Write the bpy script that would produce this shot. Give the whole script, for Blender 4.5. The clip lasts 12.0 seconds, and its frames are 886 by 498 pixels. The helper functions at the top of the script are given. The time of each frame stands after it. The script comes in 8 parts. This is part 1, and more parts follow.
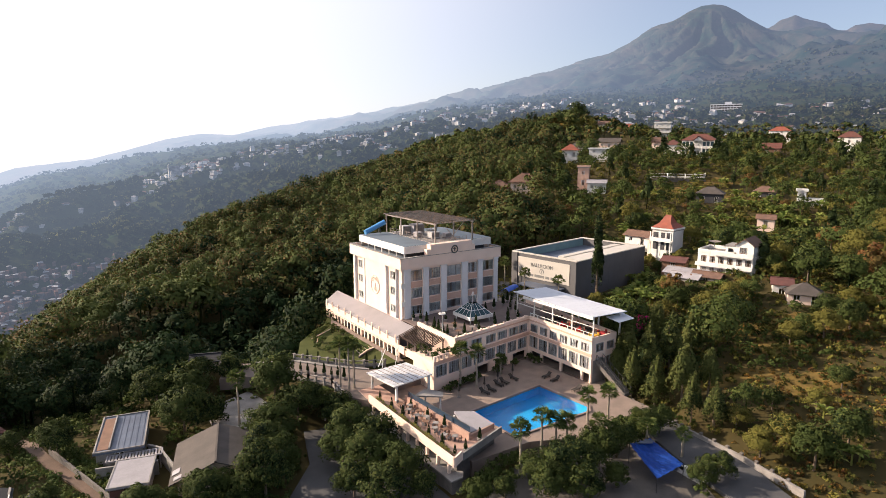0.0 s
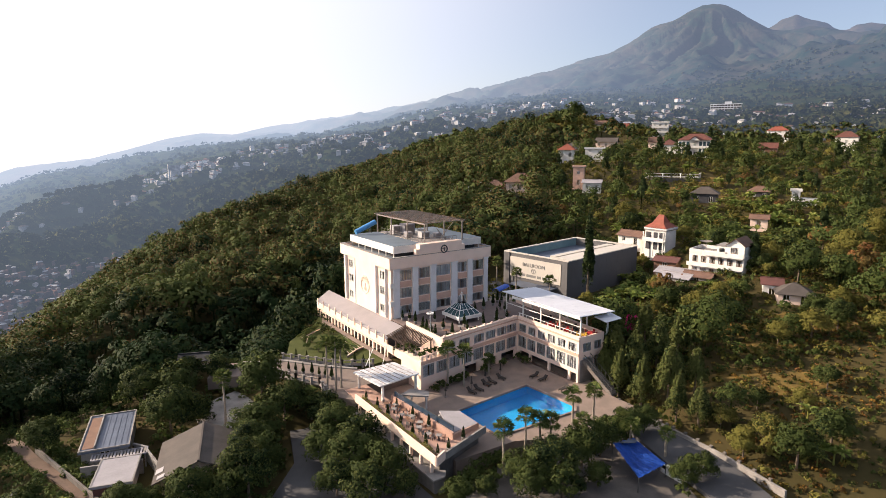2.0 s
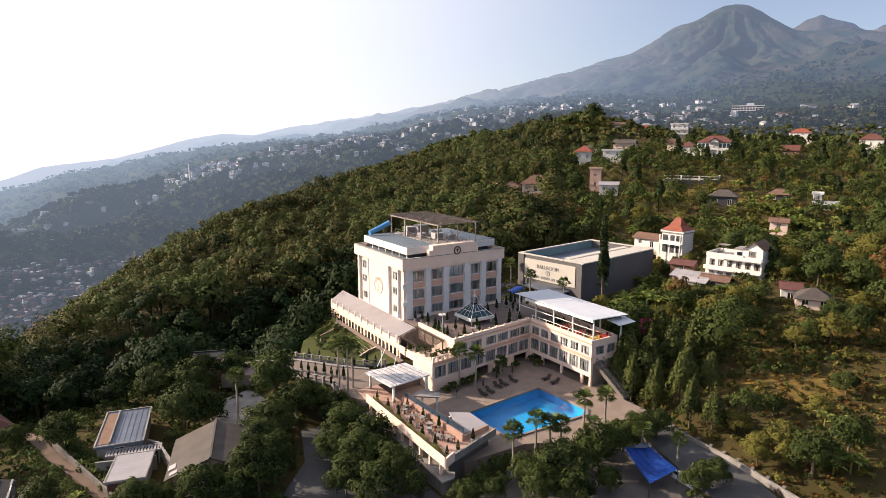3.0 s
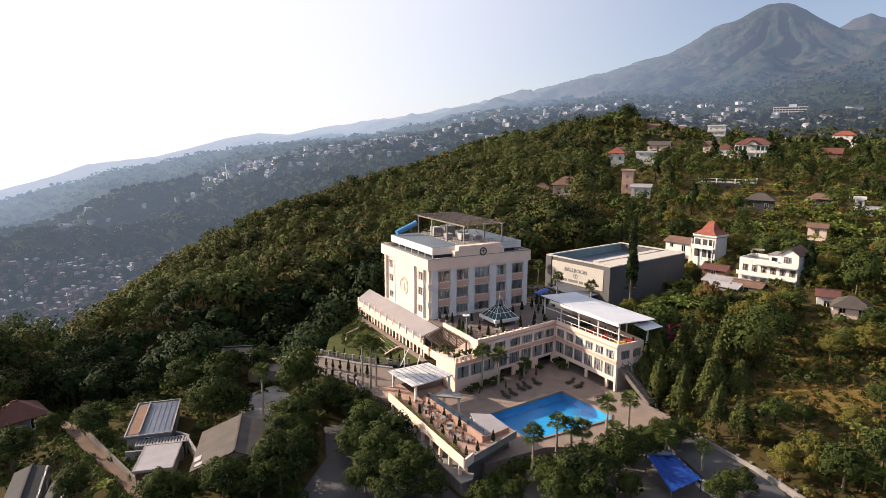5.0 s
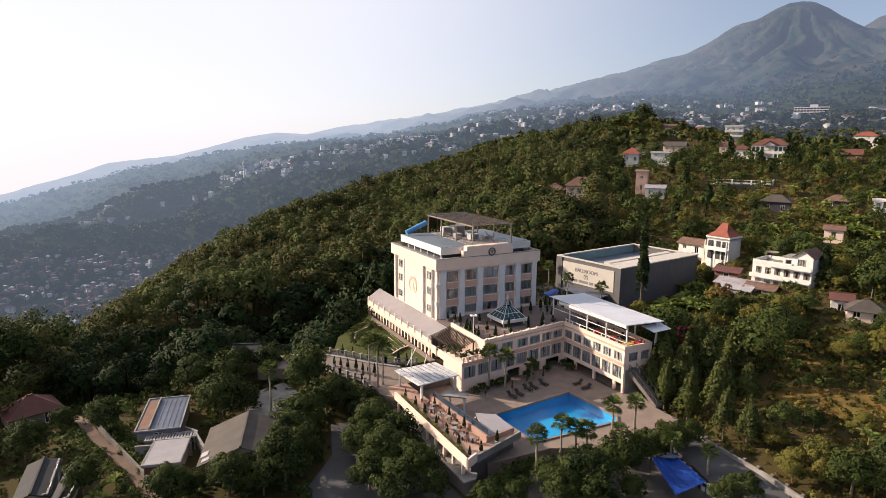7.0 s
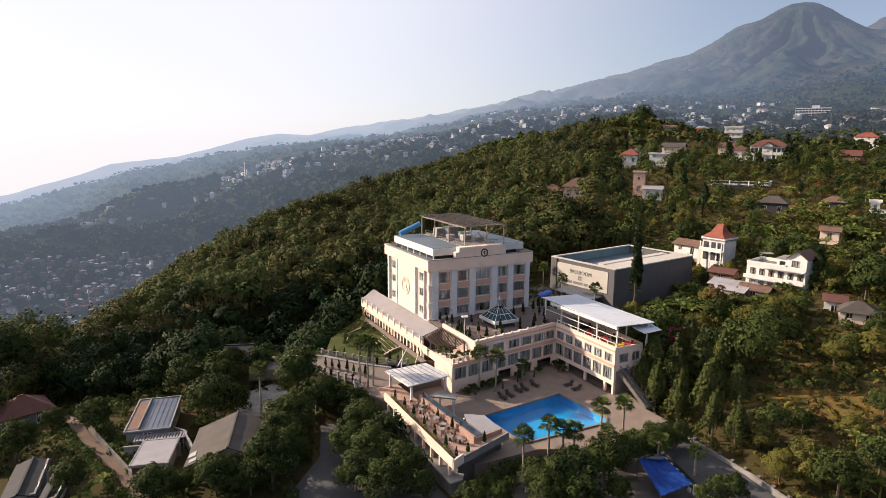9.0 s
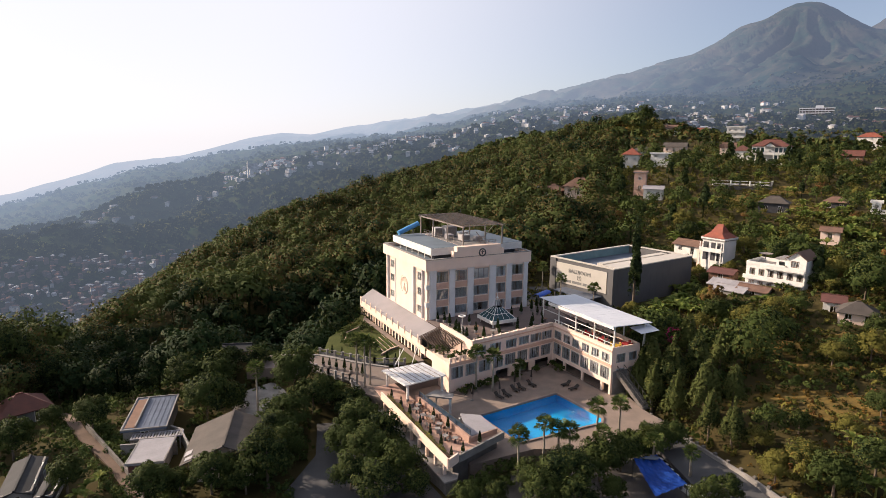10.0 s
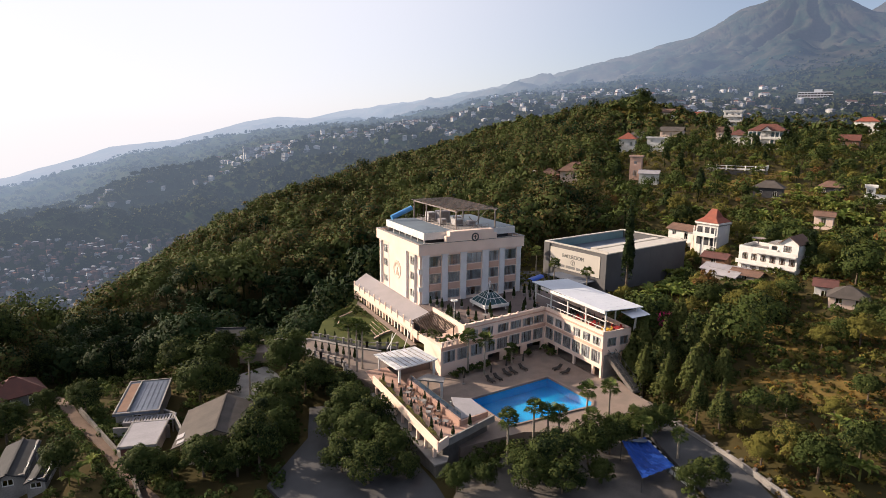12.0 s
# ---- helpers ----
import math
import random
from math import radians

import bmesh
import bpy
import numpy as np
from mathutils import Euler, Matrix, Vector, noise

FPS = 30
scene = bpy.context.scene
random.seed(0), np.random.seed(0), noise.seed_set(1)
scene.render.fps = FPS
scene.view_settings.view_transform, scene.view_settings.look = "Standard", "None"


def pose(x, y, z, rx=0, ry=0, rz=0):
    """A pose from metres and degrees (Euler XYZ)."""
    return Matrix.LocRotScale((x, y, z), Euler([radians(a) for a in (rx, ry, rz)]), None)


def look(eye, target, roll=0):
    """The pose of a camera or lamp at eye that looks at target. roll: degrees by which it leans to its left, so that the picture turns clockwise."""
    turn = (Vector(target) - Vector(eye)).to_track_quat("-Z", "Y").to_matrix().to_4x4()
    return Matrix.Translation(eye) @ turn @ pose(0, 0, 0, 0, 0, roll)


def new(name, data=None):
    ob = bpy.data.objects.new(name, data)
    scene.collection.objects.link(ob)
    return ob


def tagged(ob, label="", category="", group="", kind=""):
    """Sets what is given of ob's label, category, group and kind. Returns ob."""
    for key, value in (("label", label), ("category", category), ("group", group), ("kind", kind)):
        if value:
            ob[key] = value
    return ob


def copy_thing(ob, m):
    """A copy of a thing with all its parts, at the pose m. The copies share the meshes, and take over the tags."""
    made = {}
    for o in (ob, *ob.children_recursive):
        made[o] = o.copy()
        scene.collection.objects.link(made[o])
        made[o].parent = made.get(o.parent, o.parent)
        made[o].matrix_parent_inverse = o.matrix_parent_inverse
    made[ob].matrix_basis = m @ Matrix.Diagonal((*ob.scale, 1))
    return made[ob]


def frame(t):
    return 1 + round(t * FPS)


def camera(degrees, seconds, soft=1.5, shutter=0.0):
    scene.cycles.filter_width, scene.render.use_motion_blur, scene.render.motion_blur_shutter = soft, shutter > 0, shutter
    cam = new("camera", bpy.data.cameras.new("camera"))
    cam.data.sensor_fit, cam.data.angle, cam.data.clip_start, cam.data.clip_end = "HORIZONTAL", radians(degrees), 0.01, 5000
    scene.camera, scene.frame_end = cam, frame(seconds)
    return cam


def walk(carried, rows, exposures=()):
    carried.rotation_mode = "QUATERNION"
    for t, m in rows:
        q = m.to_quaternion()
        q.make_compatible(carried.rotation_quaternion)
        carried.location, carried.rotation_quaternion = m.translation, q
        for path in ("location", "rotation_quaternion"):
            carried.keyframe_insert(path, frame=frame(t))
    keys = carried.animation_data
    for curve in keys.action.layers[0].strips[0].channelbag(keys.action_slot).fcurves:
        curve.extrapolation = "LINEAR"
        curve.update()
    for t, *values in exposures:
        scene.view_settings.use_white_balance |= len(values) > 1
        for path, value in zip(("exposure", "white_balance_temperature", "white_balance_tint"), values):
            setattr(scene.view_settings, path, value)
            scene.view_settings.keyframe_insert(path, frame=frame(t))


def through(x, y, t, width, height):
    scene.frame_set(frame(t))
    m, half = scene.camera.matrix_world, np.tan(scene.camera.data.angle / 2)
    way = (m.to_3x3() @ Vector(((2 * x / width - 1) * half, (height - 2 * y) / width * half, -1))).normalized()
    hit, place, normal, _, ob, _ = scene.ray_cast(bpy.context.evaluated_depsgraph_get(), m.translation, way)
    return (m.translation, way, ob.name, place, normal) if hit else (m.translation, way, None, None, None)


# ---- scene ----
cam = camera(72.717, 12.0, soft=0.65)
# seconds, place, pitch + 90, roll, yaw
PATH = [
    (0.0, -55.622, -95.800, 41.087, -34.269, -10.226, -0.180),
    (0.5, -55.174, -96.200, 41.111, -34.196, -10.222, -0.241),
    (1.0, -54.722, -96.584, 41.135, -34.175, -10.254, -0.205),
    (1.5, -54.281, -96.935, 41.152, -34.182, -10.262, -0.186),
    (2.0, -53.875, -97.242, 41.168, -34.184, -10.268, -0.160),
    (2.5, -53.536, -97.490, 41.186, -33.187, -10.191, -0.074),
    (4.5, -52.425, -98.269, 41.253, -31.479, -10.125, 0.236),
    (5.0, -52.294, -98.425, 41.282, -29.452, -10.126, 0.339),
    (5.5, -52.139, -98.604, 41.303, -28.809, -10.123, 0.425),
    (6.0, -51.893, -98.819, 41.328, -28.734, -10.134, 0.461),
    (6.5, -51.593, -99.053, 41.353, -28.519, -10.145, 0.463),
    (7.0, -51.248, -99.295, 41.377, -27.947, -10.160, 0.478),
    (9.0, -49.588, -100.324, 41.433, -27.731, -10.068, 0.467),
    (9.5, -49.182, -100.570, 41.446, -27.452, -10.073, 0.497),
    (10.0, -48.780, -100.800, 41.472, -27.457, -10.121, 0.558),
    (10.5, -48.449, -101.010, 41.485, -27.497, -10.097, 0.590),
    (11.0, -48.219, -101.156, 41.505, -27.496, -10.033, 0.531),
    (11.5, -48.070, -101.222, 41.501, -27.516, -10.086, 0.482),
    (12.0, -47.929, -101.229, 41.481, -27.703, -11.590, 0.617),
]
walk(cam, [(t, pose(x, y, z, 0, 0, yaw) @ pose(0, 0, 0, 90 + pitch) @ pose(0, 0, 0, 0, 0, roll)) for t, x, y, z, yaw, pitch, roll in PATH],
     exposures=[(0.0, 1.08, 6300, 17), (4.3, 1.04, 6300, 17), (5.0, 0.97, 6300, 17), (5.6, 0.88, 6300, 17), (12.0, 0.84, 6300, 17)])

# ---- light ----
SUN_AZ, SUN_EL = -41.7, 25.0          # degrees from +y towards +x, and above the horizon
TO_SUN = Vector((math.sin(radians(SUN_AZ)) * math.cos(radians(SUN_EL)), math.cos(radians(SUN_AZ)) * math.cos(radians(SUN_EL)), math.sin(radians(SUN_EL))))
world = bpy.data.worlds.new("world")
scene.world = world
world.use_nodes = True
sky = world.node_tree.nodes.new("ShaderNodeTexSky")
sky.sky_type, sky.sun_disc = "NISHITA", False
sky.sun_elevation, sky.sun_rotation = radians(SUN_EL), radians(SUN_AZ)
sky.altitude, sky.air_density, sky.dust_density, sky.ozone_density = 900, 1.0, 2.0, 2.0
haze = world.node_tree.nodes.new("ShaderNodeMixRGB")     # thin morning haze over the whole sky
haze.inputs[2].default_value = (17.7, 17.6, 17.5, 1)
way, toward, veil = world.node_tree.nodes.new("ShaderNodeTexCoord"), world.node_tree.nodes.new("ShaderNodeVectorMath"), world.node_tree.nodes.new("ShaderNodeMapRange")
toward.operation, toward.inputs[1].default_value = "DOT_PRODUCT", TO_SUN       # the haze shines widely round the sun
veil.interpolation_type = "SMOOTHSTEP"
veil.inputs[1].default_value, veil.inputs[2].default_value, veil.inputs[3].default_value, veil.inputs[4].default_value = -0.1, 0.65, 0.155, 0.82
world.node_tree.links.new(way.outputs["Generated"], toward.inputs[0])
world.node_tree.links.new(toward.outputs["Value"], veil.inputs[0])
world.node_tree.links.new(veil.outputs[0], haze.inputs[0])
pale = world.node_tree.nodes.new("ShaderNodeHueSaturation")
pale.inputs["Saturation"].default_value, pale.inputs["Value"].default_value = 1.0, 1.95
world.node_tree.links.new(sky.outputs[0], pale.inputs["Color"])
world.node_tree.links.new(pale.outputs[0], haze.inputs[1])
world.node_tree.links.new(haze.outputs[0], world.node_tree.nodes["Background"].inputs[0])
world.node_tree.nodes["Background"].inputs[1].default_value = 0.033
sun = new("sun", bpy.data.lights.new("sun", "SUN"))
sun.data.energy, sun.data.angle, sun.data.color = 4.8, radians(0.6), (1.0, 0.82, 0.60)
sun.matrix_world = look(TO_SUN * 200, (0, 0, 0))

# ---- materials ----


def rgb(c):
    return (*c, 1.0)


def mat(name, a, b=None, scale=1.0, fine=12.0, rough=0.8, metal=0.0, bump=0.15, spec=0.4, island=0.0, piece=0.0):
    """A surface between the colours a and b: stains at the size 1/scale m, grain at 1/fine m, and relief."""
    m = bpy.data.materials.new(name)
    m.use_nodes = True
    n, k = m.node_tree.nodes, m.node_tree.links
    p = n["Principled BSDF"]
    b = b or tuple(v * 0.72 for v in a)
    pos = n.new("ShaderNodeNewGeometry")
    big, small = n.new("ShaderNodeTexNoise"), n.new("ShaderNodeTexNoise")
    big.inputs["Scale"].default_value, big.inputs["Detail"].default_value = scale, 5
    small.inputs["Scale"].default_value, small.inputs["Detail"].default_value = fine, 3
    for t in (big, small):
        k.new(pos.outputs["Position"], t.inputs["Vector"])
    add = n.new("ShaderNodeMath")
    add.operation = "MULTIPLY_ADD"
    k.new(small.outputs["Fac"], add.inputs[0])
    add.inputs[1].default_value = 0.45
    k.new(big.outputs["Fac"], add.inputs[2])
    last = add.outputs[0]
    for amount, node, out in ((island, pos, "Random Per Island"), (piece, None, "Random")):
        if amount:
            node = node or n.new("ShaderNodeObjectInfo")
            more = n.new("ShaderNodeMath")
            more.operation = "MULTIPLY_ADD"
            k.new(node.outputs[out], more.inputs[0])
            more.inputs[1].default_value = amount
            k.new(last, more.inputs[2])
            shift = n.new("ShaderNodeMath")
            shift.operation = "SUBTRACT"
            k.new(more.outputs[0], shift.inputs[0])
            shift.inputs[1].default_value = amount / 2
            last = shift.outputs[0]
    ramp = n.new("ShaderNodeValToRGB")
    ramp.color_ramp.elements[0].position, ramp.color_ramp.elements[1].position = 0.45, 1.0
    ramp.color_ramp.elements[0].color, ramp.color_ramp.elements[1].color = rgb(a), rgb(b)
    k.new(last, ramp.inputs[0])
    k.new(ramp.outputs[0], p.inputs["Base Color"])
    p.inputs["Roughness"].default_value, p.inputs["Metallic"].default_value = rough, metal
    p.inputs["Specular IOR Level"].default_value = spec
    if bump:
        bp = n.new("ShaderNodeBump")
        bp.inputs["Strength"].default_value, bp.inputs["Distance"].default_value = bump, 0.05
        k.new(small.outputs["Fac"], bp.inputs["Height"])
        k.new(bp.outputs[0], p.inputs["Normal"])
    return m


def leaf_mat(name, cols, scale=0.08, through=0.25, tree=0.0, crowns=0.0):
    """Foliage: the leaves of one crown differ a little, and crowns differ by where they stand."""
    m = bpy.data.materials.new(name)
    m.use_nodes = True
    n, k = m.node_tree.nodes, m.node_tree.links
    out = n["Material Output"]
    n.remove(n["Principled BSDF"])
    pos, tex, inf = n.new("ShaderNodeNewGeometry"), n.new("ShaderNodeTexNoise"), n.new("ShaderNodeObjectInfo")
    k.new(pos.outputs["Position"], tex.inputs["Vector"])
    tex.inputs["Scale"].default_value, tex.inputs["Detail"].default_value = scale, 2
    f = n.new("ShaderNodeMath")
    f.operation = "MULTIPLY_ADD"
    k.new(pos.outputs["Random Per Island"], f.inputs[0])
    f.inputs[1].default_value = 0.38
    spray, sum_ = n.new("ShaderNodeTexNoise"), n.new("ShaderNodeMath")     # sprays within a bough
    k.new(pos.outputs["Position"], spray.inputs["Vector"])
    spray.inputs["Scale"].default_value, spray.inputs["Detail"].default_value = 2.6, 2
    sum_.operation, sum_.inputs[1].default_value = "MULTIPLY_ADD", 0.34
    k.new(spray.outputs["Fac"], sum_.inputs[0])
    k.new(tex.outputs["Fac"], sum_.inputs[2])
    k.new(sum_.outputs[0], f.inputs[2])
    cell, red, h = n.new("ShaderNodeTexVoronoi"), n.new("ShaderNodeSeparateColor"), n.new("ShaderNodeMath")
    cell.voronoi_dimensions = "2D"
    cell.inputs["Scale"].default_value = 0.15
    k.new(pos.outputs["Position"], cell.inputs["Vector"])
    k.new(cell.outputs["Color"], red.inputs[0])
    h.operation = "MULTIPLY_ADD"
    k.new(red.outputs[0], h.inputs[0])
    h.inputs[1].default_value = crowns
    k.new(f.outputs[0], h.inputs[2])
    g = n.new("ShaderNodeMath")
    g.operation = "MULTIPLY_ADD"
    k.new(inf.outputs["Random"], g.inputs[0])
    g.inputs[1].default_value = tree
    k.new(h.outputs[0], g.inputs[2])
    ramp = n.new("ShaderNodeValToRGB")
    els = ramp.color_ramp.elements
    lo, hi = 0.62, 1.12 + tree + crowns * 0.75
    els[0].position, els[0].color = lo, rgb(cols[0])
    els[1].position, els[1].color = hi, rgb(cols[-1])
    for i, c in enumerate(cols[1:-1], 1):
        els.new(lo + (hi - lo) * i / (len(cols) - 1)).color = rgb(c)
    k.new(g.outputs[0], ramp.inputs[0])
    d, t, mix = n.new("ShaderNodeBsdfPrincipled"), n.new("ShaderNodeBsdfTranslucent"), n.new("ShaderNodeMixShader")
    d.inputs["Roughness"].default_value, d.inputs["Specular IOR Level"].default_value = 0.75, 0.08
    k.new(ramp.outputs[0], d.inputs["Base Color"])
    k.new(ramp.outputs[0], t.inputs["Color"])
    mix.inputs[0].default_value = through
    k.new(d.outputs[0], mix.inputs[1])
    k.new(t.outputs[0], mix.inputs[2])
    k.new(mix.outputs[0], out.inputs[0])
    return m


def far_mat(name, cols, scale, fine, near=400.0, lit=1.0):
    """Distant backdrop: its own colours, and the haze of the air put in as emission, which grows with the distance and
    towards the sun.
    """
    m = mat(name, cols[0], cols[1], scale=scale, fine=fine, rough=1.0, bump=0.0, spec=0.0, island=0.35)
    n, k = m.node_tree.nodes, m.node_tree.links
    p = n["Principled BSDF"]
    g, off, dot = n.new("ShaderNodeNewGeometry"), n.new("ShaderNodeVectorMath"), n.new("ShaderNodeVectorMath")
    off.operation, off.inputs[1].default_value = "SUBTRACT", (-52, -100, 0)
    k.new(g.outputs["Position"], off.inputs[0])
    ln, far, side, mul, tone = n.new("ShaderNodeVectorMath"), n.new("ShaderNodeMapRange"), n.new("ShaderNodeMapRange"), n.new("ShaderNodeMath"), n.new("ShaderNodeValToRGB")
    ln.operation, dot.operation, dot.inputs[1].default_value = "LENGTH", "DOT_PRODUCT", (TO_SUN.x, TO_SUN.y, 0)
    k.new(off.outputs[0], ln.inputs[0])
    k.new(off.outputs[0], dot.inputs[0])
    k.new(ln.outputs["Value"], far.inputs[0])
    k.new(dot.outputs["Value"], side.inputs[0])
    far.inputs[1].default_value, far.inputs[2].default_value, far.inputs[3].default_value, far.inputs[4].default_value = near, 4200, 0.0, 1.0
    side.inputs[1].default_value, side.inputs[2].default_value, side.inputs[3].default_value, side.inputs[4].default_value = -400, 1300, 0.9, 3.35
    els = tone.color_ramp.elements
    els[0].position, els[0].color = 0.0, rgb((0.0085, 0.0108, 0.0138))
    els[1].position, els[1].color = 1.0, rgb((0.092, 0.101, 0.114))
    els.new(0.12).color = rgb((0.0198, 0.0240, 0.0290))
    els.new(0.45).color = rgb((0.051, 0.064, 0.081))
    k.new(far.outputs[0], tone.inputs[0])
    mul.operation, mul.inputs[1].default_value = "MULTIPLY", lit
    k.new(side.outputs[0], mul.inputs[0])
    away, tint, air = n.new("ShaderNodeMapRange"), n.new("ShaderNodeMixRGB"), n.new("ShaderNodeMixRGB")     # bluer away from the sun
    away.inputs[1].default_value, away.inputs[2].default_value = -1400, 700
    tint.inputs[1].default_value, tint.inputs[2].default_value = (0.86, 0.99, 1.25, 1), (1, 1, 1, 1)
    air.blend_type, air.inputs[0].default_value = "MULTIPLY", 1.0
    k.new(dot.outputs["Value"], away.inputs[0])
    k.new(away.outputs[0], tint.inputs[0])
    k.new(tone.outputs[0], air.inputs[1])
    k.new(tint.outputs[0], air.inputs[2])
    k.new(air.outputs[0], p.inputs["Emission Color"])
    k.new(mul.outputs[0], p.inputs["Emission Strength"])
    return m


def glass_mat(name, tint, mirror=0.12):
    m = bpy.data.materials.new(name)
    m.use_nodes = True
    n, k = m.node_tree.nodes, m.node_tree.links
    n.remove(n["Principled BSDF"])
    t, g, mix, fr = n.new("ShaderNodeBsdfTransparent"), n.new("ShaderNodeBsdfGlossy"), n.new("ShaderNodeMixShader"), n.new("ShaderNodeFresnel")
    t.inputs[0].default_value = rgb(tint)
    g.inputs["Roughness"].default_value = 0.03
    fr.inputs[0].default_value = 1.9 + mirror
    k.new(fr.outputs[0], mix.inputs[0])
    k.new(t.outputs[0], mix.inputs[1])
    k.new(g.outputs[0], mix.inputs[2])
    k.new(mix.outputs[0], n["Material Output"].inputs[0])
    return m


CREAM = mat("cream paint", (0.82, 0.635, 0.52), (0.72, 0.545, 0.44), scale=0.35, fine=6, rough=0.85, bump=0.05)
PINK = mat("salmon paint", (0.62, 0.40, 0.30), (0.52, 0.33, 0.25), scale=0.5, fine=6, rough=0.85, bump=0.05)
PILASTER = mat("pale grey paint", (0.72, 0.70, 0.69), (0.60, 0.58, 0.57), scale=0.5, fine=6, rough=0.8, bump=0.04)
WINFRAME = mat("grey window frames", (0.44, 0.43, 0.42), (0.34, 0.33, 0.32), scale=0.8, fine=8, rough=0.5, bump=0.0)
WHITE = mat("white paint", (0.74, 0.72, 0.68), (0.56, 0.54, 0.50), scale=0.6, fine=8, rough=0.7, bump=0.04)
SHEET = mat("white roofing sheet", (0.57, 0.59, 0.63), (0.46, 0.48, 0.52), scale=0.3, fine=3, rough=0.45, bump=0.05)
OLDSHEET = mat("stained translucent sheet", (0.62, 0.64, 0.66), (0.30, 0.30, 0.31), scale=0.9, fine=5, rough=0.5, bump=0.05)
GREYROOF = mat("grey roof coating", (0.12, 0.155, 0.185), (0.08, 0.105, 0.13), scale=0.3, fine=4, rough=0.6, bump=0.08)
ANNEXROOF = mat("pale roof screed", (0.27, 0.245, 0.25), (0.21, 0.195, 0.20), scale=0.25, fine=4, rough=0.8, bump=0.05)
CONCRETE = mat("weathered concrete", (0.30, 0.28, 0.26), (0.14, 0.13, 0.12), scale=0.5, fine=7, rough=0.9, bump=0.2)
BALLWALL = mat("grey cladding", (0.115, 0.112, 0.114), (0.09, 0.088, 0.09), scale=0.3, fine=4, rough=0.7, bump=0.05)
SIGNBOARD = mat("cream sign board", (0.50, 0.465, 0.41), (0.43, 0.40, 0.355), scale=0.4, fine=5, rough=0.7, bump=0.03)
LINING = mat("teal sheet lining", (0.16, 0.27, 0.29), (0.11, 0.19, 0.21), scale=0.4, fine=4, rough=0.6, bump=0.05)
# Near-black: dark walls and windows, and shade painted into recesses.
DARK = mat("dark paint and recess shade", (0.06, 0.06, 0.065), (0.035, 0.035, 0.04), scale=1, fine=8, rough=0.7)
METAL = mat("dark painted steel", (0.10, 0.10, 0.10), (0.06, 0.055, 0.05), scale=2, fine=20, rough=0.5, metal=0.4)
GALV = mat("rusted pale steel", (0.30, 0.26, 0.23), (0.17, 0.14, 0.12), scale=1.5, fine=14, rough=0.6, metal=0.3)
TERRACOTTA = mat("terracotta paving", (0.46, 0.30, 0.23), (0.32, 0.20, 0.155), scale=0.6, fine=4, rough=0.85, bump=0.1, piece=0.4)
DECK = mat("pool deck stone", (0.27, 0.205, 0.165), (0.18, 0.14, 0.115), scale=0.5, fine=5, rough=0.85, bump=0.1, piece=0.3)
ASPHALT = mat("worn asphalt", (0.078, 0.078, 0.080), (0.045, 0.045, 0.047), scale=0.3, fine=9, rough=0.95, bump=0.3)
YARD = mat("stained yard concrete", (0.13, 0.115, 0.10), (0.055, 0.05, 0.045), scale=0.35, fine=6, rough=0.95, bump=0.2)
PAVING = mat("drive paving", (0.19, 0.15, 0.125), (0.125, 0.10, 0.086), scale=0.4, fine=5, rough=0.9, bump=0.2)
DIRT = mat("dirt path", (0.150, 0.100, 0.072), (0.080, 0.056, 0.042), scale=0.5, fine=6, rough=1.0, bump=0.4)
SOIL = mat("grassy soil", (0.042, 0.038, 0.014), (0.062, 0.046, 0.018), scale=0.055, fine=1.6, rough=1.0, bump=0.6, spec=0.1)
LAWN = mat("lawn", (0.075, 0.084, 0.026), (0.040, 0.050, 0.016), scale=0.4, fine=9, rough=1.0, bump=0.4, spec=0.1)
DRYGRASS = mat("dry yellow grass", (0.185, 0.118, 0.034), (0.055, 0.046, 0.016), scale=0.35, fine=3, rough=1.0, bump=0.5, spec=0.1)
TILE_RED = mat("red roof tiles", (0.135, 0.048, 0.034), (0.085, 0.036, 0.028), scale=0.8, fine=5, rough=0.8, bump=0.3, piece=0.2)
TILE_BRIGHT = mat("bright red roof tiles", (0.27, 0.075, 0.042), (0.17, 0.052, 0.034), scale=0.8, fine=5, rough=0.8, bump=0.3)
TILE_BROWN = mat("brown roof tiles", (0.17, 0.095, 0.065), (0.10, 0.06, 0.045), scale=0.8, fine=5, rough=0.85, bump=0.3)
PALESHEET = mat("faded roof sheet", (0.31, 0.295, 0.31), (0.22, 0.21, 0.22), scale=0.4, fine=4, rough=0.7, bump=0.1)
TERRACE = mat("dark terrace tiles", (0.17, 0.125, 0.11), (0.11, 0.085, 0.078), scale=0.5, fine=3, rough=0.8, bump=0.1)
TILE_DARK = mat("dark grey roof tiles", (0.028, 0.029, 0.032), (0.016, 0.017, 0.019), scale=0.8, fine=5, rough=0.85, bump=0.3)
TILE_GREY = mat("grey asbestos sheet", (0.088, 0.074, 0.064), (0.050, 0.043, 0.038), scale=0.5, fine=5, rough=0.9, bump=0.2)
ZINC = mat("zinc sheet", (0.12, 0.145, 0.19), (0.065, 0.08, 0.115), scale=0.4, fine=4, rough=0.5, metal=0.15, bump=0.1)
RUST = mat("red oxide roof", (0.13, 0.050, 0.040), (0.075, 0.034, 0.030), scale=0.6, fine=5, rough=0.8, bump=0.15)
TARP = mat("blue tarpaulin", (0.02, 0.10, 0.48), (0.012, 0.065, 0.34), scale=0.5, fine=3, rough=0.45, bump=0.3)
BLUE = mat("blue plastic", (0.10, 0.32, 0.60), (0.07, 0.24, 0.48), scale=0.7, fine=5, rough=0.4)
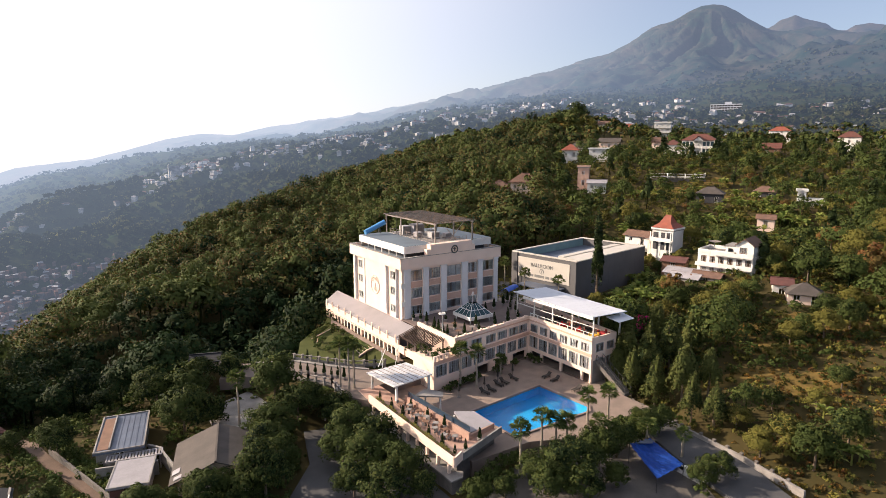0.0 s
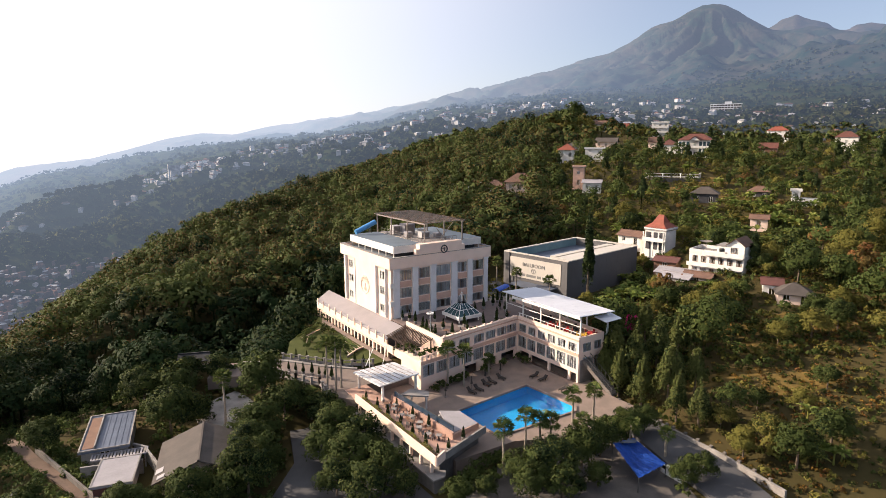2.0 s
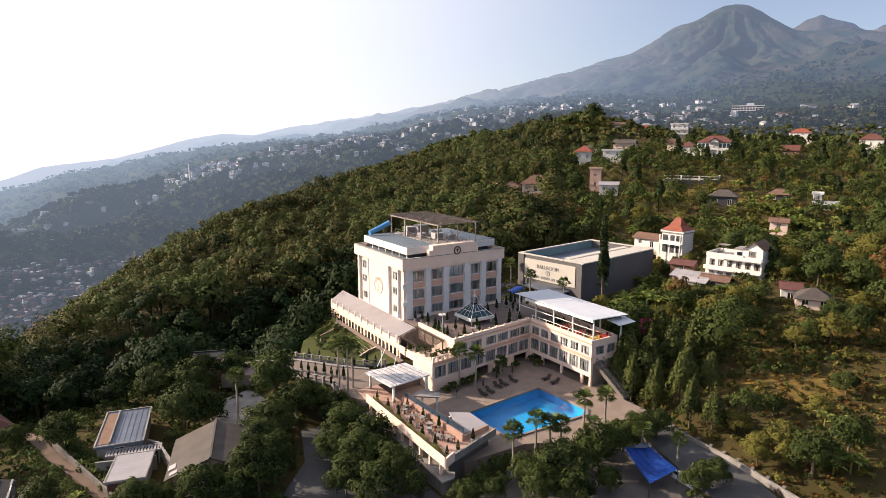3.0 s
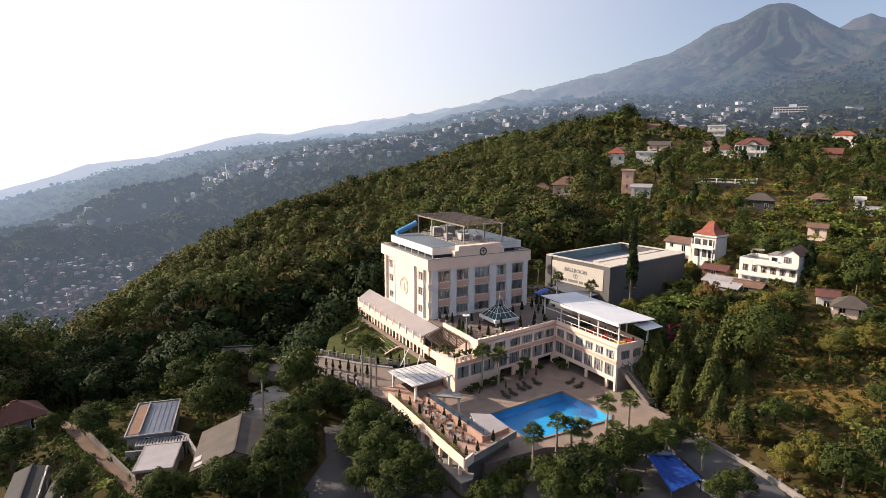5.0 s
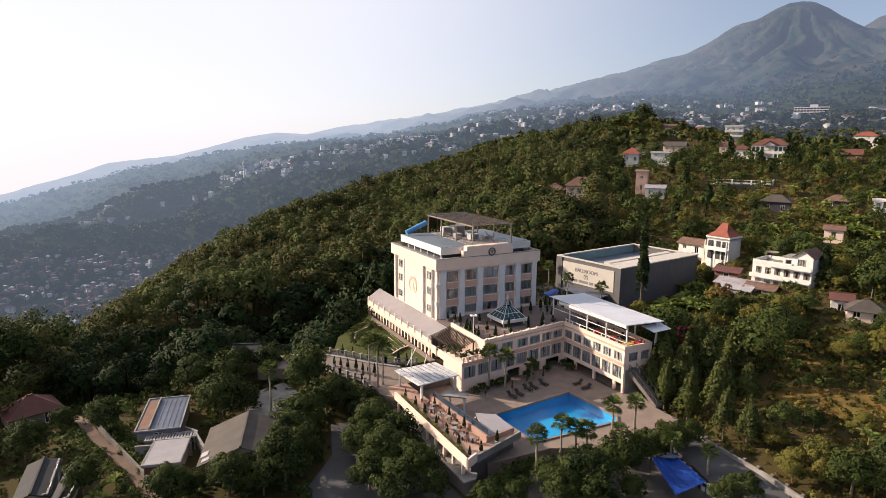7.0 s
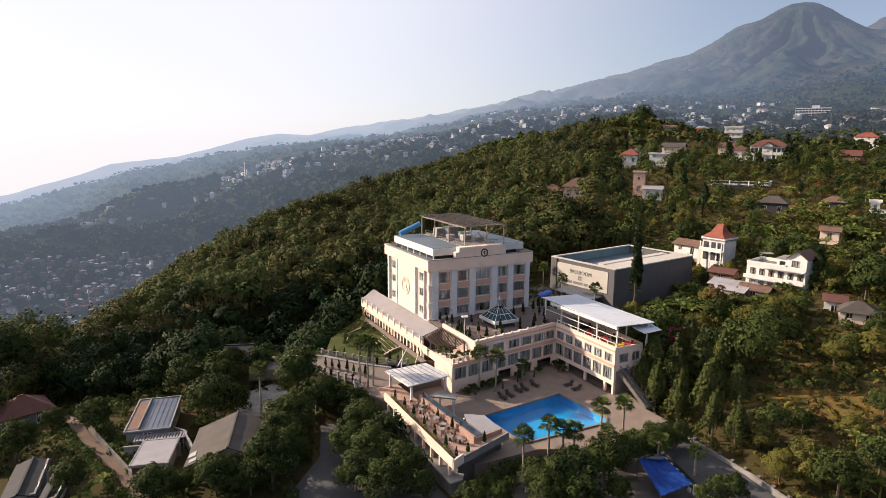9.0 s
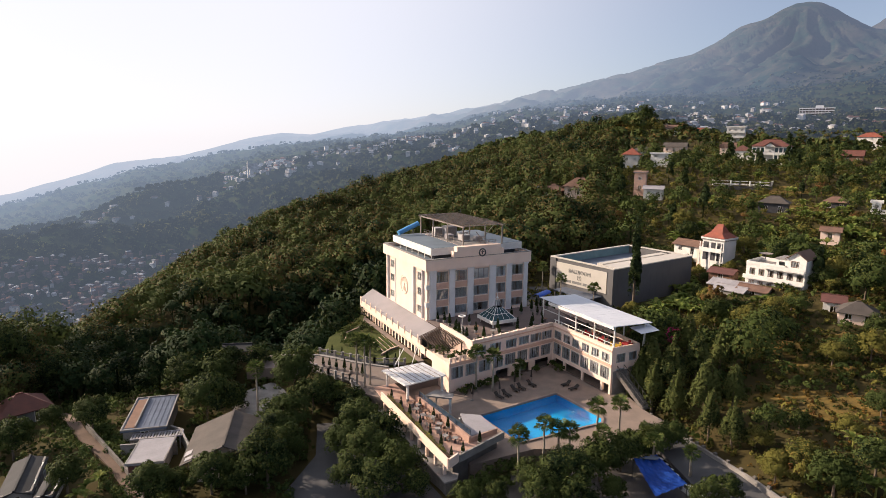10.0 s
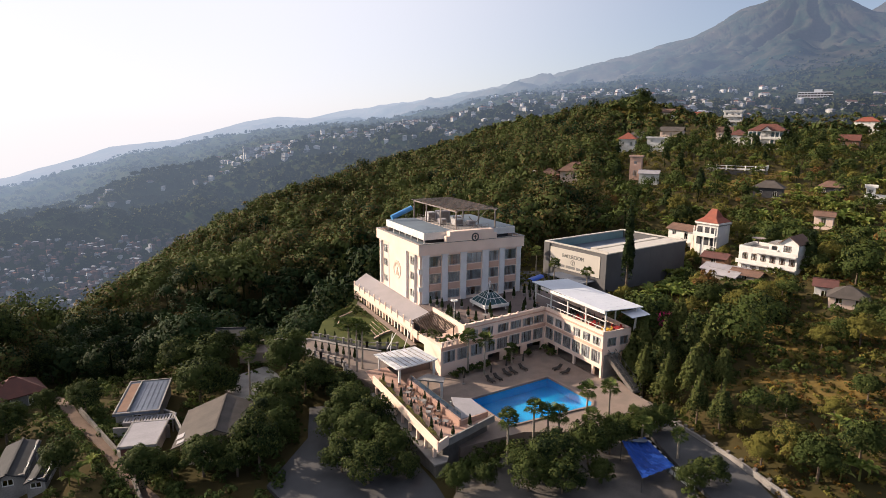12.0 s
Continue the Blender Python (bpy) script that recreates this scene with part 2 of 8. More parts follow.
TEAL = mat("teal glass roof", (0.030, 0.075, 0.085), (0.018, 0.048, 0.056), scale=0.6, fine=5, rough=0.25, bump=0.0, spec=0.6)
SCREEN = mat("dark blue glass", (0.030, 0.055, 0.085), (0.018, 0.035, 0.060), scale=0.5, fine=4, rough=0.15, bump=0.0, spec=0.6)
OLDWOOD = mat("weathered dark timber", (0.085, 0.055, 0.040), (0.050, 0.034, 0.026), scale=1, fine=12, rough=0.8)
BARK = mat("bark", (0.16, 0.12, 0.085), (0.09, 0.066, 0.048), scale=1.5, fine=14, rough=1.0, bump=0.5)
PALE_BARK = mat("palm bark", (0.30, 0.26, 0.21), (0.20, 0.17, 0.135), scale=1.5, fine=14, rough=1.0, bump=0.4)
CURTAIN = mat("pale curtain", (0.80, 0.80, 0.80), (0.50, 0.50, 0.50), scale=0.8, fine=10, rough=0.95, bump=0.0, piece=0.5)
FURN = mat("dark wicker", (0.036, 0.029, 0.025), (0.02, 0.017, 0.015), scale=2, fine=20, rough=0.8)
WOOD = mat("brown timber", (0.20, 0.11, 0.065), (0.13, 0.07, 0.045), scale=1, fine=12, rough=0.7)
RED = mat("red cloth", (0.45, 0.04, 0.035), (0.33, 0.03, 0.03), scale=1, fine=9, rough=0.8)
YELLOW = mat("yellow cloth", (0.62, 0.40, 0.05), (0.5, 0.3, 0.04), scale=1, fine=9, rough=0.8)
STONE = mat("grey stonework", (0.17, 0.15, 0.135), (0.085, 0.078, 0.07), scale=0.9, fine=6, rough=0.95, bump=0.4)
INK = mat("grey sign lettering", (0.20, 0.20, 0.19), (0.15, 0.15, 0.145), scale=1, fine=6, rough=0.6, bump=0.0)
RELIEF = mat("pale emblem relief", (0.80, 0.66, 0.55), (0.70, 0.57, 0.47), scale=1, fine=6, rough=0.5, bump=0.0)
GLASS = glass_mat("window glass", (0.86, 0.90, 0.92))
POOLTILE = mat("blue pool tile", (0.08, 0.50, 0.74), (0.06, 0.42, 0.66), scale=0.6, fine=5, rough=0.4, bump=0.0)

LEAF_FOREST = leaf_mat("forest leaves", [(0.006, 0.018, 0.007), (0.013, 0.035, 0.011), (0.027, 0.055, 0.016), (0.062, 0.080, 0.022), (0.128, 0.075, 0.027)], scale=0.035, through=0.20, crowns=0.4)
# Darker forest leaves: the gully's shade is put into the colour.
LEAF_GULLY_SHADE = leaf_mat("forest leaves dark for gully shade", [(0.003, 0.009, 0.003), (0.007, 0.019, 0.006), (0.016, 0.032, 0.010), (0.050, 0.056, 0.016)], scale=0.05, through=0.15, crowns=0.35)
LEAF_DEEP = leaf_mat("dark leaves", [(0.006, 0.013, 0.005), (0.019, 0.033, 0.009), (0.052, 0.072, 0.018), (0.128, 0.132, 0.034)], scale=0.3, tree=0.2, crowns=0.25, through=0.2)
LEAF_GARDEN = leaf_mat("glossy dark leaves", [(0.005, 0.011, 0.004), (0.015, 0.028, 0.008), (0.042, 0.058, 0.015), (0.105, 0.112, 0.030)], scale=0.3, tree=0.2, crowns=0.2, through=0.2)
LEAF_LIGHT = leaf_mat("light leaves", [(0.020, 0.028, 0.008), (0.062, 0.070, 0.016), (0.128, 0.120, 0.027), (0.215, 0.152, 0.037)], scale=0.3, tree=0.2, crowns=0.3, through=0.22)
LEAF_DRY = leaf_mat("dry leaves", [(0.085, 0.065, 0.022), (0.125, 0.085, 0.026), (0.16, 0.075, 0.028)], scale=0.3, tree=0.2)
LEAF_PINE = leaf_mat("conifer needles", [(0.014, 0.025, 0.009), (0.034, 0.050, 0.015), (0.078, 0.092, 0.026), (0.150, 0.142, 0.042)], scale=0.3, tree=0.2, crowns=0.2)
LEAF_STRAW = leaf_mat("straw grass", [(0.080, 0.062, 0.016), (0.165, 0.105, 0.024), (0.235, 0.132, 0.030)], scale=0.2)
LEAF_PALM = leaf_mat("palm leaves", [(0.034, 0.058, 0.018), (0.066, 0.096, 0.026), (0.115, 0.135, 0.040)], scale=0.4, tree=0.15)
LEAF_CYPRESS = leaf_mat("cypress leaves", [(0.016, 0.028, 0.012), (0.026, 0.042, 0.016), (0.040, 0.056, 0.018)], scale=0.6, tree=0.15)
LEAF_BANANA = leaf_mat("banana leaves", [(0.085, 0.125, 0.028), (0.150, 0.190, 0.042), (0.235, 0.245, 0.065)], scale=0.4, tree=0.15, through=0.35)
FLOWER = leaf_mat("magenta flowers", [(0.30, 0.02, 0.10), (0.42, 0.03, 0.15), (0.5, 0.06, 0.18)], scale=0.6)

# ---- mesh helpers ----


class Shape:
    """Gathers solids into one mesh."""

    def __init__(self, m=None):
        self.v, self.f, self.m = [], [], m or Matrix()

    def add(self, verts, faces):
        k = len(self.v)
        self.v += [tuple(self.m @ Vector(p)) for p in verts]
        self.f += [tuple(k + i for i in f) for f in faces]
        return self

    def box(self, x0, x1, y0, y1, z0, z1):
        return self.prism([(x0, y0), (x1, y0), (x1, y1), (x0, y1)], z0, z1)

    def prism(self, poly, z0, z1, top=None):
        n, top = len(poly), top or poly
        return self.add([(x, y, z0) for x, y in poly] + [(x, y, z1) for x, y in top],
                        [tuple(range(n))[::-1], tuple(range(n, 2 * n))] + [(i, (i + 1) % n, n + (i + 1) % n, n + i) for i in range(n)])

    def cyl(self, x, y, z0, z1, r0, r1=None, n=8):
        r1 = r0 if r1 is None else r1
        ring = [(math.cos(2 * math.pi * i / n), math.sin(2 * math.pi * i / n)) for i in range(n)]
        return self.prism([(x + r0 * a, y + r0 * b) for a, b in ring], z0, z1, [(x + r1 * a, y + r1 * b) for a, b in ring])

    def bar(self, a, b, w, n=4):
        """A bar of the width w from a to b."""
        a, b = Vector(a), Vector(b)
        q = (b - a).to_track_quat("Z", "Y")
        ring = [q @ Vector((w * 0.7071 * math.cos(2 * math.pi * (i + 0.5) / n), w * 0.7071 * math.sin(2 * math.pi * (i + 0.5) / n), 0)) for i in range(n)]
        return self.add([a + p for p in ring] + [b + p for p in ring],
                        [tuple(range(n))[::-1], tuple(range(n, 2 * n))] + [(i, (i + 1) % n, n + (i + 1) % n, n + i) for i in range(n)])

    def mesh(self, name):
        me = bpy.data.meshes.new(name)
        me.from_pydata(self.v, [], self.f)
        me.update()
        return me


def part(name, shape, material, parent=None, label="", m=None):
    """One mesh object from a Shape or a mesh, under a thing or a part."""
    me = shape.mesh(name) if isinstance(shape, Shape) else shape
    if not me.materials:
        me.materials.append(material)
    ob = new(name, me)
    if m is not None:
        ob.matrix_basis = m
    ob.parent = parent
    return tagged(ob, label)


def thing(name, m, label, category, group="", kind=""):
    ob = new(name)
    ob.matrix_basis = m
    ob.empty_display_size = 0.5
    return tagged(ob, label, category, group, kind)


def soup(name, verts, faces, material, smooth=False):
    """One mesh from arrays: verts (n, 3), faces (m, 3 or 4)."""
    me = bpy.data.meshes.new(name)
    verts, faces = np.asarray(verts, np.float32), np.asarray(faces, np.int32)
    me.vertices.add(len(verts))
    me.vertices.foreach_set("co", verts.ravel())
    me.loops.add(faces.size)
    me.loops.foreach_set("vertex_index", faces.ravel())
    me.polygons.add(len(faces))
    me.polygons.foreach_set("loop_start", np.arange(0, faces.size, faces.shape[1], dtype=np.int32))
    me.polygons.foreach_set("use_smooth", np.full(len(faces), smooth))
    me.update(calc_edges=True)
    me.materials.append(material)
    return me


def leafy(name, verts, faces, material, centres=None, crisp=0.9):
    """A mesh of leaves whose shading follows the round of the boughs; centres: the crown's middle for each vertex."""
    verts, faces = np.asarray(verts, float), np.asarray(faces)
    if centres is None:
        centres = np.broadcast_to((verts.min(0) + verts.max(0)) / 2 * [1, 1, 0.8], verts.shape)
    a, b, c = verts[faces[:, 0]], verts[faces[:, 1]], verts[faces[:, 2]]
    flat = np.cross(b - a, c - a)
    flat /= np.linalg.norm(flat, axis=1, keepdims=True) + 1e-9
    out = (a + b + c) / 3 - centres[faces[:, 0]]
    out /= np.linalg.norm(out, axis=1, keepdims=True) + 1e-9
    back = (flat * out).sum(1) < 0
    faces = np.where(back[:, None], faces[:, ::-1], faces)
    flat = np.where(back[:, None], -flat, flat)
    soft = flat * crisp + out * (1.2 - 0.8 * crisp)
    soft /= np.linalg.norm(soft, axis=1, keepdims=True) + 1e-9
    lie = np.zeros_like(verts)
    for k in range(faces.shape[1]):
        lie[faces[:, k]] = soft
    me = soup(name, verts, faces, material, True)
    me.attributes.new("custom_normal", "FLOAT_VECTOR", "POINT").data.foreach_set("vector", lie.astype(np.float32).ravel())
    me.update()
    return me


# ---- the lie of the land ----
ORIGIN, AHEAD, ASIDE = np.array([-52.0, -100.0]), np.array([0.477, 0.879]), np.array([0.879, -0.477])
COLS = np.array([-100.0, -60, -30, 0, 40, 80, 130, 200, 300])
ROWS = np.array([50.0, 80, 110, 140, 180, 230, 300, 400, 550, 750])
HEIGHTS = np.array([
    [-12, -6, -4, -3, -2, 0, 3, 8, 15],
    [-12, -3, -2, -2, 0, 5, 10, 14, 20],
    [-13, -7, -2, 0, 1, 8, 13, 17, 24],
    [-16, -11, -9, -1, 4, 11, 15, 19, 28],
    [-19, -12, -7, 0, 8, 13, 18, 22, 30],
    [-15, -7.8, -1, 7, 14, 21, 26, 26, 34],
    [-5.4, 8.0, 2.5, 9, 21, 29, 35, 34, 35],
    [-31, 6, 15.6, 19.8, 27, 36, 39, 36, 36],
    [-60, -20, 0, 20, 35, 44, 46, 39, 38],
    [-90, -50, -20, 0, 15, 30, 42, 42, 42]], float)
FAR_AZ = np.array([-9.2, -3.9, 0.1, 4.3, 10.3, 16.7, 24.0, 34.5, 44.6, 49.4, 53.9, 60.0, 66.0])
FAR_R = np.array([560.0, 680, 800, 870, 950, 1050, 1250, 1700, 2200, 3000])
FAR_T = np.array([                      # slopes of the sight lines to the far ground from above the garden
    [-0.335, -0.267, -0.167, -0.1446, -0.15, -0.137, -0.148, -0.094, -0.103, -0.1],
    [-0.325, -0.252, -0.17, -0.131, -0.143, -0.119, -0.122, -0.07, -0.082, -0.078],
    [-0.315, -0.241, -0.1725, -0.126, -0.137, -0.0905, -0.086, -0.05, -0.062, -0.056],
    [-0.305, -0.227, -0.165, -0.1235, -0.122, -0.079, -0.075, -0.035, -0.045, -0.041],
    [-0.26, -0.181, -0.135, -0.105, -0.078, -0.044, -0.043, -0.013, -0.022, -0.015],
    [-0.2, -0.129, -0.092, -0.0695, -0.047, -0.025, -0.021, -0.002, -0.003, 0.0],
    [-0.115, -0.074, -0.056, -0.04, -0.024, -0.012, -0.005, 0.008, 0.013, 0.022],
    [-0.045, -0.022, -0.007, 0.0015, 0.01, 0.021, 0.032, 0.047, 0.053, 0.062],
    [-0.002, 0.011, 0.021, 0.027, 0.033, 0.04, 0.045, 0.058, 0.071, 0.092],
    [-0.008, 0.004, 0.014, 0.021, 0.028, 0.035, 0.042, 0.06, 0.078, 0.107],
    [-0.007, 0.005, 0.015, 0.0205, 0.026, 0.033, 0.041, 0.06, 0.084, 0.124],
    [-0.004, 0.005, 0.015, 0.022, 0.029, 0.038, 0.046, 0.069, 0.092, 0.125],
    [-0.001, 0.007, 0.016, 0.0225, 0.029, 0.039, 0.047, 0.069, 0.09, 0.114]])
RIDGE_AZ = np.array([-30, -7.9, -3.5, -0.9, 4.2, 7.5, 9.8, 12.7, 15.2, 18.8, 26.1, 34.4, 39.5, 40.5, 41.9, 44.3, 46.6, 48.9, 51.0, 52.5, 54.1, 55.1, 56.4, 57.3, 58.3, 59.4, 60.6, 61.7, 63.0, 64.2, 65.4, 66.2, 68.6, 72, 95])
RIDGE_T = np.array([-0.16, -0.0737, -0.0524, -0.0357, -0.024, -0.0087, 0.0018, 0.011, 0.0108, 0.0236, 0.0402, 0.0677, 0.0848, 0.0935, 0.0955, 0.1091, 0.1205, 0.1313, 0.148, 0.164, 0.1734, 0.182, 0.1915, 0.193, 0.189, 0.1776, 0.164, 0.152, 0.149, 0.150, 0.148, 0.143, 0.136, 0.13, 0.05])
SPUR_AZ = np.array([51.0, 53.6, 55.2, 58.8, 63.2, 67.0, 70.0, 80.0])
SPUR_T = np.array([0.085, 0.107, 0.118, 0.1235, 0.129, 0.138, 0.142, 0.13])
PEAK_AZ = np.array([58.0, 61.0, 62.0, 62.5, 63.3, 64.0, 64.8, 65.8, 66.4, 66.9, 67.4, 68.1, 72, 80])
PEAK_T = np.array([.12, .150, .159, .164, .1685, .1635, .160, .150, .1435, .1435, .149, .150, .135, .08])
# level places: x0, x1, y0, y1, height, how far the slope round it reaches
PADS = [(-36, -15, -14, 10, 1.2, 8), (-38, -28, -14, 2, -0.6, 5), (-33, -17, -56, -16, -2.2, 6), (-3, 26, -7, 32, 1.6, 5), (28, 84, -4, 30, 3.4, 10), (4, 19, -70, -44, -1.2, 6), (-16, 4, -60, -40, -1.6, 5), (-14, 24, -42, -13, -2.3, 4), (-58, -34, -34, 4, -2.2, 6)]


# the wooded gully beside the hotel: x, y, reach, depth
GULLY = [(-22, 28, 22, 7), (0, 62, 30, 6)]


# the brow of the wooded hill, above the dark slope that drops to the gully: x, y, height
BROW = np.array([(-110, 30, -30), (-74, 54.6, -13), (-66, 60.6, -10.5), (-54, 66, -6.5), (-41, 71, -5), (-26, 76, -5), (-8.5, 82, -5), (11, 87, -4), (29, 91, -1.5), (60, 100, 5)], float)


def brow(x, y):
    """How far a place lies from the brow, towards the hotel, and the brow's height there."""
    best, side, high = np.full(np.shape(x), 1e9), np.zeros(np.shape(x)), np.zeros(np.shape(x))
    for a, b in zip(BROW, BROW[1:]):
        d = b[:2] - a[:2]
        f = np.clip(((x - a[0]) * d[0] + (y - a[1]) * d[1]) / (d @ d), 0, 1)
        px, py = x - a[0] - f * d[0], y - a[1] - f * d[1]
        r = np.hypot(px, py)
        near = r < best
        best, side, high = np.where(near, r, best), np.where(near, np.sign(d[1] * px - d[0] * py), side), np.where(near, a[2] + f * (b[2] - a[2]), high)
    return best * side, high


def bilinear(gx, gy, gz, x, y):
    i = np.clip(np.searchsorted(gx, x) - 1, 0, len(gx) - 2)
    j = np.clip(np.searchsorted(gy, y) - 1, 0, len(gy) - 2)
    a = np.clip((x - gx[i]) / (gx[i + 1] - gx[i]), 0, 1)
    b = np.clip((y - gy[j]) / (gy[j + 1] - gy[j]), 0, 1)
    return (gz[j, i] * (1 - a) + gz[j, i + 1] * a) * (1 - b) + (gz[j + 1, i] * (1 - a) + gz[j + 1, i + 1] * a) * b


def near_height(u, v):
    z = 0
    for du, dv in ((0, 0), (9, 0), (-9, 0), (0, 9), (0, -9)):
        uu = u + du
        z = z + bilinear(COLS, ROWS, HEIGHTS, uu, v + dv) - 0.62 * np.clip(-100 - uu, 0, 220) + 0.03 * np.clip(uu - 300, 0, 600)
    return z / 5


def ripple(x, y, size, seed):
    """Smooth uneven ground, about -1 to 1."""
    s = 0
    for k in range(1, 5):
        a = seed * 1.7 + k * 2.4
        s = s + np.sin((x * math.cos(a) + y * math.sin(a)) * k / size + seed * k) * np.cos((x * math.sin(a * 1.3) - y * math.cos(a * 1.3)) * k / size * 0.8 + a) / k
    return s / 1.6


LATTICE = np.random.default_rng(77).uniform(-1, 1, (256, 256))


def vnoise(x, y, size, octaves=4, ridge=False):
    """Uneven relief from a random lattice, about -1 to 1, or sharp-crested, 0 to 1."""
    s, amp, tot = 0, 1.0, 0.0
    for k in range(octaves):
        fx, fy = np.asarray(x) / size * 2 ** k + 17.3 * k, np.asarray(y) / size * 2 ** k + 5.9 * k
        i, j = np.floor(fx).astype(int), np.floor(fy).astype(int)
        a, b = fx - i, fy - j
        a, b = a * a * (3 - 2 * a), b * b * (3 - 2 * b)
        q = lambda di, dj: LATTICE[(i + di) % 256, (j + dj) % 256]
        n = (q(0, 0) * (1 - a) + q(1, 0) * a) * (1 - b) + (q(0, 1) * (1 - a) + q(1, 1) * a) * b
        s, tot, amp = s + amp * ((1 - 2 * np.abs(n)) if ridge else n), tot + amp, amp * 0.5
    return s / tot


SUMMIT = (ORIGIN[0] + 3600 * math.sin(radians(57.3)), ORIGIN[1] + 3600 * math.cos(radians(57.3)))


def land(x, y):
    """The ground's height at x, y (arrays or numbers)."""
    x, y = np.asarray(x, float), np.asarray(y, float)
    px, py = x - ORIGIN[0], y - ORIGIN[1]
    u, v = px * ASIDE[0] + py * ASIDE[1], px * AHEAD[0] + py * AHEAD[1]
    r, az = np.hypot(px, py), np.degrees(np.arctan2(px, py))
    z = near_height(u, v) + (0.8 + 1.6 * np.clip((v - 115) / 60, 0, 1)) * ripple(x, y, 19, 1)
    for x0, y0, reach, drop in GULLY:
        z = z - drop * np.clip(1.5 - 1.5 * np.hypot(x - x0, y - y0) / reach, 0, 1)
    s, top = brow(x, y)
    fall = 0.30 + 0.42 * np.clip((x + 68) / 32, 0, 1)
    drop = top - 1.5 - np.where(s > 0, np.minimum(fall * s, 15.0), -0.02 * s)
    w = np.clip(np.where(s > 0, (46 - s) / 18, (s + 55) / 55), 0, 1) * np.clip((x + 72) / 30, 0, 1) * np.clip((62 - x) / 30, 0, 1)
    w = w * w * (3 - 2 * w)
    z = z * (1 - w) + drop * w
    z = z + 8 * np.exp(-0.5 * (((x + 74) / 15) ** 2 + ((y - 38) / 15) ** 2))     # wooded shoulder
    knoll = np.hypot((x - 256) / 33, (y - 206) / 36)
    z = z + 12 * np.exp(-0.5 * knoll ** 2)
    for x0, x1, y0, y1, h, m in PADS:
        d = np.hypot(np.clip(np.maximum(x0 - x, x - x1), 0, None), np.clip(np.maximum(y0 - y, y - y1), 0, None))
        w = np.clip(1 - d / m, 0, 1)
        w = w * w * (3 - 2 * w)
        z = z * (1 - w) + h * w
    ridge = 41.7 + 3600 * np.interp(az, RIDGE_AZ, RIDGE_T)
    tan = bilinear(FAR_R, FAR_AZ, FAR_T, r, az)
    far = 41.7 + r * tan
    s = np.clip((r - 3000) / 600, 0, 1)
    far = far * (1 - s) + ridge * s
    woods = np.clip((r - 640) / 250, 0, 1) * np.clip((2600 - r) / 600, 0, 1)
    steep = 1 + 0.7 * np.clip((1100 - r) / 200, 0, 1)
    far = far + woods * steep * (13 * vnoise(x, y, 170, 3) + 13 * vnoise(x, y, 85, 3, True) - 4)
    # a wooded spur stands before the summit
    crest = 41.3 + 2500 * np.interp(az, SPUR_AZ, SPUR_T)
    spur = crest - np.where(r < 2500, 0.27 * (2500 - r), 0.42 * (r - 2500)) + 30 * (vnoise(x, y, 260, 4, True) - 0.4)
    rise = np.clip((az - 51.5) / 3.5, 0, 1) * np.clip((r - 1850) / 200, 0, 1) * np.clip((3050 - r) / 150, 0, 1)
    far = far + rise * np.clip(spur - far, 0, None)
    # gullies run down from the summit, and lesser spurs between them
    dx, dy = x - SUMMIT[0], y - SUMMIT[1]
    q, turn = np.hypot(dx, dy), np.arctan2(dy, dx)
    turn = turn + 0.20 * vnoise(x, y, 380, 4)
    flank = np.clip(q / 260, 0, 1) * np.clip((2300 - q) / 1100, 0, 1)
    gully = np.abs(((turn * 7.5) % 2) - 1) * 0.6 + np.abs(((turn * 19 + 0.4) % 2) - 1) * 0.4
    high = np.clip((r - 1900) / 700, 0, 1)
    behind = 1 - 0.8 * np.clip((r - 3250) / 350, 0, 1)
    far = far + high * behind * (flank * 56 * (gully - 0.55) + 46 * (vnoise(x, y, 330, 5, True) - 0.35) + 18 * vnoise(x, y, 110, 4, True) - 9)
    far = far - np.clip(r - 3650, 0, None) * 0.5
    w = np.clip((r - 520) / 120, 0, 1)
    w = w * w * (3 - 2 * w)
    return z * (1 - w) + far * w


def sheet(name, radii, angles, material, height=None):
    """Ground on rings round the garden; angles in degrees."""
    a = np.radians(angles)
    steps = len(a)
    rr, aa = np.meshgrid(radii, a, indexing="ij")
    x, y = ORIGIN[0] + rr * np.sin(aa), ORIGIN[1] + rr * np.cos(aa)
    z = (height or land)(x, y)
    closed = height is None
    i, j = np.meshgrid(np.arange(len(radii) - 1), np.arange(steps if closed else steps - 1), indexing="ij")
    j2 = (j + 1) % steps
    f = np.stack([i * steps + j, i * steps + j2, (i + 1) * steps + j2, (i + 1) * steps + j], -1).reshape(-1, 4)[:, ::-1]
    return soup(name, np.stack([x, y, z], -1).reshape(-1, 3), f, material, True)


def peak_height(x, y):
    px, py = x - ORIGIN[0], y - ORIGIN[1]
    r, az = np.hypot(px, py), np.degrees(np.arctan2(px, py))
    return 41.7 + 4700 * np.interp(az, PEAK_AZ, PEAK_T) - 0.6 * np.abs(4700 - r) + 12 * vnoise(x, y, 120, 4, True)


AROUND = np.concatenate([np.arange(-22, 76, 0.2), np.arange(76, 338, 4.0)])
# Hills and mountain glow: the air's haze is put into their emission.
FAR_NEAR = far_mat("wooded hills with haze glow", [(0.013, 0.022, 0.009), (0.040, 0.038, 0.017)], 0.03, 0.20)
FAR_HIGH = far_mat("mountain with haze glow", [(0.011, 0.021, 0.016), (0.052, 0.043, 0.034)], 0.010, 0.06)
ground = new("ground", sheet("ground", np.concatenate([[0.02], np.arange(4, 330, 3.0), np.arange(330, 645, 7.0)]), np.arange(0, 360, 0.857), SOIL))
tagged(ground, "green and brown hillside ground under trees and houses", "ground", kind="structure")
